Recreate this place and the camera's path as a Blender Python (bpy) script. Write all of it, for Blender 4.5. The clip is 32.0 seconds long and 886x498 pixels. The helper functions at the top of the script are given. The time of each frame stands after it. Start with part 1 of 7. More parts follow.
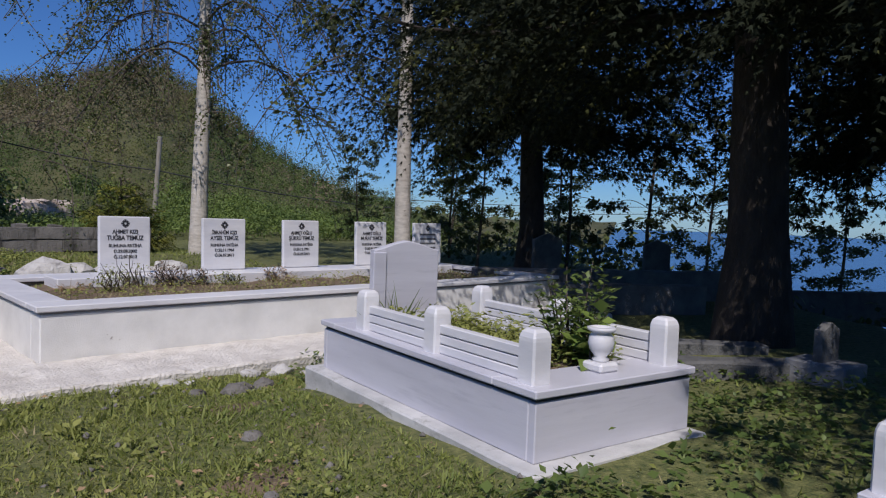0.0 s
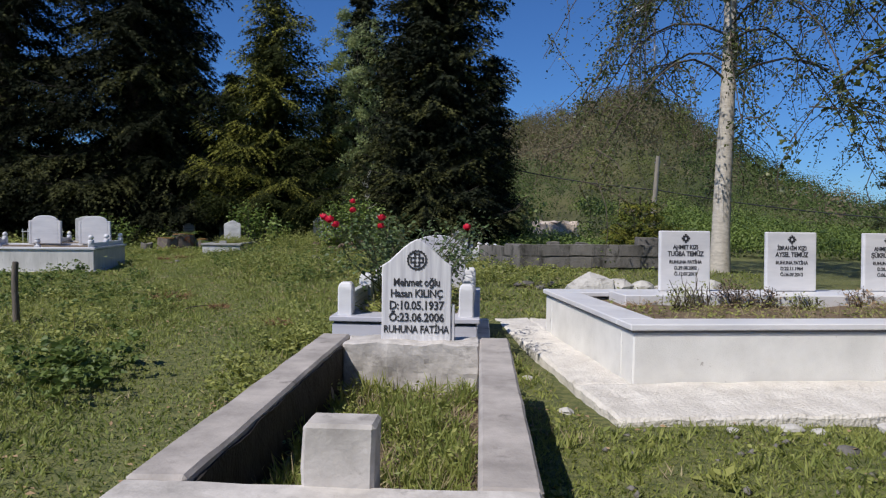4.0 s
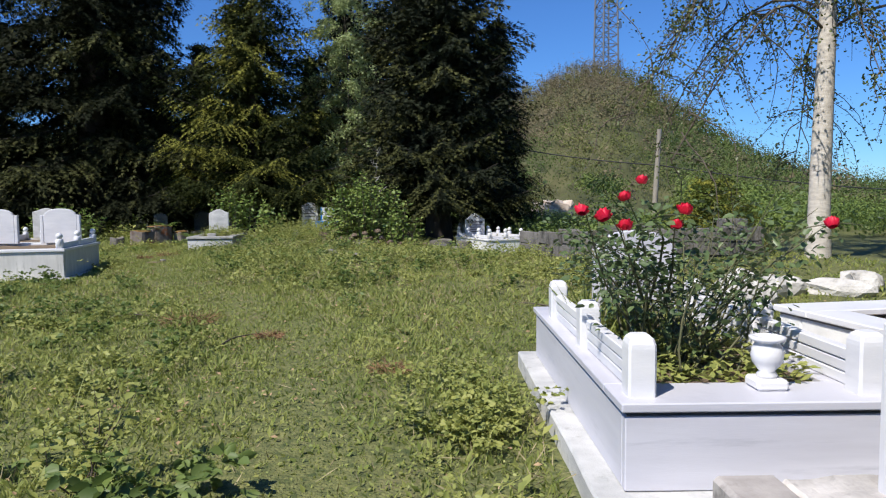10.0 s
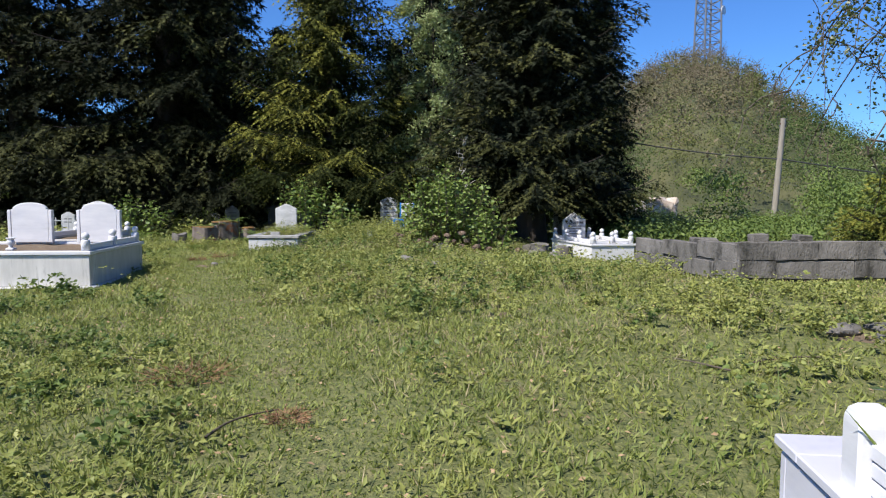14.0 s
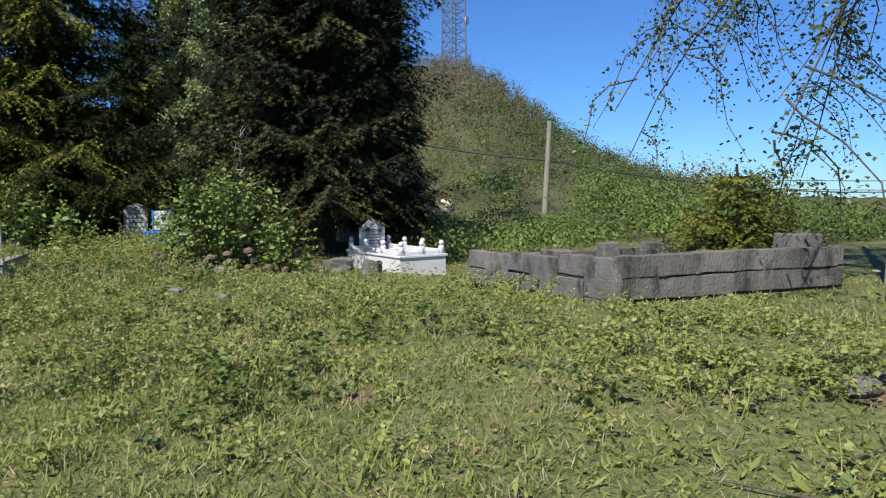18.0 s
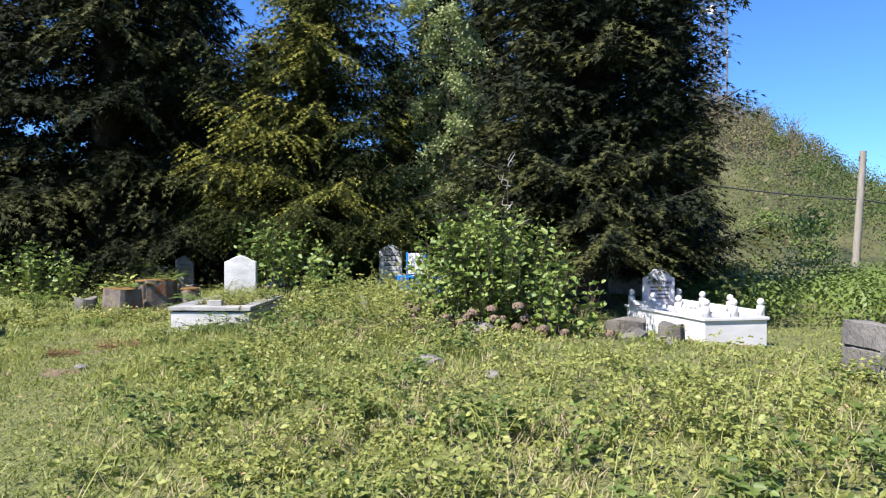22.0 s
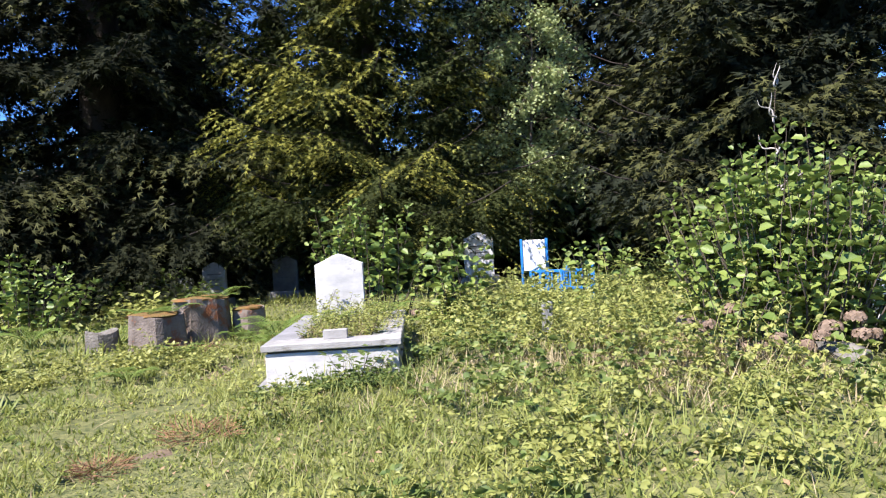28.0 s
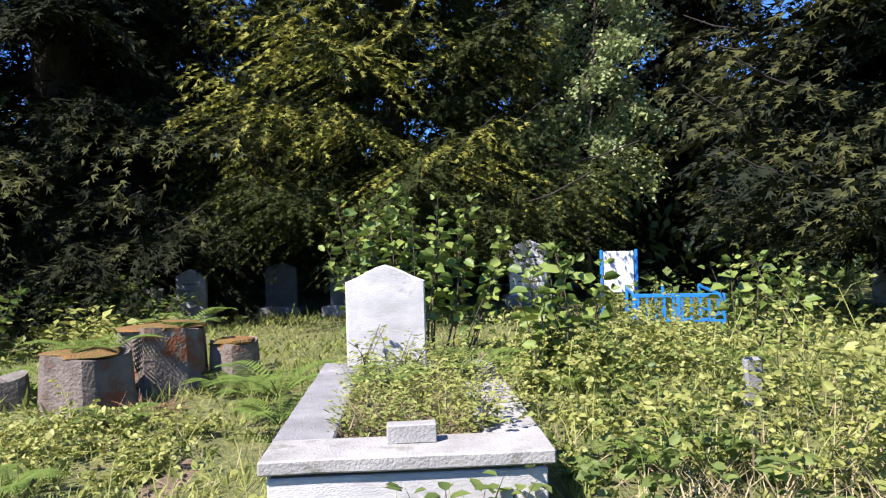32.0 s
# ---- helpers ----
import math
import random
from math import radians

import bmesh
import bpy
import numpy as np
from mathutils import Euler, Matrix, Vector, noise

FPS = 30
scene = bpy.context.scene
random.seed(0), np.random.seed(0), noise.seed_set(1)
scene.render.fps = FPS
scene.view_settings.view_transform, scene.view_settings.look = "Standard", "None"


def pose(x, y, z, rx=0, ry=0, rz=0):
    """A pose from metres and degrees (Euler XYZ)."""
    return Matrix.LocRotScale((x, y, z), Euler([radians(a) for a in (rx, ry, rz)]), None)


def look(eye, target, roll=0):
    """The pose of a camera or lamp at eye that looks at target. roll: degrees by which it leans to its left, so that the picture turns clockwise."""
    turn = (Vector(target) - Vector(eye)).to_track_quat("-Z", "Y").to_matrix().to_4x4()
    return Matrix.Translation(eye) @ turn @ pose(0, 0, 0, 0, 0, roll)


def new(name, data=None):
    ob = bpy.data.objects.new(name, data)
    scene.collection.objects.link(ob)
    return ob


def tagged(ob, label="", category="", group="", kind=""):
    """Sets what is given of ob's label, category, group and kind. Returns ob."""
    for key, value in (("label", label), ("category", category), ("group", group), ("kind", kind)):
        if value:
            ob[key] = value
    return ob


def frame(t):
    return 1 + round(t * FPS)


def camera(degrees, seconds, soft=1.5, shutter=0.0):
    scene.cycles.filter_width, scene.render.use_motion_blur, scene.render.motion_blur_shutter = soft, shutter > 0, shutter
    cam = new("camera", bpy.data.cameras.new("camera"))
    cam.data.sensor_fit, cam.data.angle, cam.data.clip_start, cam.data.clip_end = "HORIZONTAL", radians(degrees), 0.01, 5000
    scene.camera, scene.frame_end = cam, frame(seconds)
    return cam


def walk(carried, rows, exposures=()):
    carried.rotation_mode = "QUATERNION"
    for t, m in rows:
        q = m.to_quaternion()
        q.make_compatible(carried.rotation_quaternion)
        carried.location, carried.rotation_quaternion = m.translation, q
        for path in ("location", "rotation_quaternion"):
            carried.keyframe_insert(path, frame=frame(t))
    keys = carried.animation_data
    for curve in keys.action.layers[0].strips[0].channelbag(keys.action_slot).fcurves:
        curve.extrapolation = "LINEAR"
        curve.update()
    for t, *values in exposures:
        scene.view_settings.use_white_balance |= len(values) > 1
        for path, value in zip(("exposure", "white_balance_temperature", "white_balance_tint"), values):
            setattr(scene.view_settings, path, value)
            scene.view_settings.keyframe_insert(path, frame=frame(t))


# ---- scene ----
cam = camera(65.2, 32.0, soft=1.2)
PATH = [
    (0, (1.411, 0.542, 1.398), (2.561, 2.175, 1.296), 2.11),
    (0.5, (1.394, 0.561, 1.395), (2.298, 2.341, 1.277), 0.22),
    (1, (1.369, 0.571, 1.396), (2.013, 2.461, 1.276), -0.89),
    (1.5, (1.344, 0.603, 1.381), (1.673, 2.572, 1.258), -0.21),
    (2, (1.305, 0.693, 1.379), (1.450, 2.684, 1.253), 1.30),
    (2.5, (1.198, 0.844, 1.376), (1.260, 2.841, 1.299), -0.66),
    (4.5, (0.589, 1.870, 1.293), (0.435, 3.862, 1.203), 1.49),
    (5, (0.401, 2.139, 1.310), (0.173, 4.123, 1.199), 1.70),
    (5.5, (0.190, 2.355, 1.343), (-0.177, 4.319, 1.258), 2.35),
    (6, (-0.126, 2.428, 1.359), (-0.415, 4.406, 1.275), -0.62),
    (6.5, (-0.305, 2.536, 1.342), (-0.707, 4.491, 1.225), 0.86),
    (7, (-0.436, 2.739, 1.343), (-1.000, 4.656, 1.254), 1.82),
    (7.5, (-0.623, 2.936, 1.313), (-1.082, 4.880, 1.205), 2.87),
    (8, (-0.862, 3.141, 1.315), (-1.181, 5.108, 1.148), -0.14),
    (8.5, (-0.978, 3.389, 1.305), (-1.254, 5.361, 1.119), 0.40),
    (9, (-1.067, 3.678, 1.329), (-1.274, 5.660, 1.156), 1.21),
    (9.5, (-1.166, 3.969, 1.362), (-1.150, 5.965, 1.231), -1.14),
    (10, (-1.178, 4.241, 1.367), (-1.164, 6.237, 1.230), -0.56),
    (10.5, (-1.107, 4.584, 1.415), (-1.156, 6.576, 1.244), 0.28),
    (11, (-1.113, 4.946, 1.394), (-1.069, 6.938, 1.219), 1.49),
    (11.5, (-1.185, 5.298, 1.431), (-1.137, 7.290, 1.260), 0.74),
    (12, (-1.156, 5.603, 1.395), (-1.205, 7.592, 1.192), 1.45),
    (12.5, (-1.130, 5.956, 1.405), (-1.326, 7.938, 1.224), 2.12),
    (13, (-1.237, 6.263, 1.453), (-1.403, 8.253, 1.341), 2.37),
    (13.5, (-1.306, 6.542, 1.435), (-1.545, 8.523, 1.295), 0.50),
    (15.5, (-1.766, 8.223, 1.497), (-1.917, 10.211, 1.334), -1.28),
    (16, (-1.805, 8.544, 1.483), (-1.796, 10.539, 1.347), 0.23),
    (16.5, (-1.939, 8.865, 1.492), (-1.598, 10.835, 1.475), -1.76),
    (17, (-2.007, 9.222, 1.453), (-1.739, 11.202, 1.350), -2.73),
    (17.5, (-2.054, 9.506, 1.505), (-1.697, 11.473, 1.458), -0.72),
    (18, (-2.226, 9.831, 1.505), (-1.760, 11.771, 1.354), -0.41),
    (18.5, (-2.346, 10.124, 1.484), (-1.920, 12.070, 1.313), 0.09),
    (19, (-2.348, 10.528, 1.461), (-2.044, 12.500, 1.324), 0.60),
    (19.5, (-2.373, 10.904, 1.447), (-2.122, 12.886, 1.364), 0.07),
    (20, (-2.365, 11.217, 1.453), (-2.198, 13.210, 1.438), -0.88),
    (20.5, (-2.345, 11.609, 1.465), (-2.269, 13.606, 1.410), 1.20),
    (21, (-2.454, 11.961, 1.444), (-2.345, 13.958, 1.404), 1.40),
    (21.5, (-2.593, 12.313, 1.469), (-2.650, 14.312, 1.452), -1.60),
    (22, (-2.677, 12.657, 1.458), (-2.895, 14.645, 1.438), 0.28),
    (22.5, (-2.890, 12.936, 1.464), (-3.314, 14.890, 1.468), 0.58),
    (23, (-3.199, 13.204, 1.457), (-3.767, 15.121, 1.525), -1.71),
    (23.5, (-3.468, 13.580, 1.455), (-4.172, 15.452, 1.464), 1.18),
    (24, (-3.742, 13.882, 1.456), (-4.392, 15.773, 1.460), 0.95),
    (24.5, (-3.963, 14.225, 1.456), (-4.432, 16.167, 1.370), 0.20),
    (26.5, (-4.887, 15.463, 1.321), (-5.358, 17.407, 1.344), -1.71),
    (27, (-5.102, 15.763, 1.305), (-5.396, 17.741, 1.269), -0.15),
    (27.5, (-5.397, 16.072, 1.350), (-5.511, 18.069, 1.376), -2.47),
    (28, (-5.582, 16.429, 1.351), (-5.755, 18.421, 1.313), -3.18),
    (28.5, (-5.706, 16.789, 1.349), (-5.776, 18.787, 1.280), -1.53),
    (29, (-5.855, 17.153, 1.369), (-5.740, 19.149, 1.316), -2.63),
    (29.5, (-5.912, 17.534, 1.367), (-5.708, 19.523, 1.389), -2.78),
    (30, (-6.021, 17.889, 1.365), (-5.940, 19.887, 1.356), -1.86),
    (30.5, (-6.238, 18.262, 1.383), (-6.181, 20.261, 1.416), -1.55),
    (31, (-6.395, 18.649, 1.367), (-6.729, 20.616, 1.506), -1.34),
    (31.5, (-6.540, 19.053, 1.346), (-6.696, 21.047, 1.378), -1.10),
    (32, (-6.708, 19.397, 1.341), (-6.846, 21.392, 1.329), -1.59),
]
walk(cam, [(t, look(eye, target, roll)) for t, eye, target, roll in PATH],
     exposures=[(0.0, -0.45, 6250, 17), (1.0, -0.46, 6270, 17), (2.5, -0.25, 6300, 16), (5.0, -0.05, 6500, 10), (6.0, 0.36, 6500, 10), (7.0, 0.45, 6500, 10), (8.0, 0.38, 6500, 10), (9.0, 0.58, 6500, 10), (10.0, 0.37, 6500, 10), (11.0, 0.30, 6500, 10), (12.0, 0.20, 6500, 10), (13.0, 0.35, 6500, 10), (15.5, 0.98, 6380, 13), (16.0, 1.09, 6350, 13), (17.0, 0.55, 6500, 10), (18.0, 0.40, 6500, 10), (19.0, 0.55, 6500, 10), (20.0, 0.50, 6500, 10), (21.0, 0.72, 6500, 12), (22.0, 1.10, 6500, 13), (23.0, 1.38, 6500, 15), (24.0, 1.46, 6500, 16), (27.0, 1.36, 6500, 18), (28.0, 1.34, 6500, 18), (29.0, 1.27, 6500, 18), (30.0, 1.40, 6500, 18), (31.0, 1.35, 6500, 18), (32.0, 1.18, 6500, 18)])

# ---- sky and sun ----
SUN = Vector((-0.56, -0.62, 1.0)).normalized()
world = bpy.data.worlds.new("world")
scene.world = world
world.use_nodes = True
_nt = world.node_tree
_sky = _nt.nodes.new("ShaderNodeTexSky")
_sky.sky_type = "NISHITA"
_sky.sun_disc = False
_sky.sun_elevation = math.asin(SUN.z)
_sky.sun_rotation = math.atan2(SUN.x, SUN.y)
_sky.air_density, _sky.dust_density, _sky.ozone_density = 1.0, 0.0, 6.0
_bg = _nt.nodes["Background"]
_bg.inputs["Strength"].default_value = 0.085
_tint = _nt.nodes.new("ShaderNodeMix")
_tint.data_type, _tint.blend_type = "RGBA", "MULTIPLY"
_tint.inputs["Factor"].default_value = 1.0
_tint.inputs["B"].default_value = (0.52, 0.84, 1.25, 1)
_nt.links.new(_sky.outputs[0], _tint.inputs["A"])
_nt.links.new(_tint.outputs["Result"], _bg.inputs["Color"])
_sun = bpy.data.lights.new("sun", "SUN")
_sun.energy, _sun.angle, _sun.color = 4.8, radians(0.5), (1.0, 0.955, 0.88)
_so = new("sun", _sun)
_so.matrix_world = look(SUN * 50, (0, 0, 0))

# ---- materials ----
def material(name, c1, c2, scale=6.0, rough=0.7, bump=0.25, fine=60.0, stain=None, stain_scale=1.2, stain_at=0.56,
             island=0.0, metal=0.0, stretch=(1, 1, 1), sheen_trans=0.0, obj_random=0.0, edge=0.08, spec=0.35):
    m = bpy.data.materials.new(name)
    m.use_nodes = True
    nt = m.node_tree
    b = nt.nodes["Principled BSDF"]
    tc = nt.nodes.new("ShaderNodeTexCoord")
    mp = nt.nodes.new("ShaderNodeMapping")
    mp.inputs["Scale"].default_value = stretch
    geo = nt.nodes.new("ShaderNodeNewGeometry")
    nt.links.new(geo.outputs["Position"], mp.inputs["Vector"])
    n1 = nt.nodes.new("ShaderNodeTexNoise")
    n1.inputs["Scale"].default_value, n1.inputs["Detail"].default_value, n1.inputs["Roughness"].default_value = scale, 6, 0.62
    n2 = nt.nodes.new("ShaderNodeTexNoise")
    n2.inputs["Scale"].default_value, n2.inputs["Detail"].default_value = fine, 3
    for n in (n1, n2):
        nt.links.new(mp.outputs[0], n.inputs["Vector"])
    mix = nt.nodes.new("ShaderNodeMix")
    mix.data_type = "RGBA"
    mix.inputs["A"].default_value, mix.inputs["B"].default_value = (*c1, 1), (*c2, 1)
    fac = n1.outputs["Fac"]
    ramp = nt.nodes.new("ShaderNodeMapRange")
    ramp.inputs["From Min"].default_value, ramp.inputs["From Max"].default_value = 0.32, 0.68
    nt.links.new(fac, ramp.inputs["Value"])
    fac = ramp.outputs[0]
    if island:
        add = nt.nodes.new("ShaderNodeMix")
        add.inputs["Factor"].default_value = island
        nt.links.new(fac, add.inputs["A"])
        nt.links.new(geo.outputs["Random Per Island"], add.inputs["B"])
        fac = add.outputs["Result"]
    if obj_random:
        oi = nt.nodes.new("ShaderNodeObjectInfo")
        add = nt.nodes.new("ShaderNodeMix")
        add.inputs["Factor"].default_value = obj_random
        nt.links.new(fac, add.inputs["A"])
        nt.links.new(oi.outputs["Random"], add.inputs["B"])
        fac = add.outputs["Result"]
    nt.links.new(fac, mix.inputs["Factor"])
    col = mix.outputs["Result"]
    if stain:
        n3 = nt.nodes.new("ShaderNodeTexNoise")
        n3.inputs["Scale"].default_value, n3.inputs["Detail"].default_value, n3.inputs["Roughness"].default_value = stain_scale, 8, 0.7
        nt.links.new(mp.outputs[0], n3.inputs["Vector"])
        r3 = nt.nodes.new("ShaderNodeMapRange")
        r3.inputs["From Min"].default_value, r3.inputs["From Max"].default_value = stain_at, stain_at + edge
        nt.links.new(n3.outputs["Fac"], r3.inputs["Value"])
        mx = nt.nodes.new("ShaderNodeMix")
        mx.data_type = "RGBA"
        mx.inputs["B"].default_value = (*stain, 1)
        nt.links.new(r3.outputs[0], mx.inputs["Factor"])
        nt.links.new(col, mx.inputs["A"])
        col = mx.outputs["Result"]
    nt.links.new(col, b.inputs["Base Color"])
    b.inputs["Roughness"].default_value, b.inputs["Metallic"].default_value = rough, metal
    b.inputs["Specular IOR Level"].default_value = spec
    if bump:
        bp = nt.nodes.new("ShaderNodeBump")
        bp.inputs["Strength"].default_value, bp.inputs["Distance"].default_value = bump, 0.02
        nt.links.new(n2.outputs["Fac"], bp.inputs["Height"])
        nt.links.new(bp.outputs[0], b.inputs["Normal"])
    if sheen_trans:
        tr = nt.nodes.new("ShaderNodeBsdfTranslucent")
        nt.links.new(col, tr.inputs["Color"])
        ms = nt.nodes.new("ShaderNodeMixShader")
        ms.inputs[0].default_value = sheen_trans
        nt.links.new(b.outputs[0], ms.inputs[1])
        nt.links.new(tr.outputs[0], ms.inputs[2])
        nt.links.new(ms.outputs[0], nt.nodes["Material Output"].inputs["Surface"])
    return m


M = {}
M["marble"] = material("white_marble", (0.75, 0.74, 0.745), (0.60, 0.60, 0.625), 1.6, 0.42, 0.06, 40, stretch=(1, 1, 4), stain=(0.50, 0.49, 0.49), stain_at=0.6, edge=0.2)
M["marble_grey"] = material("veined_grey_marble", (0.60, 0.595, 0.645), (0.49, 0.485, 0.535), 1.1, 0.4, 0.05, 40, stretch=(0.6, 0.6, 6), stain=(0.40, 0.40, 0.45), stain_scale=2.0, stain_at=0.55, edge=0.2)
M["marble_weathered"] = material("streaked_weathered_marble", (0.66, 0.64, 0.61), (0.50, 0.485, 0.455), 2.2, 0.55, 0.15, 60, stretch=(3, 3, 0.6), stain=(0.30, 0.29, 0.265), stain_scale=3.0, stain_at=0.58, edge=0.18)
M["marble_stripe"] = material("striped_marble", (0.80, 0.79, 0.79), (0.50, 0.49, 0.515), 5.0, 0.42, 0.05, 60, stretch=(6, 1, 0.25))
M["marble_old"] = material("weathered_marble", (0.64, 0.63, 0.615), (0.40, 0.40, 0.395), 3.0, 0.62, 0.25, 80, stretch=(1, 1, 2), stain=(0.27, 0.265, 0.24), stain_scale=4.5, stain_at=0.56, edge=0.14)
M["marble_dirty"] = material("grimy_marble_slab", (0.42, 0.41, 0.39), (0.27, 0.265, 0.25), 4.0, 0.7, 0.35, 80, stain=(0.20, 0.195, 0.17), stain_scale=6, stain_at=0.56, edge=0.12)
M["slab_old"] = material("lichened_grey_slab", (0.30, 0.30, 0.30), (0.18, 0.18, 0.185), 5.0, 0.8, 0.4, 90, stain=(0.5, 0.5, 0.48), stain_scale=4, stain_at=0.64)
M["plaster"] = material("white_rendered_plaster", (0.80, 0.79, 0.76), (0.66, 0.65, 0.62), 2.5, 0.85, 0.2, 90, stain=(0.36, 0.34, 0.31), stain_scale=13, stain_at=0.66, edge=0.05)
M["apron"] = material("chalky_concrete_apron", (0.76, 0.72, 0.66), (0.58, 0.54, 0.49), 5.0, 0.95, 0.9, 38, stain=(0.42, 0.385, 0.34), stain_scale=7, stain_at=0.6, edge=0.12)
M["concrete"] = material("bare_concrete", (0.50, 0.455, 0.42), (0.28, 0.255, 0.235), 4.0, 0.9, 0.15, 70, stain=(0.15, 0.135, 0.125), stain_scale=5.0, stain_at=0.58, edge=0.16)
M["concrete_light"] = material("pale_concrete", (0.64, 0.60, 0.56), (0.34, 0.315, 0.29), 5.0, 0.9, 0.16, 60, stain=(0.19, 0.175, 0.16), stain_scale=6.0, stain_at=0.57, edge=0.16)
M["inner_black"] = material("black_inner_face", (0.018, 0.015, 0.013), (0.04, 0.033, 0.028), 9, 0.8, 0.5)
M["joint"] = material("dark_mortar_joint", (0.07, 0.07, 0.07), (0.04, 0.04, 0.04), 8, 0.8, 0.2)
M["block"] = material("weathered_concrete_block", (0.235, 0.218, 0.20), (0.09, 0.084, 0.076), 2.2, 0.95, 0.9, 45, stretch=(1, 1, 0.5), stain=(0.045, 0.043, 0.038), stain_scale=3.2, stain_at=0.5, edge=0.16, obj_random=0.25)
# dark grey for the shadow line below the plot's capping
M["mortar"] = material("dark_grey_cap_shadow", (0.17, 0.165, 0.165), (0.11, 0.105, 0.105), 6, 0.9, 0.4, 60)
M["letter"] = material("black_paint", (0.03, 0.03, 0.035), (0.055, 0.055, 0.06), 30, 0.6, 0.1)
M["letter_grey"] = material("worn_black_paint", (0.08, 0.08, 0.085), (0.16, 0.16, 0.17), 30, 0.7, 0.1)
M["bark_pale"] = material("pale_smooth_bark", (0.62, 0.57, 0.50), (0.40, 0.36, 0.31), 6, 0.85, 0.5, 40, stretch=(1, 1, 3), stain=(0.17, 0.15, 0.13), stain_scale=5, stain_at=0.6)
M["bark_dark"] = material("dark_conifer_bark", (0.055, 0.044, 0.036), (0.028, 0.023, 0.019), 9, 0.95, 0.9, 50, stretch=(1, 1, 0.4))
M["twig"] = material("grey_twig_bark", (0.13, 0.105, 0.08), (0.07, 0.055, 0.042), 9, 0.9, 0.4)
M["dead_twig"] = material("bleached_dead_twig", (0.42, 0.40, 0.37), (0.28, 0.26, 0.23), 9, 0.9, 0.4)
# near-black needle colours hold the deep shade inside the crowns
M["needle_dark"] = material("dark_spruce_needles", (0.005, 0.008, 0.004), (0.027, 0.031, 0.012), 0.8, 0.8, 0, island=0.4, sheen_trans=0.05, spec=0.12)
M["needle_shade"] = material("near_black_shaded_needles", (0.006, 0.010, 0.006), (0.030, 0.036, 0.017), 0.8, 0.8, 0, island=0.4, sheen_trans=0.04, spec=0.15)
# lighter needle copies put sunlight, and some young growth, into the colour
M["needle_lit_tip"] = material("olive_sunlit_shoots", (0.030, 0.036, 0.012), (0.096, 0.098, 0.034), 0.7, 0.75, 0, island=0.5, sheen_trans=0.1, spec=0.12)
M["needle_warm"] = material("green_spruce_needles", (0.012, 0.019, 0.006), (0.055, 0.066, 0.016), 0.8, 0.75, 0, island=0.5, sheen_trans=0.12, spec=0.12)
M["needle_lit_gold"] = material("golden_sunlit_shoots", (0.11, 0.122, 0.026), (0.31, 0.30, 0.058), 0.9, 0.7, 0, island=0.5, sheen_trans=0.22, spec=0.12)
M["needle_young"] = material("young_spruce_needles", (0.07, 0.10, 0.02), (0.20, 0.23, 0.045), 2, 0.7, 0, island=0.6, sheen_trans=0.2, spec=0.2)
M["leaf_thicket"] = material("hazel_thicket_leaf", (0.065, 0.115, 0.026), (0.23, 0.30, 0.07), 0.7, 0.5, 0, island=0.4, sheen_trans=0.3)
M["leaf_sparse"] = material("dark_glossy_leaf", (0.045, 0.07, 0.025), (0.15, 0.17, 0.05), 3, 0.4, 0, island=0.7, sheen_trans=0.25)
M["leaf_silver"] = material("silvery_leaf", (0.15, 0.21, 0.075), (0.40, 0.45, 0.195), 2, 0.45, 0, island=0.6, sheen_trans=0.25)
M["leaf_bush"] = material("hydrangea_leaf", (0.075, 0.135, 0.028), (0.25, 0.315, 0.072), 3, 0.45, 0.1, island=0.7, sheen_trans=0.2)
M["rose_stem"] = material("green_rose_stem", (0.085, 0.10, 0.045), (0.13, 0.115, 0.06), 8, 0.6, 0.2)
M["leaf_rose"] = material("rose_leaf", (0.045, 0.08, 0.03), (0.15, 0.20, 0.08), 6, 0.4, 0.1, island=0.7, sheen_trans=0.2)
M["leaf_weed"] = material("bramble_leaf", (0.165, 0.212, 0.052), (0.43, 0.43, 0.132), 0.9, 0.5, 0, island=0.55, sheen_trans=0.32)
M["leaf_weed_dark"] = material("nettle_leaf", (0.075, 0.125, 0.034), (0.21, 0.27, 0.07), 1.5, 0.5, 0, island=0.65, sheen_trans=0.35)
M["fern"] = material("fern_frond", (0.10, 0.17, 0.035), (0.20, 0.27, 0.06), 3, 0.5, 0, island=0.5, sheen_trans=0.25)
M["dry"] = material("dry_stalks", (0.42, 0.29, 0.17), (0.26, 0.17, 0.09), 4, 0.9, 0, island=0.7)
M["dry_red"] = material("rusty_dead_fern", (0.30, 0.16, 0.085), (0.20, 0.115, 0.065), 4, 0.9, 0, island=0.7)
M["dry_flower"] = material("dried_hydrangea_petal", (0.27, 0.20, 0.145), (0.15, 0.105, 0.075), 5, 0.9, 0, island=0.7)
M["grass"] = material("grass_blade", (0.155, 0.22, 0.05), (0.43, 0.44, 0.132), 0.8, 0.55, 0, island=0.5, sheen_trans=0.42)
M["straw"] = material("pale_straw", (0.40, 0.34, 0.2), (0.26, 0.21, 0.12), 2, 0.8, 0, island=0.6)
M["soil"] = material("turf_soil", (0.055, 0.076, 0.024), (0.215, 0.215, 0.078), 18.0, 0.95, 1.0, 60, stain=(0.20, 0.16, 0.09), stain_scale=1.1, stain_at=0.59, edge=0.12)
M["soil_bare"] = material("bare_brown_soil", (0.20, 0.145, 0.095), (0.12, 0.088, 0.058), 7, 0.95, 1.0, 30, stain=(0.24, 0.20, 0.12), stain_scale=6, stain_at=0.58, edge=0.1)
M["red_petal"] = material("red_rose_petal", (0.80, 0.02, 0.07), (0.48, 0.008, 0.02), 30, 0.45, 0.05, island=0.6, sheen_trans=0.2)
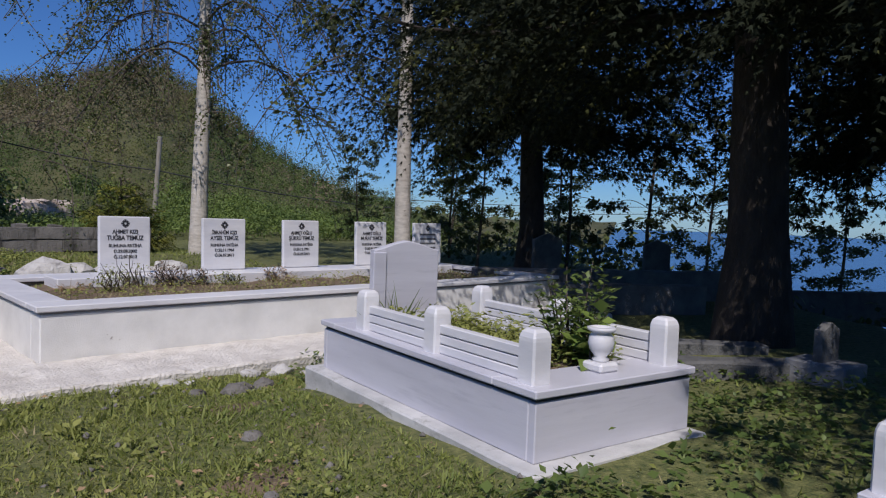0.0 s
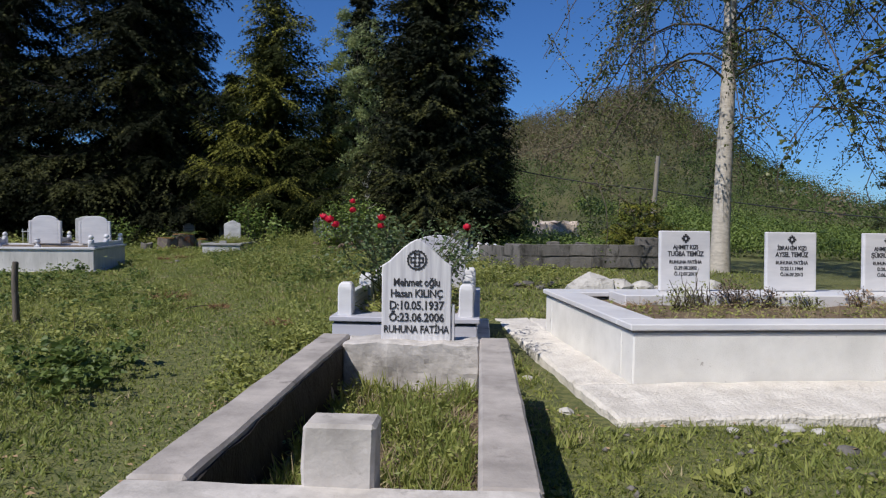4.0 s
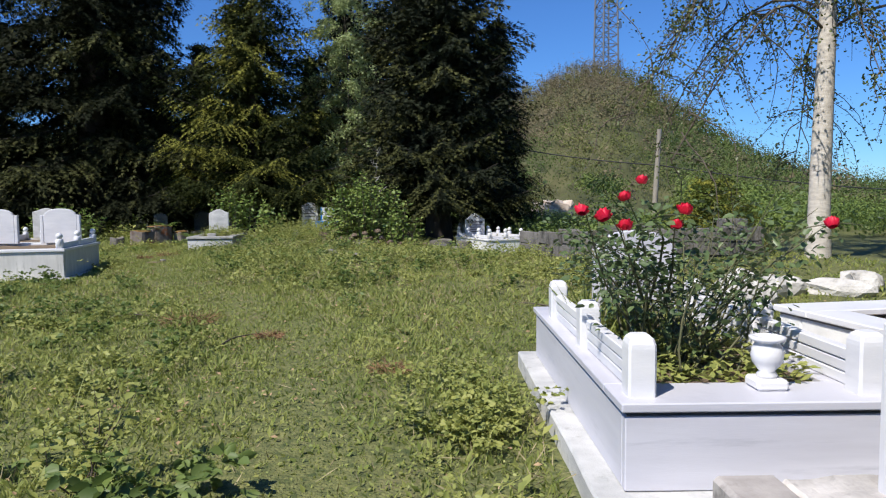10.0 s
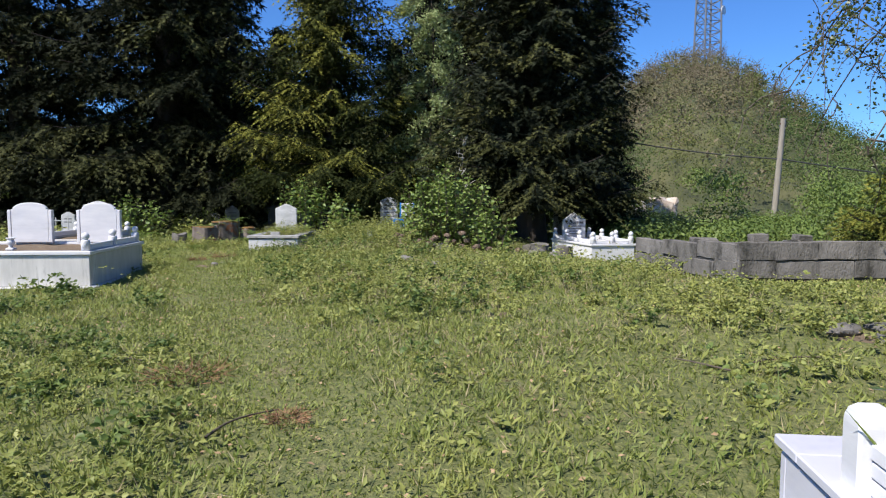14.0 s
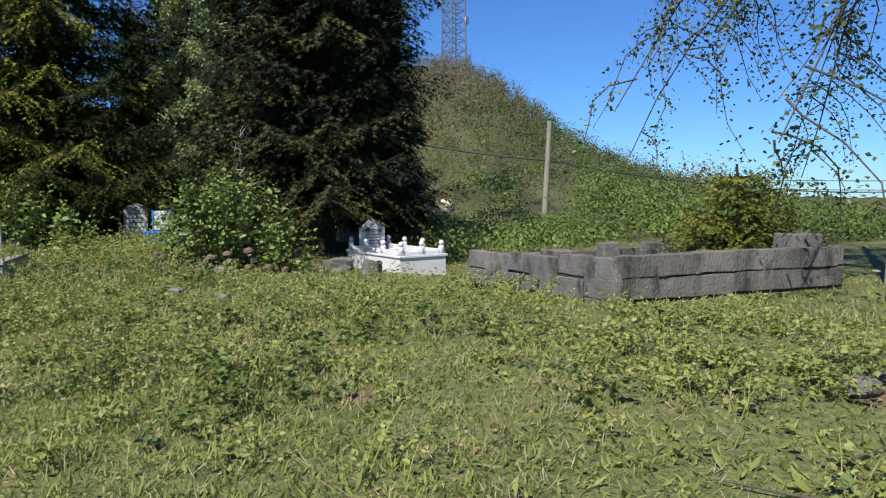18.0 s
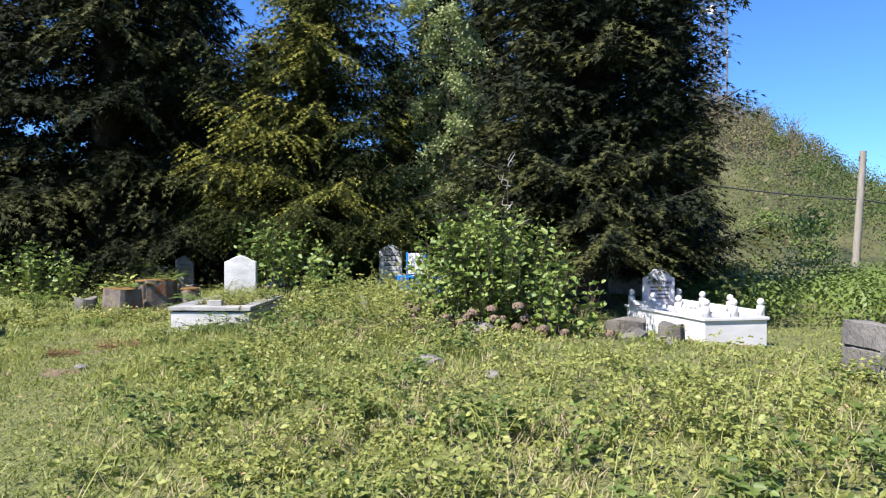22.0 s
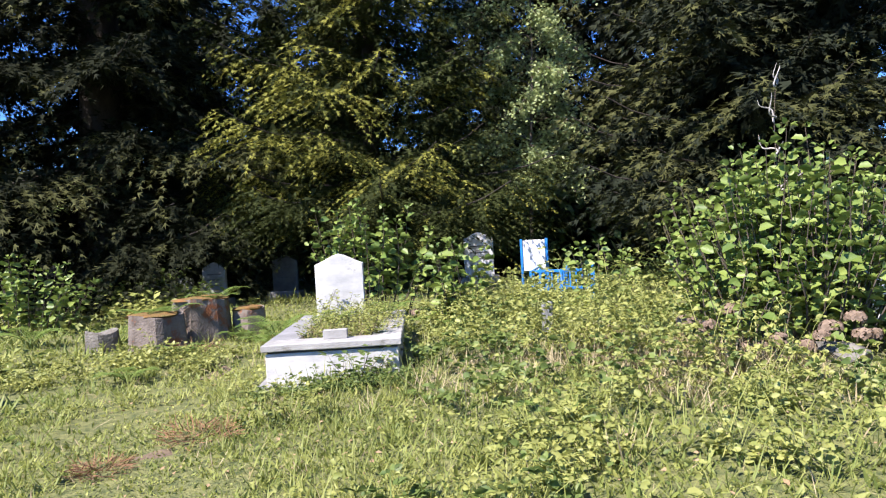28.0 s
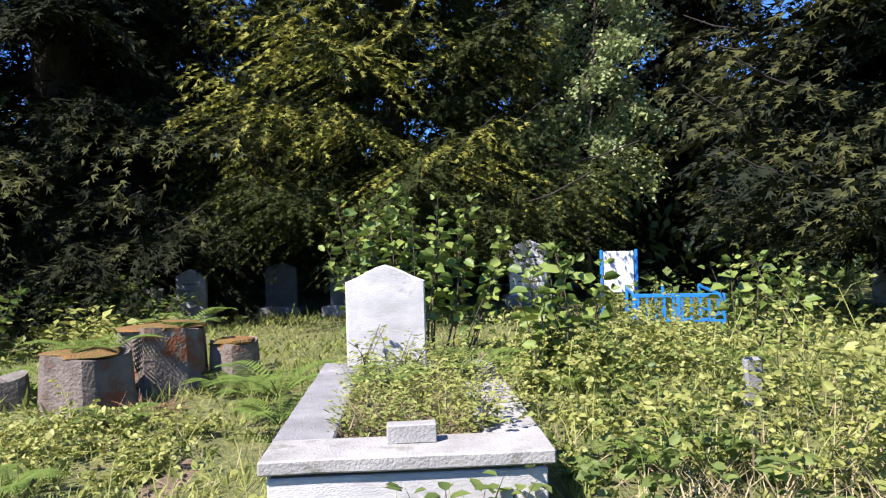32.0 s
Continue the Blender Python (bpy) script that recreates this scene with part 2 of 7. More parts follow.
M["rock"] = material("white_limestone", (0.62, 0.60, 0.56), (0.40, 0.38, 0.355), 4, 0.9, 0.9, 30, stain=(0.22, 0.21, 0.19), stain_scale=4, stain_at=0.57)
M["wood_grey"] = material("weathered_grey_wood", (0.20, 0.17, 0.14), (0.11, 0.09, 0.075), 6, 0.9, 0.6, 60, stretch=(3, 3, 0.4))
M["pole_wood"] = material("pale_pole_wood", (0.33, 0.30, 0.25), (0.22, 0.20, 0.17), 6, 0.9, 0.4, 60, stretch=(2, 2, 0.3))
M["pale_block"] = material("pale_weathered_stone", (0.70, 0.64, 0.57), (0.48, 0.43, 0.37), 5, 0.9, 0.5, 40, stretch=(1, 1, 0.4))
M["stump"] = material("mossy_cut_wood", (0.24, 0.20, 0.17), (0.11, 0.09, 0.075), 6, 0.95, 0.8, 40, stain=(0.24, 0.09, 0.04), stain_scale=3, stain_at=0.55)
M["moss"] = material("rusty_moss", (0.24, 0.11, 0.04), (0.12, 0.11, 0.03), 6, 0.95, 0.9, 60)
M["blue"] = material("bright_blue_paint", (0.012, 0.22, 0.62), (0.02, 0.16, 0.48), 12, 0.45, 0.15)
# hill ground coloured dark to read as shadow between the crowns
M["hill"] = material("hillside_gap_shadow", (0.045, 0.055, 0.020), (0.11, 0.105, 0.045), 0.12, 0.95, 1.0, 1.6)
M["hill_leaf"] = material("hillside_foliage", (0.072, 0.108, 0.035), (0.225, 0.225, 0.08), 0.07, 0.85, 0, island=0.08, sheen_trans=0.3, spec=0.08)
M["hill_green"] = material("fresh_hillside_foliage", (0.055, 0.095, 0.032), (0.145, 0.185, 0.06), 0.07, 0.85, 0, island=0.1, sheen_trans=0.3, spec=0.08)
M["hill_bare"] = material("bare_hill_twigs", (0.235, 0.19, 0.13), (0.165, 0.15, 0.08), 0.08, 0.9, 0, island=0.08, sheen_trans=0.3, spec=0.08)
M["steel"] = material("galvanised_steel", (0.20, 0.215, 0.24), (0.13, 0.14, 0.16), 8, 0.5, 0.1, metal=0.2)
M["cable"] = material("black_cable", (0.03, 0.03, 0.03), (0.05, 0.05, 0.05), 8, 0.6, 0)
M["sea"] = material("sea_water", (0.03, 0.09, 0.22), (0.025, 0.075, 0.19), 0.01, 0.25, 0.1, 0.2)
M["grey_stone"] = material("grey_field_stone", (0.23, 0.215, 0.195), (0.12, 0.112, 0.10), 5, 0.9, 0.8, 40, stain=(0.07, 0.07, 0.06), stain_scale=5, stain_at=0.58)
M["wood_dead"] = material("grey_dead_wood", (0.20, 0.185, 0.16), (0.095, 0.087, 0.075), 6, 0.95, 0.9, 40, stain=(0.05, 0.05, 0.042), stain_scale=4, stain_at=0.56)
# the blue of the distance haze is painted into the ridge
M["far_ridge"] = material("haze_blue_ridge", (0.10, 0.16, 0.26), (0.08, 0.13, 0.22), 0.02, 0.9, 0)
M["clay"] = material("pale_clay_bank", (0.62, 0.54, 0.47), (0.44, 0.35, 0.28), 2, 0.95, 0.7, 20)
# the deep shade round these stones is put into their colour
M["shade_stone"] = material("shade_dark_stone", (0.16, 0.16, 0.155), (0.09, 0.09, 0.088), 4, 0.9, 0.6, 50)
M["insulator"] = material("brown_glazed_ceramic", (0.09, 0.05, 0.035), (0.06, 0.035, 0.025), 9, 0.25, 0)

# ---- small builders ----
R = np.random.default_rng(7)


def empty(name, x, y, z, rz=0.0):
    ob = new(name)
    ob.empty_display_size = 0.2
    ob.matrix_world = pose(x, y, z, 0, 0, rz)
    return ob


def mesh_of(bm, name, mat, smooth=False):
    me = bpy.data.meshes.new(name)
    if smooth:
        for f in bm.faces:
            f.smooth = True
    bm.to_mesh(me)
    bm.free()
    for m in (mat if isinstance(mat, (list, tuple)) else [mat]):
        me.materials.append(m)
    return me


def part(name, bm, mat, parent=None, label="", at=None, smooth=False):
    me = mesh_of(bm, name, mat, smooth) if isinstance(bm, bmesh.types.BMesh) else bm
    ob = new(name, me)
    if parent is not None:
        ob.parent = parent
    if at is not None:
        ob.matrix_basis = at
    if label:
        ob["label"] = label
    return ob


def add_box(bm, x0, x1, y0, y1, z0, z1, bevel=0.006, wob=0.0, seg=1):
    r = bmesh.ops.create_cube(bm, size=1.0)
    vs = r["verts"]
    for v in vs:
        v.co = Vector((x0 + (v.co.x + 0.5) * (x1 - x0), y0 + (v.co.y + 0.5) * (y1 - y0), z0 + (v.co.z + 0.5) * (z1 - z0)))
    if bevel:
        es = list({e for v in vs for e in v.link_edges})
        bmesh.ops.bevel(bm, geom=es, offset=bevel, segments=seg, affect="EDGES", profile=0.5)
    return vs


def box(x0, x1, y0, y1, z0, z1, bevel=0.006, seg=1):
    bm = bmesh.new()
    add_box(bm, x0, x1, y0, y1, z0, z1, bevel, seg=seg)
    return bm


def rough_box(x0, x1, y0, y1, z0, z1, cut=0.12, amp=0.012, bevel=0.015, seed=0.0):
    """A box whose faces are divided and slightly uneven."""
    bm = box(x0, x1, y0, y1, z0, z1, bevel)
    for ax, lo, hi in ((0, x0, x1), (1, y0, y1), (2, z0, z1)):
        n = int((hi - lo) / cut)
        for k in range(1, n):
            co, no = [0, 0, 0], [0, 0, 0]
            co[ax], no[ax] = lo + (hi - lo) * k / n, 1
            bmesh.ops.bisect_plane(bm, geom=bm.verts[:] + bm.edges[:] + bm.faces[:], plane_co=co, plane_no=no)
    for v in bm.verts:
        v.co += amp * (noise.noise_vector(v.co * 5 + Vector((seed, 0, 0))) + 0.45 * noise.noise_vector(v.co * 19 + Vector((seed, 4, 0))))
    return bm


def profile_slab(outline, y0, y1, bevel=0.008):
    """An upright slab from an outline of (x, z), between two y."""
    bm = bmesh.new()
    a = [bm.verts.new((x, y0, z)) for x, z in outline]
    b = [bm.verts.new((x, y1, z)) for x, z in outline]
    n = len(a)
    bm.faces.new(a)
    bm.faces.new(b[::-1])
    for i in range(n):
        bm.faces.new((a[i], b[i], b[(i + 1) % n], a[(i + 1) % n]))
    bmesh.ops.recalc_face_normals(bm, faces=bm.faces[:])
    if bevel:
        es = [e for e in bm.edges if abs(e.verts[0].co.y - e.verts[1].co.y) < 1e-6]
        bmesh.ops.bevel(bm, geom=es, offset=bevel, segments=1, affect="EDGES")
    return bm


def lathe(profile, seg=16):
    bm = bmesh.new()
    rings = []
    for r, z in profile:
        rings.append([bm.verts.new((r * math.cos(2 * math.pi * k / seg), r * math.sin(2 * math.pi * k / seg), z)) for k in range(seg)])
    for a, b in zip(rings, rings[1:]):
        for k in range(seg):
            bm.faces.new((a[k], a[(k + 1) % seg], b[(k + 1) % seg], b[k]))
    bm.faces.new(rings[0][::-1])
    bm.faces.new(rings[-1])
    return bm


def tube_arrays(paths, seg=6):
    """Tubes along paths of (points, radii), as vertex and face arrays."""
    V, Fc, base = [], [], 0
    for pts, rad in paths:
        pts = np.asarray(pts, float)
        d = np.gradient(pts, axis=0)
        d /= np.linalg.norm(d, axis=1, keepdims=True) + 1e-9
        ref = np.array([0.31, 0.95, 0.07])
        u = np.cross(d, ref)
        u /= np.linalg.norm(u, axis=1, keepdims=True) + 1e-9
        w = np.cross(d, u)
        a = np.linspace(0, 2 * np.pi, seg, endpoint=False)
        ring = pts[:, None] + np.asarray(rad)[:, None, None] * (np.cos(a)[None, :, None] * u[:, None] + np.sin(a)[None, :, None] * w[:, None])
        V.append(ring.reshape(-1, 3))
        n = len(pts)
        i, k = np.meshgrid(np.arange(n - 1), np.arange(seg), indexing="ij")
        k2 = (k + 1) % seg
        Fc.append((base + np.stack([i * seg + k, i * seg + k2, (i + 1) * seg + k2, (i + 1) * seg + k], -1)).reshape(-1, 4))
        base += n * seg
    return np.concatenate(V), np.concatenate(Fc)


def mesh_arrays(name, V, Fc, mat, smooth=False):
    me = bpy.data.meshes.new(name)
    V, Fc = np.asarray(V, np.float32), np.asarray(Fc, np.int32)
    k = Fc.shape[1]
    me.vertices.add(len(V))
    me.vertices.foreach_set("co", V.ravel())
    me.loops.add(Fc.size)
    me.loops.foreach_set("vertex_index", Fc.ravel())
    me.polygons.add(len(Fc))
    me.polygons.foreach_set("loop_start", np.arange(0, Fc.size, k, dtype=np.int32))
    if smooth:
        me.polygons.foreach_set("use_smooth", np.ones(len(Fc), bool))
    for m in (mat if isinstance(mat, (list, tuple)) else [mat]):
        me.materials.append(m)
    me.update(calc_edges=True)
    return me


def unit(v):
    return v / (np.linalg.norm(v, axis=-1, keepdims=True) + 1e-9)


def leaf_arrays(c, d, up, length, width, fold=0.15):
    """Folded leaves: at c, pointing along d, facing up; two triangles each."""
    d = unit(d)
    s = unit(np.cross(d, up))
    n = np.cross(s, d)
    L, Wd = np.broadcast_to(np.asarray(length, float), len(c))[:, None], np.broadcast_to(np.asarray(width, float), len(c))[:, None]
    mid = c + 0.45 * L * d
    v = np.stack([c, mid + 0.5 * Wd * s + fold * Wd * n, c + L * d, mid - 0.5 * Wd * s + fold * Wd * n], 1)
    i = np.arange(len(c))[:, None] * 4
    f = np.concatenate([i + [0, 1, 2], i + [0, 2, 3]], 1).reshape(-1, 3)
    return v.reshape(-1, 3), f


def spray_arrays(c, d, up, length, width, fold=0.1):
    """Needle sprays: three narrow needles fanned from one point."""
    d = unit(d)
    s = unit(np.cross(d, up))
    n = np.cross(s, d)
    L, Wd = np.broadcast_to(np.asarray(length, float), len(c))[:, None], np.broadcast_to(np.asarray(width, float), len(c))[:, None]
    v = []
    for q, l in ((-0.62, 0.8), (0.0, 1.0), (0.62, 0.8)):
        b = c + 0.18 * abs(q) * L * d
        e = unit(d + q * s + 0.12 * abs(q) * n)
        t = np.cross(n, e)
        v += [b - 0.5 * Wd * t, b + 0.5 * Wd * t, b + l * L * e]
    return np.stack(v, 1).reshape(-1, 3), np.arange(len(c) * 9).reshape(-1, 3)


def broad_leaf_arrays(c, d, up, length, width, fold=0.12):
    """Oval pointed leaves folded along the midrib; two quads each."""
    d = unit(d)
    s = unit(np.cross(d, up))
    n = np.cross(s, d)
    L, Wd = np.broadcast_to(np.asarray(length, float), len(c))[:, None], np.broadcast_to(np.asarray(width, float), len(c))[:, None]
    lo, hi, tip = c + 0.22 * L * d, c + 0.64 * L * d, c + L * d - 0.10 * L * n
    e = fold * Wd * n
    v = np.stack([c, lo + 0.42 * Wd * s + e, hi + 0.44 * Wd * s + e, tip, hi - 0.44 * Wd * s + e, lo - 0.42 * Wd * s + e], 1)
    i = np.arange(len(c))[:, None] * 6
    f = np.concatenate([i + [0, 1, 2, 3], i + [0, 3, 4, 5]], 1).reshape(-1, 4)
    return v.reshape(-1, 3), f


def rand_dirs(n, rng, zlo=-1.0, zhi=1.0):
    z, a = rng.uniform(zlo, zhi, n), rng.uniform(0, 2 * np.pi, n)
    r = np.sqrt(1 - np.minimum(z * z, 1))
    return np.stack([r * np.cos(a), r * np.sin(a), z], 1)


# ---- ground ----
KNOTS = np.array([(1, 1, 0.0), (4.2, 1.8, 0.17), (4.2, 3.6, 0.18), (3.4, 3.4, 0.18), (3.4, 4.6, 0.15), (3.0, 5.6, -0.03), (5.5, 6.4, -0.03), (2, 7, -0.03), (4.5, 9, -0.03), (0, 5, 0.02), (-1, 4, 0), (-4.7, 9.4, -0.04), (-5.4, 8, 0), (-7.8, 16.5, 0.02),
                  (-8.3, 18.8, 0.12), (-7.6, 21.6, 0.02), (-6.5, 22, 0.13), (1.65, 17.1, 0.3), (0.8, 20.4, 0.0), (1.3, 24.5, -0.25), (-5.2, 23.7, 0.36), (-4.0, 21.2, 0.48),
                  (-2.5, 21, 0.2), (6.5, 32, 0.1), (-10, 26, 0.15), (-5, 28, 0.3), (6, 12, 0.1), (-2, 10, 0.08), (-3, 13, 0.1), (-6, 17, 0.05)])


def ground_z(x, y):
    x, y = np.asarray(x, float), np.asarray(y, float)
    d2 = (x[..., None] - KNOTS[:, 0]) ** 2 + (y[..., None] - KNOTS[:, 1]) ** 2
    w = np.exp(-d2 / (2 * 2.0**2))
    z = ((w * KNOTS[:, 2]).sum(-1) + 0.02 * 0.06) / (w.sum(-1) + 0.02)
    r = np.hypot(x, y - 10)
    z = z - 0.09 * np.exp(-(((x - 5.2) / 4.0) ** 4) - ((y - 7.6) / 2.1) ** 4)
    z = z + 0.11 * np.exp(-(((x - 4.0) / 1.2) ** 4) - ((y - 3.4) / 1.5) ** 4)
    z = z + 0.02 * np.sin(1.7 * x + 0.6 * y) * np.cos(1.3 * y - 0.4 * x)
    fall = np.clip((x - 0.5 * np.maximum(y, 0) - 9.5) / 130, 0, 1)
    return z - 70 * fall**1.2 - np.clip((r - 300) / 4000, 0, 1) * 3


def gz(x, y):
    return float(ground_z(np.array([x]), np.array([y]))[0])


def ground_mesh():
    near = np.arange(-16, 12.01, 0.25)
    gx = np.concatenate([-np.geomspace(4800, 17, 26), near, np.geomspace(13, 4800, 30)])
    gy = np.concatenate([-np.geomspace(4800, 6, 22), np.arange(-4, 34.01, 0.25), np.geomspace(35, 4800, 30)])
    Xg, Yg = np.meshgrid(gx, gy, indexing="ij")
    Zg = ground_z(Xg, Yg) + R.normal(0, 0.008, Xg.shape) * (np.hypot(Xg, Yg) < 40)
    n, m = len(gx), len(gy)
    i, k = np.meshgrid(np.arange(n - 1), np.arange(m - 1), indexing="ij")
    a = i * m + k
    F = np.stack([a, a + m, a + m + 1, a + 1], -1).reshape(-1, 4)
    return mesh_arrays("ground", np.stack([Xg, Yg, Zg], -1).reshape(-1, 3), F, M["soil"], True)


tagged(part("ground", ground_mesh(), None), "rough green turf with patches of bare brown soil", "ground", kind="structure")

# ---- graves: shared parts ----
def post_mesh(w=0.12, h=0.265, mat="marble"):
    """A grave post with a chamfered, domed head."""
    bm = bmesh.new()
    half = w / 2
    rows = [(half, 0), (half, h * 0.78), (half * 0.97, h * 0.85), (half * 0.84, h * 0.94), (half * 0.55, h)]
    rings = []
    for r, z in rows:
        c = r * 0.17
        pts = [(r, r - c), (r - c, r), (-(r - c), r), (-r, r - c), (-r, -(r - c)), (-(r - c), -r), (r - c, -r), (r, -(r - c))]
        rings.append([bm.verts.new((x, y, z)) for x, y in pts])
    for a, b in zip(rings, rings[1:]):
        for k in range(8):
            bm.faces.new((a[k], a[(k + 1) % 8], b[(k + 1) % 8], b[k]))
    bm.faces.new(rings[-1])
    bm.faces.new(rings[0][::-1])
    return mesh_of(bm, "post", M[mat])


def ball_post_mesh(w=0.12, h=0.2, mat="marble"):
    """A round post and the ball on its head, as two meshes."""
    shaft = lathe([(w * 0.5, 0), (w * 0.5, h * 0.60), (w * 0.47, h * 0.63), (w * 0.38, h * 0.66)], 14)
    ball = lathe([(w * 0.25, h * 0.655), (w * 0.25, h * 0.71), (w * 0.36, h * 0.75), (w * 0.43, h * 0.82), (w * 0.45, h * 0.90), (w * 0.40, h * 0.99), (w * 0.28, h * 1.06), (w * 0.12, h * 1.105), (0.004, h * 1.12)], 14)
    return mesh_of(shaft, "post", M[mat], True), mesh_of(ball, "post_ball", M[mat], True)


def stand_post(pair, parent, x, y, z):
    p = part("post", pair[0], None, parent, at=pose(x, y, z))
    part("post_ball", pair[1], None, p)


def rail(x0, x1, y0, y1, z0, h, parent, mat="marble", boards=3):
    """A low rail of stacked boards between two posts."""
    step = h / boards
    for k in range(boards):
        inset = 0.004 if k < boards - 1 else 0.0
        bm = box(x0 + inset, x1 - inset, y0, y1, z0 + k * step, z0 + (k + 1) * step - 0.006, 0.005)
        if k == 0:
            parent = part("rail", bm, M[mat], parent)
        else:
            part("rail_board", bm, M[mat], parent)


def text_mesh(body, size, depth=0.003):
    cu = bpy.data.curves.new("inscription", "FONT")
    cu.body, cu.size, cu.align_x, cu.extrude, cu.resolution_u = body, size, "CENTER", depth, 2
    cu.space_character, cu.offset = 0.96, size * 0.018
    ob = bpy.data.objects.new("inscription", cu)
    scene.collection.objects.link(ob)
    me = bpy.data.meshes.new_from_object(ob.evaluated_get(bpy.context.evaluated_depsgraph_get()))
    bpy.data.objects.remove(ob)
    return me


def inscribe(parent, lines, x, y, z_top, mat="letter", name="inscription"):
    """Lines of lettering (text, size, drop, squeeze) on a face that looks to -y."""
    z = z_top
    for text, size, drop, squeeze in lines:
        z -= drop
        me = text_mesh(text, size)
        me.materials.clear()
        me.materials.append(M[mat])
        ob = part(name, me, None, parent)
        ob.matrix_basis = Matrix.Translation((x, y, z)) @ Matrix.Rotation(radians(90), 4, "X") @ Matrix.Diagonal((squeeze, 1, 1, 1))


def emblem(parent, x, y, z, r, mat="letter", toothed=True):
    """A round carved emblem: toothed ring with interlaced strokes."""
    bm = bmesh.new()

    def ring(r0, r1, seg, tooth=0.0):
        a = []
        for k in range(seg):
            t = 2 * math.pi * k / seg
            ro = r1 * (1 + (tooth if k % 2 else 0))
            a.append([bm.verts.new((q * math.cos(t), yy, q * math.sin(t))) for q, yy in ((r0, -0.003), (ro, -0.003), (ro, 0.001))])
        for k in range(seg):
            p, q = a[k], a[(k + 1) % seg]
            bm.faces.new((p[0], p[1], q[1], q[0]))
            bm.faces.new((p[1], p[2], q[2], q[1]))
    ring(r * 0.80, r * 0.92, 40, 0.12 if toothed else 0)
    for ang in range(4):
        t = ang * math.pi / 2
        for off in (-0.22, 0.22):
            vs = add_box(bm, -0.07 * r + off * r, 0.07 * r + off * r, -0.003, 0.001, 0.05 * r, 0.66 * r, 0)
            bmesh.ops.rotate(bm, verts=vs, cent=(0, 0, 0), matrix=Matrix.Rotation(t, 3, "Y"))
        vs = add_box(bm, -0.3 * r, 0.3 * r, -0.003, 0.001, 0.52 * r, 0.66 * r, 0)
        bmesh.ops.rotate(bm, verts=vs, cent=(0, 0, 0), matrix=Matrix.Rotation(t, 3, "Y"))
    part("emblem", bm, M[mat], parent, at=pose(x, y, z))


def rosette(parent, x, y, z, r, mat="letter"):
    bm = bmesh.new()
    for k in range(8):
        t = k * math.pi / 4
        vs = add_box(bm, -0.22 * r, 0.22 * r, -0.003, 0.001, 0.28 * r, r * (1.0 if k % 2 == 0 else 0.85), 0.0)
        bmesh.ops.rotate(bm, verts=vs, cent=(0, 0, 0), matrix=Matrix.Rotation(t, 3, "Y"))
    part("emblem", bm, M[mat], parent, at=pose(x, y, z))


def vase_parts(parent, x, y, z, s=1.0, mat="marble"):
    v = part("vase", mesh_of(lathe([(0.05 * s, 0.06 * s), (0.055 * s, 0.075 * s), (0.04 * s, 0.095 * s), (0.075 * s, 0.14 * s), (0.085 * s, 0.18 * s), (0.078 * s, 0.22 * s), (0.06 * s, 0.25 * s),
                                 (0.09 * s, 0.262 * s), (0.095 * s, 0.28 * s), (0.07 * s, 0.285 * s), (0.05 * s, 0.24 * s)], 20), "vase", M[mat], True), None, parent, "turned marble vase", at=pose(x, y, z))
    part("vase_base", box(-0.085 * s, 0.085 * s, -0.085 * s, 0.085 * s, 0, 0.06 * s, 0.012), M[mat], v)
    return v


def arch_outline(w, z0, zs, za, n=6, flat=0.0):
    """A headstone's outline: straight sides to zs, shoulders, then a curved rise to the apex za."""
    h = w / 2
    pts = [(-h, z0), (h, z0), (h, zs)]
    right = []
    for k in range(1, n + 1):
        u = k / n
        x = h * (1 - u) * 0.97
        right.append((x, zs + (za - zs) * (math.sin(u * math.pi / 2) ** 1.4 * 0.55 + 0.45 * u)))
    return pts + right + [(-x, z) for x, z in right[-2::-1]] + [(-h, zs)]


def round_outline(w, z0, zs, za, step=0.03, n=8):
    """A headstone with small shoulder steps and a flat-arched head."""
    h = w / 2
    a = [(h - step - (2 * (h - step)) * k / n, zs + step + (za - zs - step) * (1 - (2 * k / n - 1) ** 2) ** 0.6) for k in range(n + 1)]
    return [(-h, z0), (h, z0), (h, zs), (h - step, zs)] + a + [(-h + step, zs), (-h, zs)]


def frame_walls(parent, x0, x1, y0, y1, z0, z1, th, name="wall_panel", mat="marble_grey", bevel=0.005):
    """Four wall panels round a rectangle, butted end to end."""
    part(name, box(x0, x1, y0, y0 + th, z0, z1, bevel), M[mat], parent)
    part(name, box(x0, x1, y1 - th, y1, z0, z1, bevel), M[mat], parent)
    part(name, box(x0, x0 + th, y0 + th + 0.002, y1 - th - 0.002, z0, z1, bevel), M[mat], parent)
    part(name, box(x1 - th, x1, y0 + th + 0.002, y1 - th - 0.002, z0, z1, bevel), M[mat], parent)


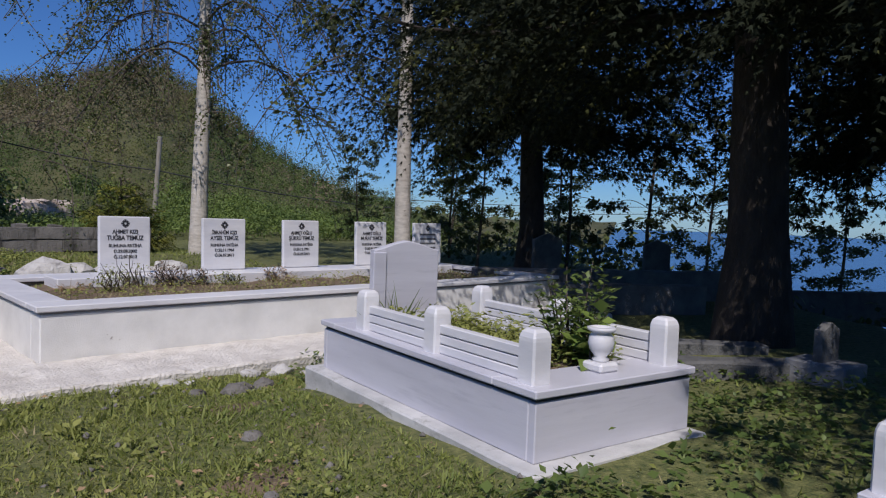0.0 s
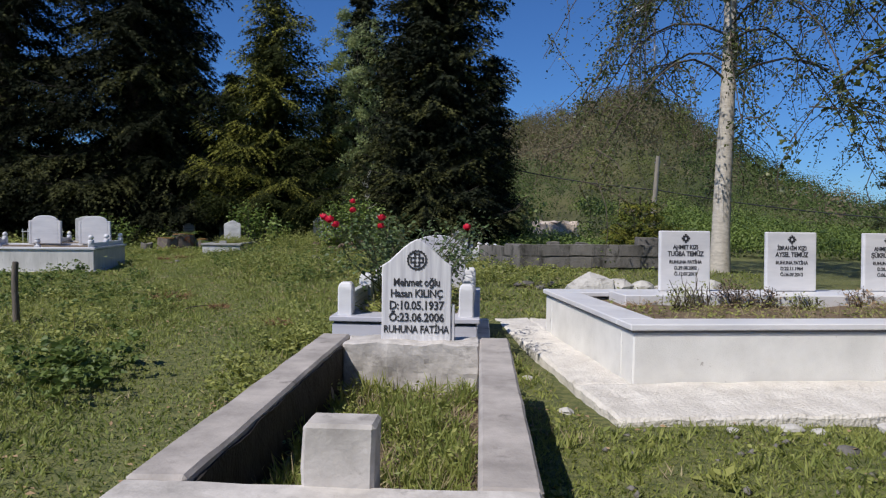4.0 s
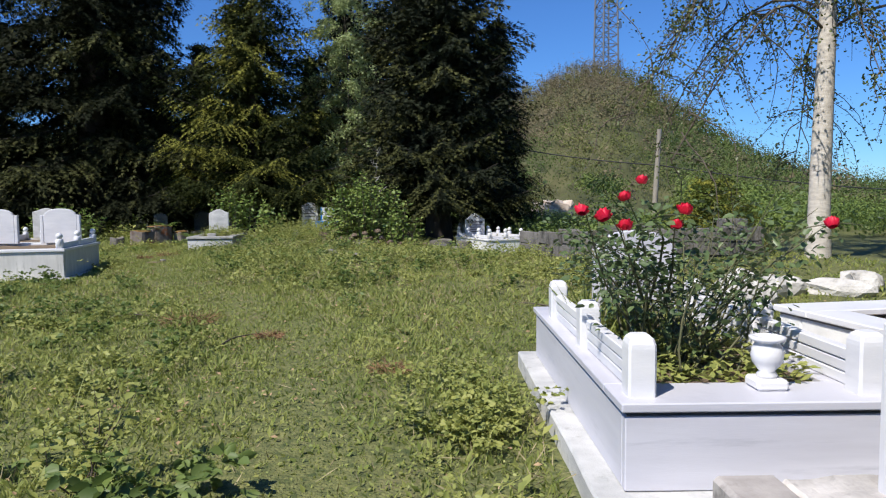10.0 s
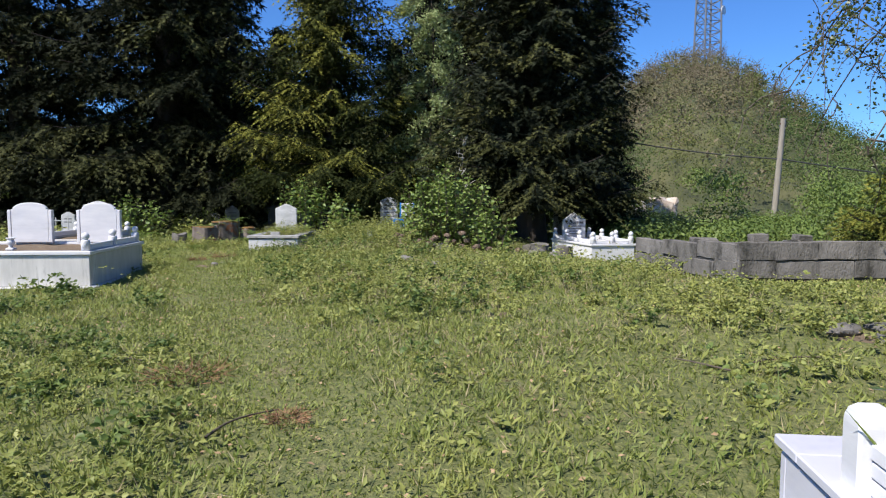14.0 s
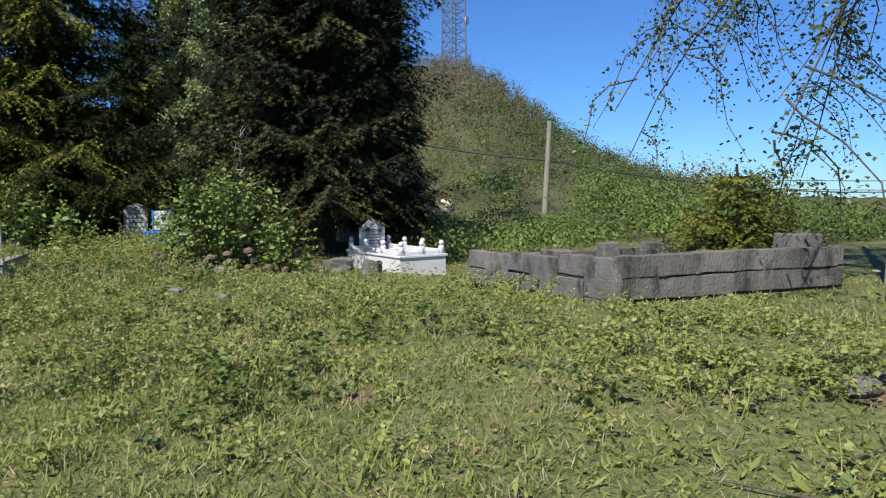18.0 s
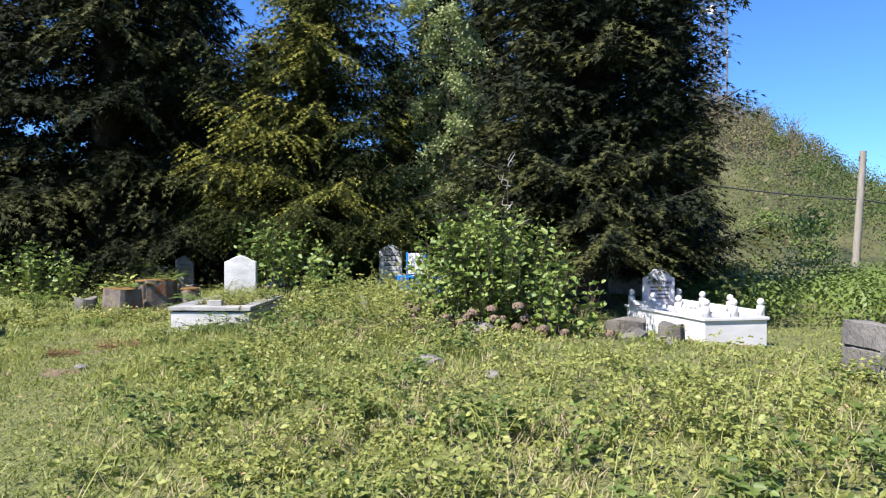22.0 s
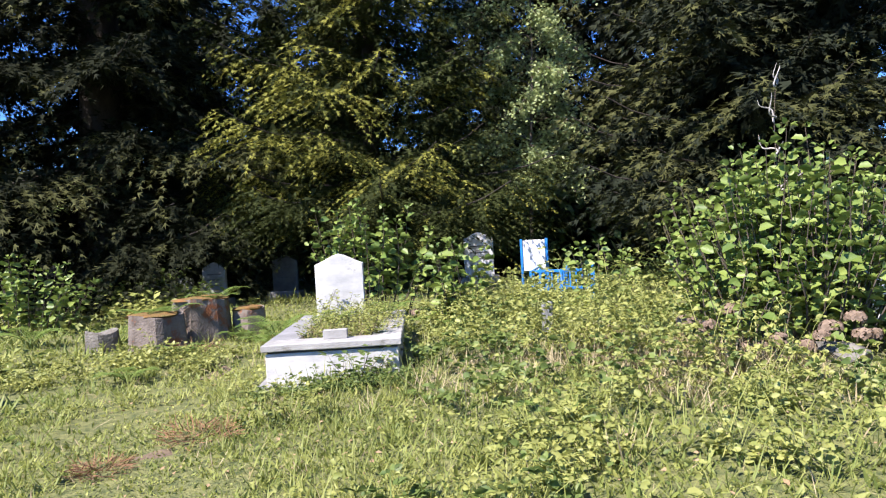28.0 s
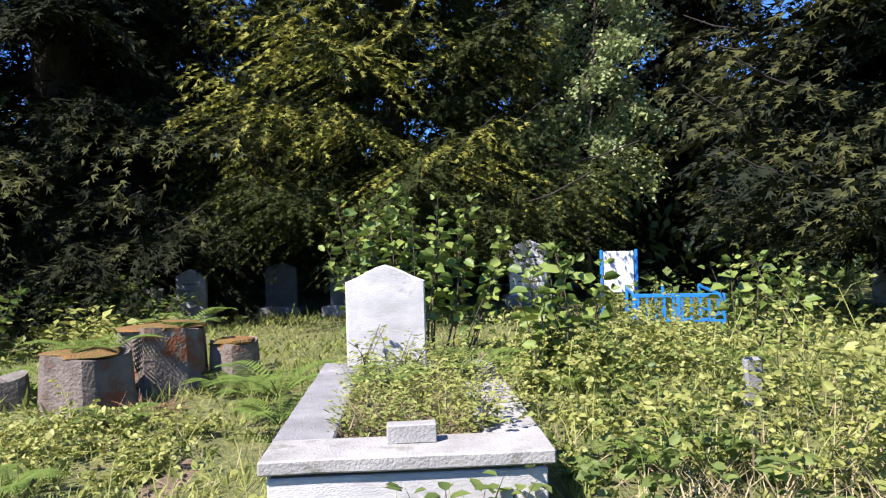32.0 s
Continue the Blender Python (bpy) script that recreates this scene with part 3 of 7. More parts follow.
def marble_grave(name, x, y, w, l, z_plinth, z0, z1, label, right=None, front=None, mat="marble_grey", foot=0.30, posts=True, rail_h=0.17, ledge=0.13, zg=0.0, rz=0.0, end=0.0):
    """A marble box grave: plinth, walls, dark joint, cap, posts and rails. Local origin at the foot's left corner."""
    g = empty(name, x, y, 0, rz)
    tagged(g, label, "grave")
    part("plinth", rough_box(-ledge, w + (ledge if right is None else right), -(ledge * 1.9 if front is None else front), l + ledge, zg - 0.12, z_plinth, 0.3, 0.006, 0.012, 3), M["marble_old"], g, "pale slab plinth with dirty edges")
    frame_walls(g, 0, w, 0, l, z_plinth, z1 - 0.062, 0.05, mat=mat)
    frame_walls(g, 0.012, w - 0.012, 0.012, l - 0.012, z1 - 0.060, z1 - 0.042, 0.04, "joint", "joint", 0)
    o = 0.02
    cw = 0.2
    part("cap", box(-o, w + o, -o, foot, z1 - 0.04, z1, 0.006), M[mat], g)
    part("cap", box(-o, w + o, l - cw, l + o, z1 - 0.04, z1, 0.006), M[mat], g)
    part("cap", box(-o, cw - 0.03, foot + 0.002, l - cw - 0.002, z1 - 0.04, z1, 0.006), M[mat], g)
    part("cap", box(w - cw + 0.03, w + o, foot + 0.002, l - cw - 0.002, z1 - 0.04, z1, 0.006), M[mat], g)
    part("soil_bed", rough_box(cw - 0.04, w - cw + 0.04, foot - 0.02, l - cw + 0.02, z1 - 0.2, z1 - 0.03, 0.12, 0.03, 0.0, 5), M["soil_bare"], g, "brown planted soil")
    if posts:
        pm = post_mesh()
        py = [0.12, 0.12 + (l - end - 0.3) / 2, l - end - 0.18]
        for sx in (0.09, w - 0.09):
            for yy in py:
                part("post", pm, None, g, at=pose(sx, yy, z1))
            for a, b in zip(py, py[1:]):
                rail(sx - 0.028, sx + 0.028, a + 0.061, b - 0.061, z1 + 0.002, rail_h, g)
    return g


# ---- the striped headstone in its concrete surround ----
CB = empty("concrete_grave", -0.33, 3.42, 0)
tagged(CB, "bare concrete grave surround with a striped marble headstone and overgrown bed", "grave")
W_, L_ = 1.30, 2.93
part("side_wall", rough_box(0, 0.2, 0.225, L_, -0.15, 0.505, 0.16, 0.006, 0.014, 1), M["concrete"], CB)
part("side_wall", rough_box(W_ - 0.2, W_, 0.225, L_, -0.15, 0.50, 0.16, 0.006, 0.014, 2), M["concrete"], CB)
part("head_wall", rough_box(0.205, W_ - 0.205, L_ - 0.30, L_ - 0.02, -0.15, 0.505, 0.032, 0.018, 0.012, 3), M["concrete_light"], CB, "crumbling pale rendered head wall")
part("foot_wall", rough_box(0, W_, 0.0, 0.222, -0.15, 0.50, 0.12, 0.006, 0.02, 4), M["concrete_light"], CB)
part("mortar_patch", rough_box(0.66, 0.84, -0.009, 0.012, 0.20, 0.46, 0.03, 0.007, 0.004, 9), M["concrete"], CB, "dark smear of newer mortar")
# thin ragged near-black panel over the left wall's inner face
part("inner_face_panel", rough_box(0.197, 0.209, 0.26, L_ - 0.31, 0.15, 0.475, 0.05, 0.012, 0, 7), M["inner_black"], CB, "ragged near-black panel along the inner face")
for x0, x1 in ((0.004, 0.085), (W_ - 0.10, W_ - 0.004)):
    part("corner_strip", rough_box(x0, x1, -0.012, 0.01, 0.12, 0.47, 0.08, 0.004, 0.003, 4), M["concrete"], CB)
part("soil_bed", rough_box(0.19, W_ - 0.19, 0.24, L_ - 0.28, -0.2, 0.17, 0.14, 0.03, 0, 5), M["soil_bare"], CB, "brown soil bed under weeds")
part("footstone", rough_box(0.57, 0.79, 0.19, 0.33, 0.0, 0.69, 0.12, 0.008, 0.012, 6), M["concrete_light"], CB, "pale concrete footstone block")
HS = empty("headstone", 0.345, 6.20, 0, 2.0)
tagged(HS, "striped white marble headstone with black lettering and toothed emblem", "headstone")
_o = arch_outline(0.465, 0.47, 1.0, 1.18, 5)
HS_SLAB = part("slab", profile_slab(_o, -0.035, 0.035, 0.007), M["marble_stripe"], HS)
part("clamp_strip", box(0.234, 0.256, -0.02, 0.05, 0.48, 0.74, 0.004), M["marble_stripe"], HS)
emblem(HS_SLAB, 0, -0.0362, 1.04, 0.068)
inscribe(HS_SLAB, [("Mehmet oğlu", 0.072, 0.0, 0.82), ("Hasan KILINÇ", 0.072, 0.074, 0.86), ("D:10.05.1937", 0.080, 0.083, 0.88), ("Õ:23.06.2006", 0.080, 0.08, 0.88), ("RUHUNA FATİHA", 0.070, 0.077, 0.80)], 0, -0.0362, 0.868)

# ---- rose grave ----
RG = marble_grave("rose_grave", -0.41, 7.05, 1.16, 2.6, 0.15, 0.15, 0.53, "veined grey marble grave with slatted side rails and a rose bush", end=0.30, zg=0.0)
vase_parts(RG, 0.68, 0.20, 0.53, 0.82)
_o = round_outline(0.62, 0.53, 1.0, 1.14)
RH = empty("headstone", 0.29, 9.40, 0)
tagged(RH, "marble headstone greyed for the shadow of the rose bush", "headstone")
# the darker grey marble stands in for the bush's shadow
RH_SLAB = part("slab", profile_slab(_o, -0.04, 0.04, 0.008), M["marble_grey"], RH)
inscribe(RH_SLAB, [("RUHUNA FATİHA", 0.07, 0.0, 0.8)], 0, -0.0412, 0.72)

# ---- near marble grave with flower urn ----
MG = marble_grave("marble_grave", 3.60, 2.86, 1.16, 2.25, 0.25, 0.25, 0.60, "veined grey marble grave with slatted rails and planted bed", right=0.03, front=0.11, ledge=0.10, end=0.30, zg=0.08)
vase_parts(MG, 0.60, 0.16, 0.60, 0.82)
MH = empty("headstone", 4.19, 4.98, 0)
tagged(MH, "blank grey marble headstone with a pointed head", "headstone")
part("slab", profile_slab(arch_outline(0.57, 0.60, 1.115, 1.185, 5), -0.035, 0.035, 0.008), M["marble_grey"], MH)
part("side_strip", box(-0.30, -0.19, -0.055, -0.037, 0.60, 1.10, 0.006), M["marble_grey"], MH)

# ---- family plot with five stones ----
FP = empty("family_plot", 1.97, 7.03, 0, 9)
tagged(FP, "long white rendered family grave plot with marble capping", "grave plot")
PL, PD, PT = 7.0, 2.72, 0.26
frame_walls(FP, 0, PL, 0, PD, -0.1, 0.447, PT, "plot_wall", "plaster", 0.012)
# this thin dark strip paints the capping's shadow on the wall
frame_walls(FP, 0.006, PL - 0.006, 0.006, PD - 0.006, 0.448, 0.469, PT - 0.012, "cap_shadow_band", "mortar", 0)
for a in ((-0.035, PL + 0.035, -0.03, PT + 0.03), (-0.035, PL + 0.035, PD - PT - 0.10, PD + 0.03)):
    part("capping", box(a[0], a[1], a[2], a[3], 0.47, 0.52, 0.008), M["marble"], FP)
for x0, x1 in ((-0.035, PT + 0.03), (PL - PT - 0.03, PL + 0.035)):
    part("capping", box(x0, x1, PT + 0.033, PD - PT - 0.103, 0.47, 0.52, 0.008), M["marble"], FP)
part("stone_ledge", box(0.62, PL - 0.4, PD - PT - 0.62, PD - PT - 0.12, 0.30, 0.545, 0.01), M["marble"], FP, "white ledge under the headstones")
part("soil_bed", rough_box(PT - 0.02, PL - PT + 0.02, PT - 0.02, PD - PT + 0.02, 0.1, 0.43, 0.3, 0.05, 0, 5), M["soil_bare"], FP, "dry soil bed with sparse weeds")
AP = tagged(empty("concrete_apron", 1.97, 7.03, 0, 9), "rough chalky concrete apron poured around the family plot", "concrete slab")
for k, a in enumerate(((-0.47, 2.6, -0.97, -0.002), (2.606, PL + 0.1, -0.95, -0.002), (-0.45, -0.002, 0.003, PD + 0.9), (0.002, PL + 0.1, PD + 0.004, PD + 0.88))):
    part("slab", rough_box(*a, -0.25, 0.06 - 0.005 * k, 0.12, 0.022, 0.02, 8), M["apron"], AP)
STONES = [(("AHMET KIZI", "TUĞBA TEMÜZ"), ("RUHUNA FATİHA", "D.29.08.2002", "Ö.12.07.2013")), (("İBRAHİM KIZI", "AYSEL TEMÜZ"), ("RUHUNA FATİHA", "D.22.11.1964", "Ö.06.07.2013")),
          (("AHMET OĞLU", "ŞÜKRÜ TEMÜZ"), ("RUHUNA FATİHA", "D.20.12.1991", "Ö.06.07.2013")), (("AHMET OĞLU", "MURAT TEMÜZ"), ("RUHUNA FATİHA", "D.08.08.1994", "Ö.06.07.2013")), None]
_fm = pose(1.97, 7.03, 0, 0, 0, 9)
for k, t in enumerate(STONES):
    st = new("headstone")
    st.matrix_world = _fm @ pose((1.47, 2.735, 3.92, 5.20, 6.40)[k], 2.26, 0.0, -2, 0, (2, -1, 1, 0, -2)[k])
    tagged(st, "plain white marble headstone with black lettering and a rosette", "headstone", "family headstones")
    st = part("slab", box(-0.30, 0.30, -0.03, 0.03, 0.55, 1.225, 0.014, 2), M["marble"], st)
    rosette(st, 0, -0.0312, 1.14, 0.05)
    if t:
        inscribe(st, [(t[0][0], 0.068, 0.0, 0.85), (t[0][1], 0.078, 0.078, 0.83), (t[1][0], 0.055, 0.085, 0.9), (t[1][1], 0.055, 0.066, 0.95), (t[1][2], 0.055, 0.068, 0.95)], 0, -0.0312, 1.02)
    else:
        for j in range(5):
            part("inscription", box(-0.17, 0.17, -0.0325, -0.0305, 1.02 - 0.075 * j, 1.05 - 0.075 * j, 0), M["letter_grey"], st)

# ---- twin enclosure ----
TW = empty("twin_grave", -7.80, 16.50, 0, 12)
tagged(TW, "white marble double grave enclosure with ball-topped posts", "grave")
TL, TD = 2.85, 2.32
part("plinth", rough_box(-TL - 0.1, 0.1, -0.12, TD + 0.1, -0.15, 0.08, 0.4, 0.008, 0.012, 3), M["marble_old"], TW)
frame_walls(TW, -TL, 0, 0, TD, 0.08, 0.545, 0.08, "wall_panel", "marble_weathered", 0.008)
for a in ((-TL - 0.03, 0.03, -0.03, 0.17), (-TL - 0.03, 0.03, TD - 0.17, TD + 0.03)):
    part("capping", box(*a, 0.55, 0.60, 0.007), M["marble"], TW)
for x0, x1 in ((-TL - 0.03, -TL + 0.17), (-0.17, 0.03)):
    part("capping", box(x0, x1, 0.173, TD - 0.173, 0.55, 0.60, 0.007), M["marble"], TW)
part("soil_bed", rough_box(-TL + 0.1, -0.1, 0.1, TD - 0.1, 0.2, 0.56, 0.3, 0.03, 0, 5), M["soil_bare"], TW)
_bp = ball_post_mesh(0.13, 0.25)
for sx in (-TL + 0.08, -0.08):
    for yy in (0.08, 1.15, TD - 0.10):
        stand_post(_bp, TW, sx, yy, 0.60)
    for a, b in ((0.08, 1.15), (1.15, TD - 0.10)):
        part("rail_board", box(sx - 0.03, sx + 0.03, a + 0.065, b - 0.065, 0.602, 0.70, 0.008), M["marble"], TW)
for cx in (-0.63, -1.78):
    st = new("headstone")
    st.matrix_world = pose(-7.80, 16.50, 0, 0, 0, 12) @ pose(cx, 2.06, 0)
    tagged(st, "white marble headstone with a flat arched head", "headstone", "twin headstones")
    part("slab", profile_slab(round_outline(0.62, 0.60, 1.18, 1.30), -0.04, 0.04, 0.01), M["marble"], st)
    part("side_strip", box(-0.37, -0.312, -0.045, 0.05, 0.60, 1.17, 0.008), M["marble"], st)
    part("side_strip", box(0.312, 0.37, -0.045, 0.05, 0.60, 1.17, 0.008), M["marble"], st)
for x, y, z in ((-1.35, 0.5, 0.58), (-2.2, 0.6, 0.58)):
    _v = empty("grave_vase", 0, 0, 0)
    _v.matrix_world = pose(-7.80, 16.50, 0, 0, 0, 12) @ pose(x, y, z)
    tagged(_v, "small pale marble vase on the double grave", "vase")
    vase_parts(_v, 0, 0, 0, 0.7)
TB = empty("marble_grave", -9.82, 19.55, 0, 10)
tagged(TB, "white marble grave with a gabled headstone beside the double grave", "grave")
part("plinth", rough_box(-1.35, 0.08, -0.1, 2.3, -0.1, 0.1, 0.4, 0.008, 0.012, 3), M["marble_old"], TB)
frame_walls(TB, -1.27, 0, 0, 2.2, 0.1, 0.56, 0.1, "wall_panel", "marble_weathered", 0.008)
part("soil_bed", rough_box(-1.19, -0.08, 0.08, 2.12, 0.2, 0.52, 0.3, 0.03, 0, 5), M["soil_bare"], TB)
for sx in (-1.19, -0.08):
    for yy in (0.08, 2.1):
        stand_post(_bp, TB, sx, yy, 0.56)
    part("rail_board", box(sx - 0.03, sx + 0.03, 0.15, 2.03, 0.562, 0.66, 0.008), M["marble"], TB)
st = new("headstone")
st.matrix_world = pose(-9.82, 19.55, 0, 0, 0, 10) @ pose(-0.66, 2.0, 0)
tagged(st, "weathered white marble headstone with a gabled head", "headstone")
part("slab", profile_slab(arch_outline(0.62, 0.56, 1.21, 1.30, 4), -0.04, 0.04, 0.01), M["marble_old"], st)

# ---- lone grave at the end of the walk ----
LG = empty("lone_grave", -7.61, 22.05, 0, 7)
tagged(LG, "weathered white marble box grave with weeds growing in its bed", "grave")
LW, LL = 1.115, 2.2
part("plinth", rough_box(-0.1, LW + 0.1, -0.12, LL + 0.1, -0.05, 0.17, 0.25, 0.012, 0.015, 4), M["slab_old"], LG)
frame_walls(LG, 0.0, LW, 0, LL, 0.17, 0.44, 0.06, "wall_panel", "marble_old", 0.006)
frame_walls(LG, 0.015, LW - 0.015, 0.015, LL - 0.015, 0.442, 0.458, 0.05, "joint", "joint", 0)
part("slab", rough_box(-0.03, LW + 0.03, -0.03, 0.26, 0.46, 0.52, 0.2, 0.004, 0.008, 1), M["marble_dirty"], LG)
part("slab", rough_box(-0.03, LW + 0.03, LL - 0.28, LL + 0.03, 0.46, 0.52, 0.2, 0.004, 0.008, 2), M["slab_old"], LG)
part("slab", rough_box(-0.03, 0.24, 0.263, LL - 0.283, 0.46, 0.518, 0.2, 0.004, 0.008, 3), M["slab_old"], LG)
part("slab", rough_box(LW - 0.24, LW + 0.03, 0.263, LL - 0.283, 0.46, 0.518, 0.2, 0.004, 0.008, 4), M["marble_dirty"], LG)
part("soil_bed", rough_box(0.2, LW - 0.2, 0.22, LL - 0.24, 0.25, 0.47, 0.15, 0.03, 0, 5), M["soil_bare"], LG)
part("plaque", rough_box(0.47, 0.68, 0.13, 0.20, 0.518, 0.60, 0.1, 0.003, 0.006, 5), M["marble_dirty"], LG, "small blank marble plaque")
st = new("headstone")
st.matrix_world = pose(-7.61, 22.05, 0, 0, 0, 7) @ pose(0.42, 2.06, 0)
tagged(st, "weathered white marble headstone with a low gabled head", "headstone")
part("slab", profile_slab(arch_outline(0.545, 0.52, 1.10, 1.215, 4), -0.035, 0.035, 0.01), M["marble_old"], st)

# ---- white railed grave by the wall ----
AY = empty("railed_grave", 0.26, 24.02, -0.33, 20)
tagged(AY, "white marble grave railed with ball-topped posts beside the block wall", "grave")
part("plinth", rough_box(-0.1, 1.25, -0.1, 2.6, -0.1, 0.12, 0.4, 0.008, 0.012, 3), M["marble_old"], AY)
frame_walls(AY, 0, 1.15, 0, 2.5, 0.12, 0.55, 0.09, "wall_panel", "marble", 0.008)
frame_walls(AY, -0.03, 1.18, -0.03, 2.53, 0.552, 0.6, 0.18, "capping", "marble", 0.006)
part("soil_bed", rough_box(0.08, 1.07, 0.08, 2.42, 0.2, 0.54, 0.3, 0.03, 0, 5), M["soil_bare"], AY)
_bp2 = ball_post_mesh(0.13, 0.27)
for sx in (0.07, 1.08):
    for yy in (0.07, 0.85, 1.65, 2.43):
        stand_post(_bp2, AY, sx, yy, 0.60)
    part("rail_board", box(sx - 0.03, sx + 0.03, 0.14, 2.36, 0.605, 0.70, 0.008), M["marble"], AY)
stand_post(_bp2, AY, 0.575, 0.07, 0.60)
part("rail_board", box(0.14, 0.50, 0.04, 0.10, 0.605, 0.68, 0.008), M["marble"], AY)
part("rail_board", box(0.65, 1.01, 0.04, 0.10, 0.605, 0.68, 0.008), M["marble"], AY)
st = new("headstone")
st.matrix_world = pose(0.26, 24.02, -0.33, 0, 0, 20) @ pose(0.56, 2.3, 0)
tagged(st, "white marble headstone with black lettering and a pointed arch head", "headstone")
st = part("slab", profile_slab(arch_outline(0.66, 0.60, 1.12, 1.32, 6), -0.04, 0.04, 0.01), M["marble"], st)
rosette(st, 0, -0.0412, 1.2, 0.045)
inscribe(st, [("AYŞE ÖZTÜRK", 0.095, 0.0, 0.85)], 0, -0.0412, 1.0)
for j in range(4):
    part("inscription", box(-0.2, 0.2, -0.0422, -0.0402, 0.93 - 0.07 * j, 0.955 - 0.07 * j, 0), M["letter_grey"], st)

# ---- block wall enclosure ----
def block_wall(name, x0, y0, x1, y1, z0, zt0, zt1, label, th=0.19, bl=1.12, ch=0.26):
    w = empty(name, x0, y0, 0, math.degrees(math.atan2(y1 - y0, x1 - x0)))
    tagged(w, label, "wall", kind="structure")
    length = math.hypot(x1 - x0, y1 - y0)
    part("core", rough_box(0.012, length - 0.012, 0.03, th - 0.03, z0 - 0.2, min(zt0, zt1) - 0.03, 0.6, 0.003, 0, 1), M["joint"], w)
    variants = []
    for v in range(4):
        bm = rough_box(0, bl - 0.008, 0, th, 0, ch - 0.007, 0.10, 0.013, 0.007, 3.1 * v)
        variants.append(mesh_of(bm, "block", M["block"]))
    n = int(math.ceil(length / bl))
    c = 0
    z = max(zt0, zt1) - ch
    row = 0
    while z > z0 - 0.2:
        off = (0.0, 0.47, 0.21)[row % 3] * bl
        for k in range(-1, n + 1):
            a, b = max(0, k * bl + off), min(length, (k + 1) * bl + off)
            if b - a < 0.08:
                continue
            u = (a + b) / 2 / length
            drop = (max(zt0, zt1) - (zt0 + (zt1 - zt0) * u))
            part("block", variants[c % 4], None, w, at=pose(a, R.normal(0, 0.008), z - drop + R.normal(0, 0.006), 0, R.normal(0, 0.25)) @ Matrix.Diagonal(((b - a) / bl, 1, 1, 1)))
            c += 1
        z -= ch
        row += 1
    return w


block_wall("wall_1", 1.65, 17.13, 5.1, 17.5, 0.25, 0.79, 0.83, "dark weathered concrete block wall stained with lichen")
block_wall("wall_2", 0.72, 20.4, 1.62, 17.18, 0.0, 0.63, 0.79, "dark weathered concrete block wall stained with lichen")
block_wall("wall_3", 5.08, 17.72, 5.6, 21.0, 0.1, 0.70, 0.6, "dark weathered concrete block wall stained with lichen")
block_wall("wall_4", 0.85, 20.45, 5.5, 21.1, 0.0, 0.56, 0.6, "dark weathered concrete block wall stained with lichen")
tagged(part("brick_pier", rough_box(4.35, 4.8, 17.55, 17.95, 0.2, 0.98, 0.15, 0.012, 0.015, 2), M["block"]), "dark weathered masonry pier at the block wall", "pier")
for k, (x, y, w, h) in enumerate(((1.6, 19.0, 0.45, 0.80), (2.6, 19.3, 0.30, 0.86), (3.3, 19.4, 0.30, 0.85), (2.9, 18.6, 0.26, 0.8))):
    st = part("old_gravestone", rough_box(-w / 2, w / 2, -0.09, 0.09, -0.1, h - 0.05, 0.12, 0.02, 0.02, 7 * k), M["block"], at=pose(x, y, 0, 3 * (-1) ** k, 2, 10 * k))
    tagged(st, "squat dark weathered gravestone inside the block enclosure", "gravestone", "enclosure stones")

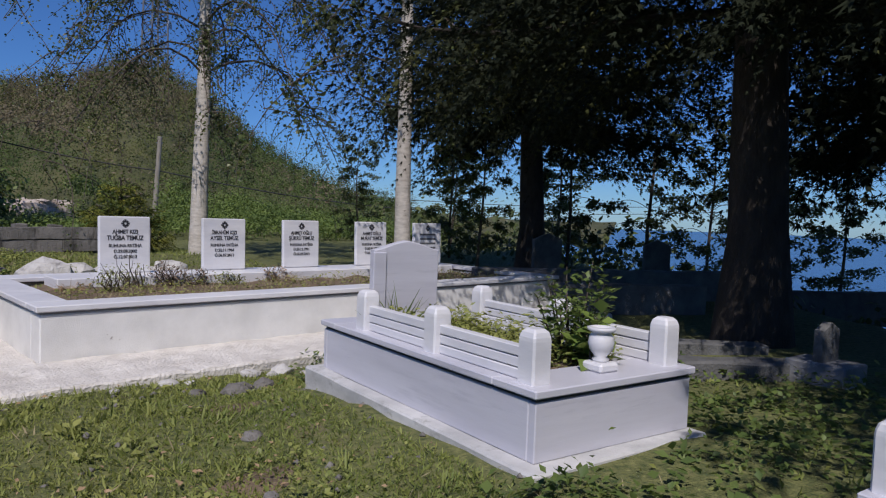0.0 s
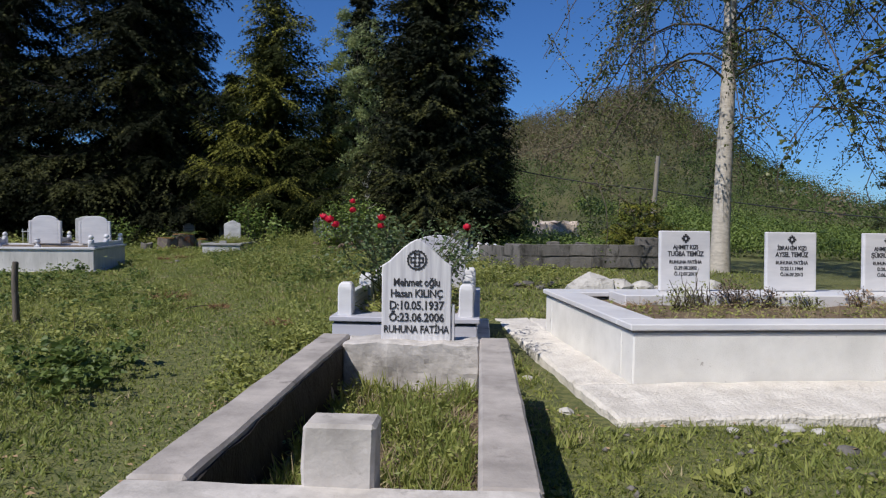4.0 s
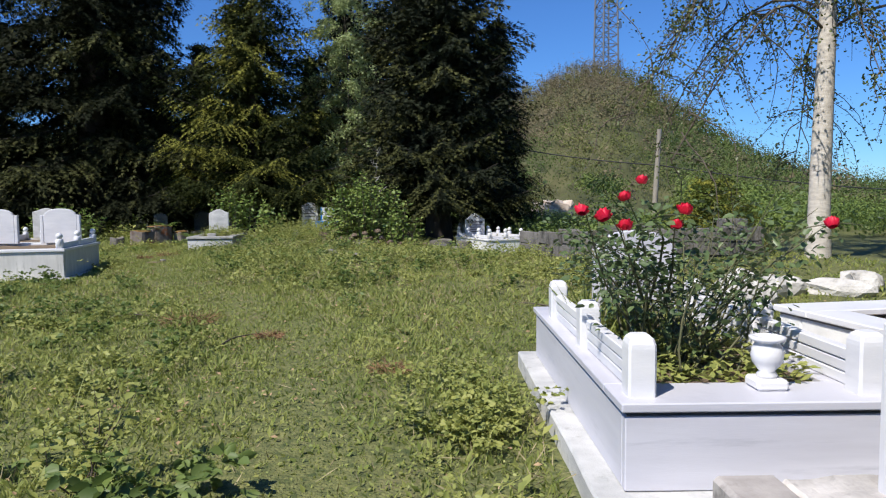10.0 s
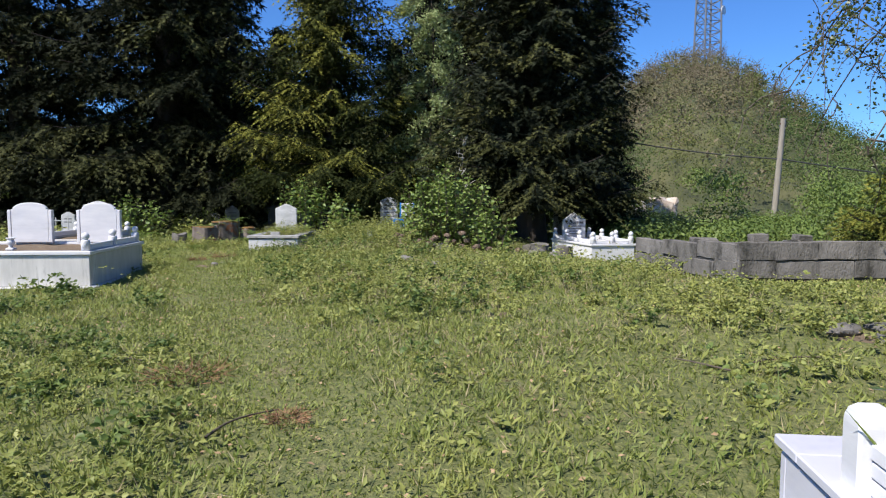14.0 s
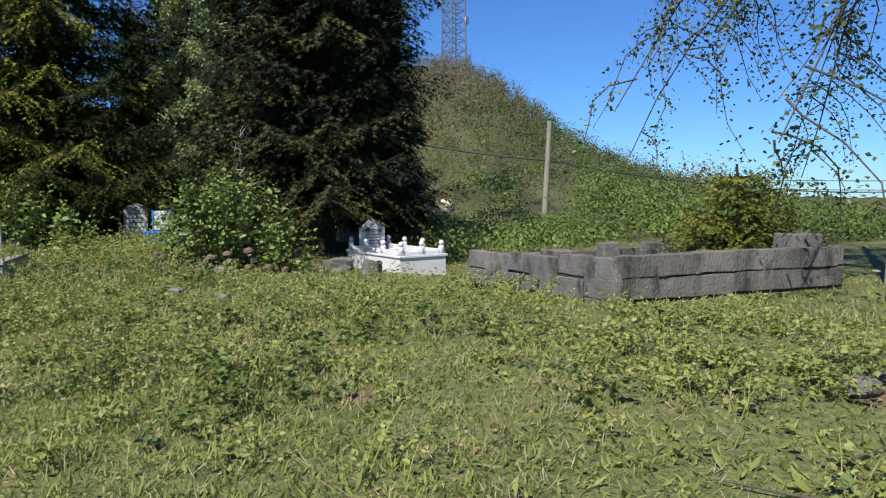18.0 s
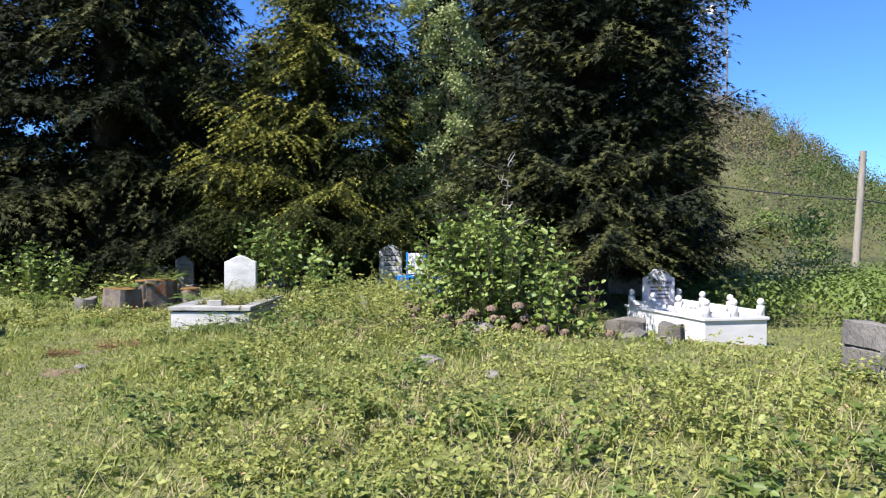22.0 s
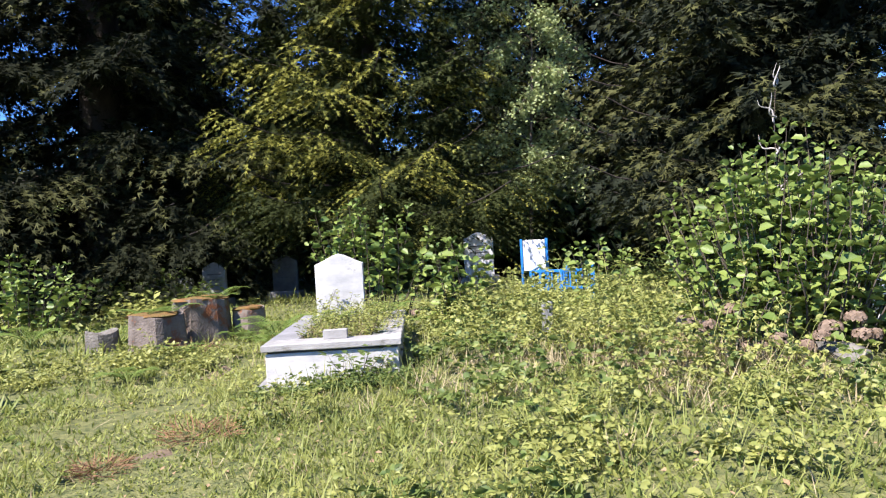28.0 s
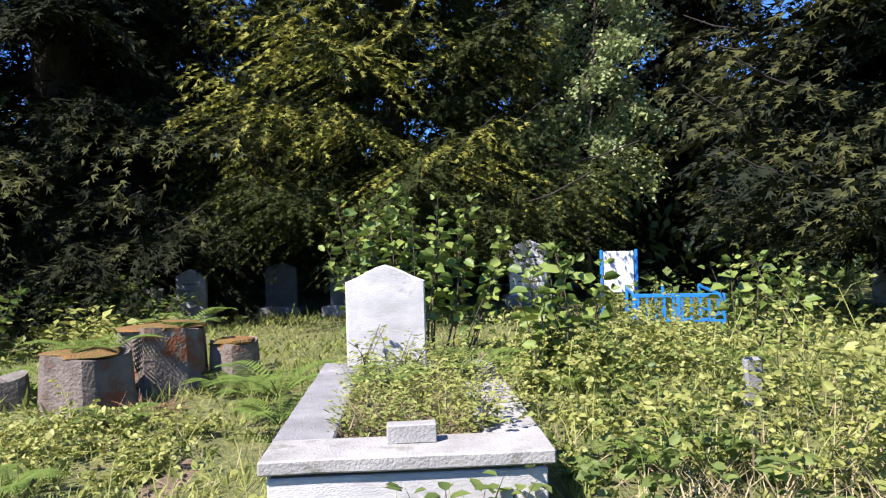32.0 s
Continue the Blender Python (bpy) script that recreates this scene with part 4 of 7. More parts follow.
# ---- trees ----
def conifer_meshes(seed, h, r, base, whorls, per, mat, young="needle_lit_tip", droop=0.35, step=0.16, blade=0.11, slim=0.3, gap=0.07, hang=0.35, taper=0.6, share=0.35, upturn=0.2, core=30):
    """Trunk, limbs and flat needle boughs of a spruce, set in whorls; chosen boughs get lighter outer needles, for
    sunlight and young growth.
    """
    rng = np.random.default_rng(seed)
    zz = np.linspace(0, h, 12)
    tr = np.stack([0.12 * np.sin(zz * 0.4 + seed), 0.12 * np.cos(zz * 0.33 + seed), zz], 1)
    tr[0, :2] = tr[1, :2]
    rad = 0.022 * h * (1 - zz / h) ** 0.9 + 0.02
    rad[0] *= 1.35
    tv, tf = tube_arrays([(tr, rad)], 10)
    limbs, P0, DL, TL, AGE, FR, SC = [], [], [], [], [], [], []
    s = np.linspace(0, 1, 8)
    for w in range(whorls):
        zw = base + (h - base) * (w / whorls) ** 1.08
        for b in range(per):
            z0 = min(zw + rng.uniform(-0.35, 0.35) * (h - base) / whorls, h - 0.1)
            rel = np.clip((z0 - base) / (h - base), 0, 1)
            ln = r * (1 - rel) ** taper * rng.uniform(0.66, 1.12) + 0.22
            a = (b + 0.5 * (w % 2)) * 2 * np.pi / per + rng.uniform(-0.38, 0.38) + 1.3 * w
            dz = ln * (0.16 * s - droop * rng.uniform(0.6, 1.3) * s**1.5 + upturn * s**4)
            fwd, lat = np.array([np.cos(a), np.sin(a), 0.0]), np.array([-np.sin(a), np.cos(a), 0.0])
            out = fwd * (ln * s)[:, None]
            out[:, 2] = z0 + dz
            out[:, :2] += np.array([np.interp(z0, zz, tr[:, 0]), np.interp(z0, zz, tr[:, 1])])
            out += (0.06 * ln * np.sin(s * 3 + rng.uniform(0, 6)) * s)[:, None] * lat
            limbs.append((out, 0.009 * ln * (1.15 - s) + 0.005))
            g = 0.72 + 0.95 * rel
            n = max(8, int(2 * ln / (step * g)))
            t = np.clip(np.linspace(0.12, 1.0, n) + rng.normal(0, 0.012, n), 0.08, 1)
            p = np.stack([np.interp(t, s, out[:, k]) for k in range(3)], 1)
            sg = np.where(np.arange(n) % 2 == 0, -1.0, 1.0)
            q = (sg * rng.uniform(0.55, 1.0, n) * (1.08 - 0.7 * t**3))[:, None] * lat + rng.uniform(0.5, 0.9, n)[:, None] * fwd
            q[:, 2] += rng.uniform(-0.42, 0.02, n)
            P0.append(p)
            DL.append(unit(q))
            TL.append(ln * 0.40 * np.sin(np.pi * (0.16 + 0.78 * t)) * rng.uniform(0.55, 1.1, n) + 0.16)
            AGE.append(t)
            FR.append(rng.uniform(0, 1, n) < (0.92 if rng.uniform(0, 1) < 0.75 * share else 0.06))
            SC.append(np.full(n, g))
    P0, DL, TL, AGE, FR, SC = (np.concatenate(q) for q in (P0, DL, TL, AGE, FR, SC))
    m = np.maximum(3, (TL / (gap * SC)).astype(int))
    T, P, Dr, ag, sc = np.repeat(TL, m), np.repeat(P0, m, 0), np.repeat(DL, m, 0), np.repeat(AGE, m), np.repeat(SC, m)
    k = np.arange(m.sum()) - np.repeat(np.cumsum(m) - m, m)
    w = (k + 1.0) / np.repeat(m, m)
    pos = P + Dr * (w * T)[:, None]
    pos[:, 2] -= hang * T * w**2
    tang = Dr.copy()
    tang[:, 2] -= 2 * hang * w
    latv = unit(np.cross(tang, (0, 0, 1.0)))
    sg = np.where(k % 2 == 0, 1.0, -1.0)
    dd = unit(tang) * 0.8 + latv * (sg * rng.uniform(0.3, 0.95, len(w)) * (w < 0.98))[:, None]
    dd[:, 2] += rng.uniform(-0.3, 0.12, len(w))
    up = np.stack([rng.normal(0, 0.8, len(w)), rng.normal(0, 0.8, len(w)), np.ones(len(w))], 1)
    ls = blade * sc * (1.1 - 0.3 * w) * rng.uniform(0.7, 1.3, len(w))
    ws = blade * sc * slim * rng.uniform(0.7, 1.4, len(w))
    # the sunlit colour goes to the outer part of chosen boughs
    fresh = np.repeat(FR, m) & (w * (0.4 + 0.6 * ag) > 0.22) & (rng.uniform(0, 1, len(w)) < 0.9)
    # filler sprays below the inner part of each limb keep the crown dark
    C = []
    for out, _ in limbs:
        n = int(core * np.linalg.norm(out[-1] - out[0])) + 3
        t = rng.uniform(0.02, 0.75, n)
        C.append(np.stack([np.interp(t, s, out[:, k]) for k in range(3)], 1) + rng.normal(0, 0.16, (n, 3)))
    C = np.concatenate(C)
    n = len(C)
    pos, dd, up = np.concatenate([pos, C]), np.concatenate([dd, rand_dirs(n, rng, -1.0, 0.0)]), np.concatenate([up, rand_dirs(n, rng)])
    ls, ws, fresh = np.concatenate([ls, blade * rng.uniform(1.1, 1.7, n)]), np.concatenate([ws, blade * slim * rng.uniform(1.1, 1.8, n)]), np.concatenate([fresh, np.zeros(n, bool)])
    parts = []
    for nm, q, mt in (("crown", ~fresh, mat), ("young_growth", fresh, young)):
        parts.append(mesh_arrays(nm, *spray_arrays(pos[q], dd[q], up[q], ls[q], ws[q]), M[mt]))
    lv, lf = tube_arrays(limbs, 4)
    return (mesh_arrays("trunk", tv, tf, M["bark_dark"], True), mesh_arrays("branchwork", lv, lf, M["bark_dark"], True), *parts)


def plant_tree(name, meshes, x, y, rz, label, category="tree", group="", s=1.0, zoff=-0.15):
    t = empty(name, x, y, gz(x, y) + zoff, rz)
    t.scale = (s, s, s)
    tagged(t, label, category, group)
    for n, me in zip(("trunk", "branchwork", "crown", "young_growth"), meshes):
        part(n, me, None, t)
    return t


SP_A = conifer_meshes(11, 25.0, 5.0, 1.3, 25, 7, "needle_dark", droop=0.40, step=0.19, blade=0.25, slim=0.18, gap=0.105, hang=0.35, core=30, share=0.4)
SP_B = conifer_meshes(23, 17.0, 3.1, 1.5, 25, 8, "needle_shade", droop=0.26, step=0.16, blade=0.20, slim=0.2, gap=0.095, hang=0.2, taper=0.5, core=60, share=0.6)
SP_C = conifer_meshes(37, 11.4, 4.0, 1.6, 18, 6, "needle_warm", "needle_lit_gold", droop=0.22, step=0.12, blade=0.145, slim=0.18, gap=0.072, hang=0.28, share=0.75, upturn=0.16, core=60)
SP_D = conifer_meshes(41, 15.0, 4.8, 3.8, 17, 7, "needle_shade", droop=0.36, step=0.13, blade=0.125, slim=0.22, gap=0.075, hang=0.5, core=36, share=0.3)
SP_F = conifer_meshes(43, 15.0, 4.7, 4.1, 15, 7, "needle_shade", droop=0.36, step=0.26, blade=0.28, slim=0.2, gap=0.16, hang=0.5, core=24, share=0.2)
SP_E = conifer_meshes(61, 23.0, 4.2, 1.5, 23, 6, "needle_shade", droop=0.42, step=0.32, blade=0.46, slim=0.18, gap=0.21, hang=0.3, core=16, share=0.2)
SP_S = conifer_meshes(53, 2.05, 1.0, 0.12, 7, 10, "needle_young", "needle_lit_gold", droop=0.12, step=0.06, blade=0.07, slim=0.24, gap=0.032, hang=0.12, core=14, share=1.0, taper=0.8)
plant_tree("spruce", SP_B, -1.05, 28.4, 30, "large dark spruce with drooping boughs above a white grave")
plant_tree("spruce", SP_B, 1.1, 31.2, 160, "smaller dark spruce beside the large one", s=0.5)
plant_tree("spruce", SP_C, -8.3, 31.6, 80, "spruce with sunlit yellow-green boughs")
plant_tree("spruce", SP_E, -5.6, 38.0, 200, "dark spruce behind the sunlit one", s=0.58)
plant_tree("spruce", SP_A, -14.8, 31.9, 10, "massive dark spruce with hanging boughs", group="dark spruces")
plant_tree("spruce", SP_A, -20.2, 31.5, 150, "massive dark spruce with hanging boughs", group="dark spruces", s=0.93)
plant_tree("spruce", SP_E, -11.0, 39.0, 70, "dark spruce standing behind the others", group="dark spruces", s=0.5)
plant_tree("spruce", SP_B, -12.5, 38.0, 40, "young dark spruce in the gap behind the others", group="dark spruces", s=0.54)
plant_tree("spruce", SP_B, -7.2, 38.5, 290, "young dark spruce in the gap behind the others", group="dark spruces", s=0.5)
plant_tree("spruce", SP_B, -4.0, 37.0, 110, "young dark spruce in the gap behind the others", group="dark spruces", s=0.62)
plant_tree("spruce", SP_E, -17.4, 41.5, 250, "dark spruce standing behind the others", group="dark spruces", s=0.95)
plant_tree("spruce", SP_E, -1.9, 36.5, 310, "dark spruce standing behind the others", group="dark spruces", s=0.68)
plant_tree("spruce", SP_E, -39.0, 36.0, 95, "dark spruce at the edge of the graveyard", group="dark spruces", s=0.85)
plant_tree("spruce", SP_D, 8.9, 5.0, 0, "broad dark conifer with a thick bare trunk", group="shade conifers")
plant_tree("spruce", SP_F, 12.4, 12.6, 120, "broad dark conifer with a thick bare trunk", group="shade conifers", s=0.9)
plant_tree("spruce", SP_F, 9.4, -1.4, 220, "broad dark conifer with a thick bare trunk", group="shade conifers", s=1.05)
# never in view; added so that its shadow darkens the right foreground
plant_tree("spruce", SP_E, 4.12, -3.15, 140, "unseen dark spruce added to shade the corner of the graveyard", s=0.8)
plant_tree("spruce", SP_F, 15.6, 5.0, 40, "broad dark conifer with a thick bare trunk", group="shade conifers", s=0.95)
plant_tree("spruce_sapling", SP_S, 4.8, 19.4, 0, "young yellow-green spruce inside the block enclosure", "sapling", s=0.92, zoff=-0.05)


def broadleaf_meshes(seed, h, trunk_r, crown_lo, crown_r, limbs_n, leaves, leaf_len, mat, bark="bark_pale", droop=0.5, lean=0.0, sub=5, wave=0.10):
    rng = np.random.default_rng(seed)
    zz = np.linspace(0, h, 14)
    tr = np.stack([lean * zz + wave * np.sin(zz * 0.5 + seed), wave * np.sin(zz * 0.7 + 1), zz], 1)
    tr[:, :2] -= tr[0, :2]
    rad = trunk_r * (1 - 0.8 * zz / h)
    rad[0] *= 1.15
    tv, tf = tube_arrays([(tr, rad)], 14)
    limbs, C = [], []
    for b in range(limbs_n):
        z0 = crown_lo + (h - crown_lo) * (b + rng.uniform(0, 1)) / limbs_n
        p0 = np.array([np.interp(z0, zz, tr[:, k]) for k in range(3)])
        a = b * 2.4 + rng.uniform(-0.4, 0.4)
        ln = crown_r * rng.uniform(0.6, 1.1)
        s = np.linspace(0, 1, 8)
        out = p0 + np.stack([np.cos(a) * ln * s, np.sin(a) * ln * s, ln * (0.75 * s - (0.6 + droop) * s**2)], 1)
        out += 0.07 * ln * np.stack([np.sin(5 * s + b), np.cos(4 * s + b), 0.4 * np.sin(6 * s)], 1) * s[:, None]
        limbs.append((out, 0.11 * trunk_r * (1.1 - s) + 0.006))
        for k in range(sub):
            t0 = rng.uniform(0.3, 1.0)
            q0 = np.array([np.interp(t0, s, out[:, j]) for j in range(3)])
            d = rand_dirs(1, rng, -0.7, 0.3)[0]
            l2 = ln * rng.uniform(0.14, 0.40)
            s2 = np.linspace(0, 1, 6)
            tw = q0 + l2 * s2[:, None] * d + np.stack([0.10 * l2 * np.sin(7 * s2 + k), 0.10 * l2 * np.sin(6 * s2 + b), -droop * l2 * s2**2], 1)
            limbs.append((tw, 0.010 * (1.15 - s2) + 0.003))
            n = leaves // (limbs_n * sub)
            t = rng.uniform(0.15, 1, n)
            C.append(np.stack([np.interp(t, s2, tw[:, j]) for j in range(3)], 1) + rng.normal(0, 0.10, (n, 3)))
    lv, lf = tube_arrays(limbs, 5)
    C = np.concatenate(C)
    cv, cf = leaf_arrays(C, rand_dirs(len(C), rng, -0.9, 0.3), rand_dirs(len(C), rng, 0.1, 1), rng.uniform(0.6, 1.2, len(C)) * leaf_len, rng.uniform(0.5, 0.8, len(C)) * leaf_len)
    return (mesh_arrays("trunk", tv, tf, M[bark], True), mesh_arrays("branchwork", lv, lf, M["twig"], True), mesh_arrays("crown", cv, cf, M[mat]))


PT_D = broadleaf_meshes(19, 8.5, 0.035, 1.6, 1.35, 36, 20000, 0.085, "leaf_silver", bark="twig", droop=0.35)
PT_A = broadleaf_meshes(5, 13.0, 0.215, 4.0, 4.3, 40, 34000, 0.078, "leaf_sparse", droop=0.8, sub=16, wave=0.03)
PT_B = broadleaf_meshes(8, 12.0, 0.18, 3.4, 3.6, 20, 5000, 0.13, "leaf_sparse", droop=0.6, sub=6)
PT_C = broadleaf_meshes(9, 8.5, 0.09, 1.0, 2.0, 26, 6000, 0.16, "leaf_sparse", bark="twig", droop=0.1)
plant_tree("pale_barked_tree", PT_A, 6.2, 17.6, 60, "tall pale-barked tree with sparse drooping leaves")
plant_tree("pale_barked_tree", PT_B, 8.9, 12.6, 0, "slim pale-barked tree with sparse leaves")
plant_tree("broadleaf_tree", PT_C, -29.0, 33.5, 0, "thin leafy tree at the graveyard edge")
plant_tree("broadleaf_tree", PT_D, -4.9, 32.2, 90, "silvery leafy tree among the spruces", s=1.18)
for x, y, s, a in ((17.0, 11.0, 0.55, 0), (19.5, 9.0, 0.6, 90), (15.6, 4.6, 0.6, 200), (17.5, 3.0, 0.7, 300), (21.0, 12.0, 0.6, 40), (13.6, 17.5, 0.5, 10), (15.8, 20.5, 0.55, 70), (18.5, 18.0, 0.6, 130), (12.6, 21.5, 0.45, 250), (14.0, 7.6, 0.45, 310), (15.0, 14.0, 0.62, 160), (16.6, 12.6, 0.66, 20), (12.4, 14.6, 0.5, 100)):
    plant_tree("broadleaf_tree", PT_C, x, y, a, "thin leafy tree against the sea", group="seaward trees", s=s)


# ---- low planting ----
FOOT = [(-0.35, 0.99, 3.4, 6.37, 0), (-0.6, 0.95, 6.8, 10.1, 0), (3.4, 4.95, 2.6, 5.25, 0)]


def in_rect(x, y, ox, oy, rz, x0, x1, y0, y1):
    c, s = math.cos(radians(rz)), math.sin(radians(rz))
    lx, ly = (x - ox) * c + (y - oy) * s, -(x - ox) * s + (y - oy) * c
    return (lx > x0) & (lx < x1) & (ly > y0) & (ly < y1)


def blocked(x, y):
    b = np.zeros(np.shape(x), bool)
    for x0, x1, y0, y1, _ in FOOT:
        b |= (x > x0) & (x < x1) & (y > y0) & (y < y1)
    b |= in_rect(x, y, 1.97, 7.03, 9, -0.60, 7.2, -0.98, 3.6)
    b |= in_rect(x, y, -7.80, 16.50, 12, -2.95, 0.1, -0.12, 2.42)
    b |= in_rect(x, y, -9.75, 19.55, 10, -1.35, 0.08, -0.1, 2.3)
    b |= in_rect(x, y, -7.65, 22.05, 7, -0.1, 1.3, -0.12, 2.3)
    b |= in_rect(x, y, 0.26, 24.02, 20, -0.1, 1.25, -0.1, 2.6)
    b |= in_rect(x, y, 1.65, 17.13, 6, -0.02, 3.5, -0.02, 0.22)
    return b


# a worn, nearly bare trail runs between the stones
TRAIL = np.array([(1.2, 0.5), (0.4, 2.0), (-0.8, 3.4), (-1.3, 5.5), (-2.0, 8.5), (-2.6, 11.0), (-4.0, 13.4), (-5.6, 16.0), (-7.0, 18.6), (-8.4, 21.5)])


def trail_dist(x, y):
    best = np.full(np.shape(x), 9e9)
    for (ax, ay), (bx, by) in zip(TRAIL, TRAIL[1:]):
        u = np.clip(((x - ax) * (bx - ax) + (y - ay) * (by - ay)) / ((bx - ax) ** 2 + (by - ay) ** 2), 0, 1)
        best = np.minimum(best, np.hypot(x - ax - u * (bx - ax), y - ay - u * (by - ay)))
    return best


def patchy(x, y, k, seed):
    rng = np.random.default_rng(seed)
    f = np.zeros(np.shape(x))
    for j in range(7):
        a, w, ph = rng.uniform(0, 6.28), k * rng.uniform(0.5, 1.8), rng.uniform(0, 6.28)
        f += np.sin(w * (x * math.cos(a) + y * math.sin(a)) + ph)
    return f / 7


def scatter(n, x0, x1, y0, y1, rng):
    x, y = rng.uniform(x0, x1, n), rng.uniform(y0, y1, n)
    k = ~blocked(x, y)
    return x[k], y[k]


def grass(name, n, area, seed, lo, hi, mat, label, width=0.008, clump=0.0, keep=None):
    rng = np.random.default_rng(seed)
    x, y = scatter(n, *area, rng)
    if keep is not None:
        k = rng.uniform(0, 1, len(x)) < keep(x, y)
        x, y = x[k], y[k]
    td = trail_dist(x, y)
    worn = (x > 0.95) & (y < 7)
    keepers = ~worn | (rng.uniform(0, 1, len(x)) < 0.75 + 0.5 * patchy(x, y, 2.2, 77))
    x, y, td, worn = x[keepers], y[keepers], td[keepers], worn[keepers]
    hgt = np.where(worn, 0.6, 1.0) * rng.uniform(lo, hi, len(x)) * np.clip(0.55 + 0.7 * td, 0.6, 1.15) * (1 + 0.5 * patchy(x, y, 2.0, seed + 1))
    z = ground_z(x, y)
    c = np.stack([x, y, z - 0.005], 1)
    d = np.stack([rng.normal(0, 0.85, len(x)), rng.normal(0, 0.85, len(x)), np.ones(len(x))], 1)
    v, f = leaf_arrays(c, d, rand_dirs(len(x), rng, 0.0, 0.9), np.maximum(hgt, 0.02), width * rng.uniform(0.7, 1.5, len(x)), 0.3)
    return tagged(part(name, mesh_arrays(name, v, f, M[mat]), None), label, "grass", kind="stuff")


grass("grass", 230000, (-8.5, 3.6, 1.0, 21.5), 101, 0.03, 0.08, "grass", "short uneven green grass over the graveyard", 0.0105, keep=lambda x, y: np.clip(1.15 - trail_dist(x, y) / 4.5, 0.12, 0.9))
grass("grass", 52000, (-13, 7, 0.5, 31), 102, 0.04, 0.10, "grass", "longer green grass over the graveyard", 0.022)
grass("grass", 42000, (0.95, 3.7, 1.2, 6.4), 104, 0.03, 0.075, "grass", "short grass between the graves", 0.0075)
grass("dry_grass", 30000, (-9, 4, 1.2, 24), 103, 0.04, 0.13, "straw", "scattered dry straw-coloured grass", 0.006, keep=lambda x, y: 0.2 + 0.7 * (patchy(x, y, 1.3, 5) > 0.1))


def spots(n, x0, x1, y0, y1, thr, k, s, clear):
    def fn(rng):
        x, y = rng.uniform(x0, x1, n), rng.uniform(y0, y1, n)
        q = (patchy(x, y, k, s) > thr) & (trail_dist(x, y) > clear) & ~blocked(x, y)
        return x[q], y[q]
    return fn


def around(n, cx, cy, sx, sy):
    def fn(rng):
        x, y = rng.normal(cx, sx, n), rng.normal(cy, sy, n)
        q = ~blocked(x, y) & (trail_dist(x, y) > 0.5) & ((patchy(x, y, 2.4, n) > -0.05) | (n < 30))
        return x[q], y[q]
    return fn


def tufts(name, where, seed, lo, hi, width, mat, label, per=14, spread=0.04):
    """Arching grass tufts."""
    rng = np.random.default_rng(seed)
    x, y = where(rng)
    px, py = np.repeat(x, per) + rng.normal(0, spread, len(x) * per), np.repeat(y, per) + rng.normal(0, spread, len(x) * per)
    a = rng.uniform(0, 6.28, len(px))
    ln = np.repeat(rng.uniform(lo, hi, len(x)), per) * rng.uniform(0.5, 1.15, len(px))
    lean = rng.uniform(0.3, 1.6, len(px))
    c = np.stack([px, py, ground_z(px, py) - 0.005], 1)
    d = np.stack([np.cos(a) * lean, np.sin(a) * lean, np.ones(len(px))], 1)
    v, f = leaf_arrays(c, d, np.stack([np.cos(a), np.sin(a), 0.3 + 0 * a], 1), ln, width * rng.uniform(0.7, 1.4, len(px)), 0.25)
    return tagged(part(name, mesh_arrays(name, v, f, M[mat]), None), label, "grass", kind="stuff")


def domes(name, where, seed, rlo, rhi, squash, leaf, per, mat, label, category="weeds"):
    """Low leafy plants: each a loose dome of folded leaves with gaps and stray shoots."""
    rng = np.random.default_rng(seed)
    x, y = where(rng)
    n = len(x)
    r = rng.uniform(rlo, rhi, n)
    o = rand_dirs(n * per, rng, 0.0, 1.0)
    sh = rng.uniform(0.35, 1.0, n * per) ** 0.6
    stray = rng.uniform(0, 1, n * per) < 0.08
    q = np.repeat(r, per)[:, None] * o * (sh * np.where(stray, 1.45, 1.0))[:, None]
    q[:, 2] *= squash * np.repeat(rng.uniform(0.5, 1.4, n), per)
    px, py = np.repeat(x, per) + q[:, 0], np.repeat(y, per) + q[:, 1]
    c = np.stack([px, py, ground_z(px, py) + q[:, 2] + 0.01], 1)
    d = o * np.array([1, 1, 0.2]) + rng.normal(0, 0.5, (n * per, 3)) * np.array([1, 1, 0.6])
    up = 0.5 * o + np.stack([rng.normal(0, 0.35, n * per), rng.normal(0, 0.35, n * per), np.ones(n * per)], 1)
    ls = leaf * np.repeat(rng.uniform(0.6, 1.35, n), per) * rng.uniform(0.6, 1.25, n * per)
    v, f = leaf_arrays(c, d, up, ls, ls * rng.uniform(0.5, 0.8, n * per), 0.14)
    return tagged(part(name, mesh_arrays(name, v, f, M[mat]), None), label, category, kind="stuff")


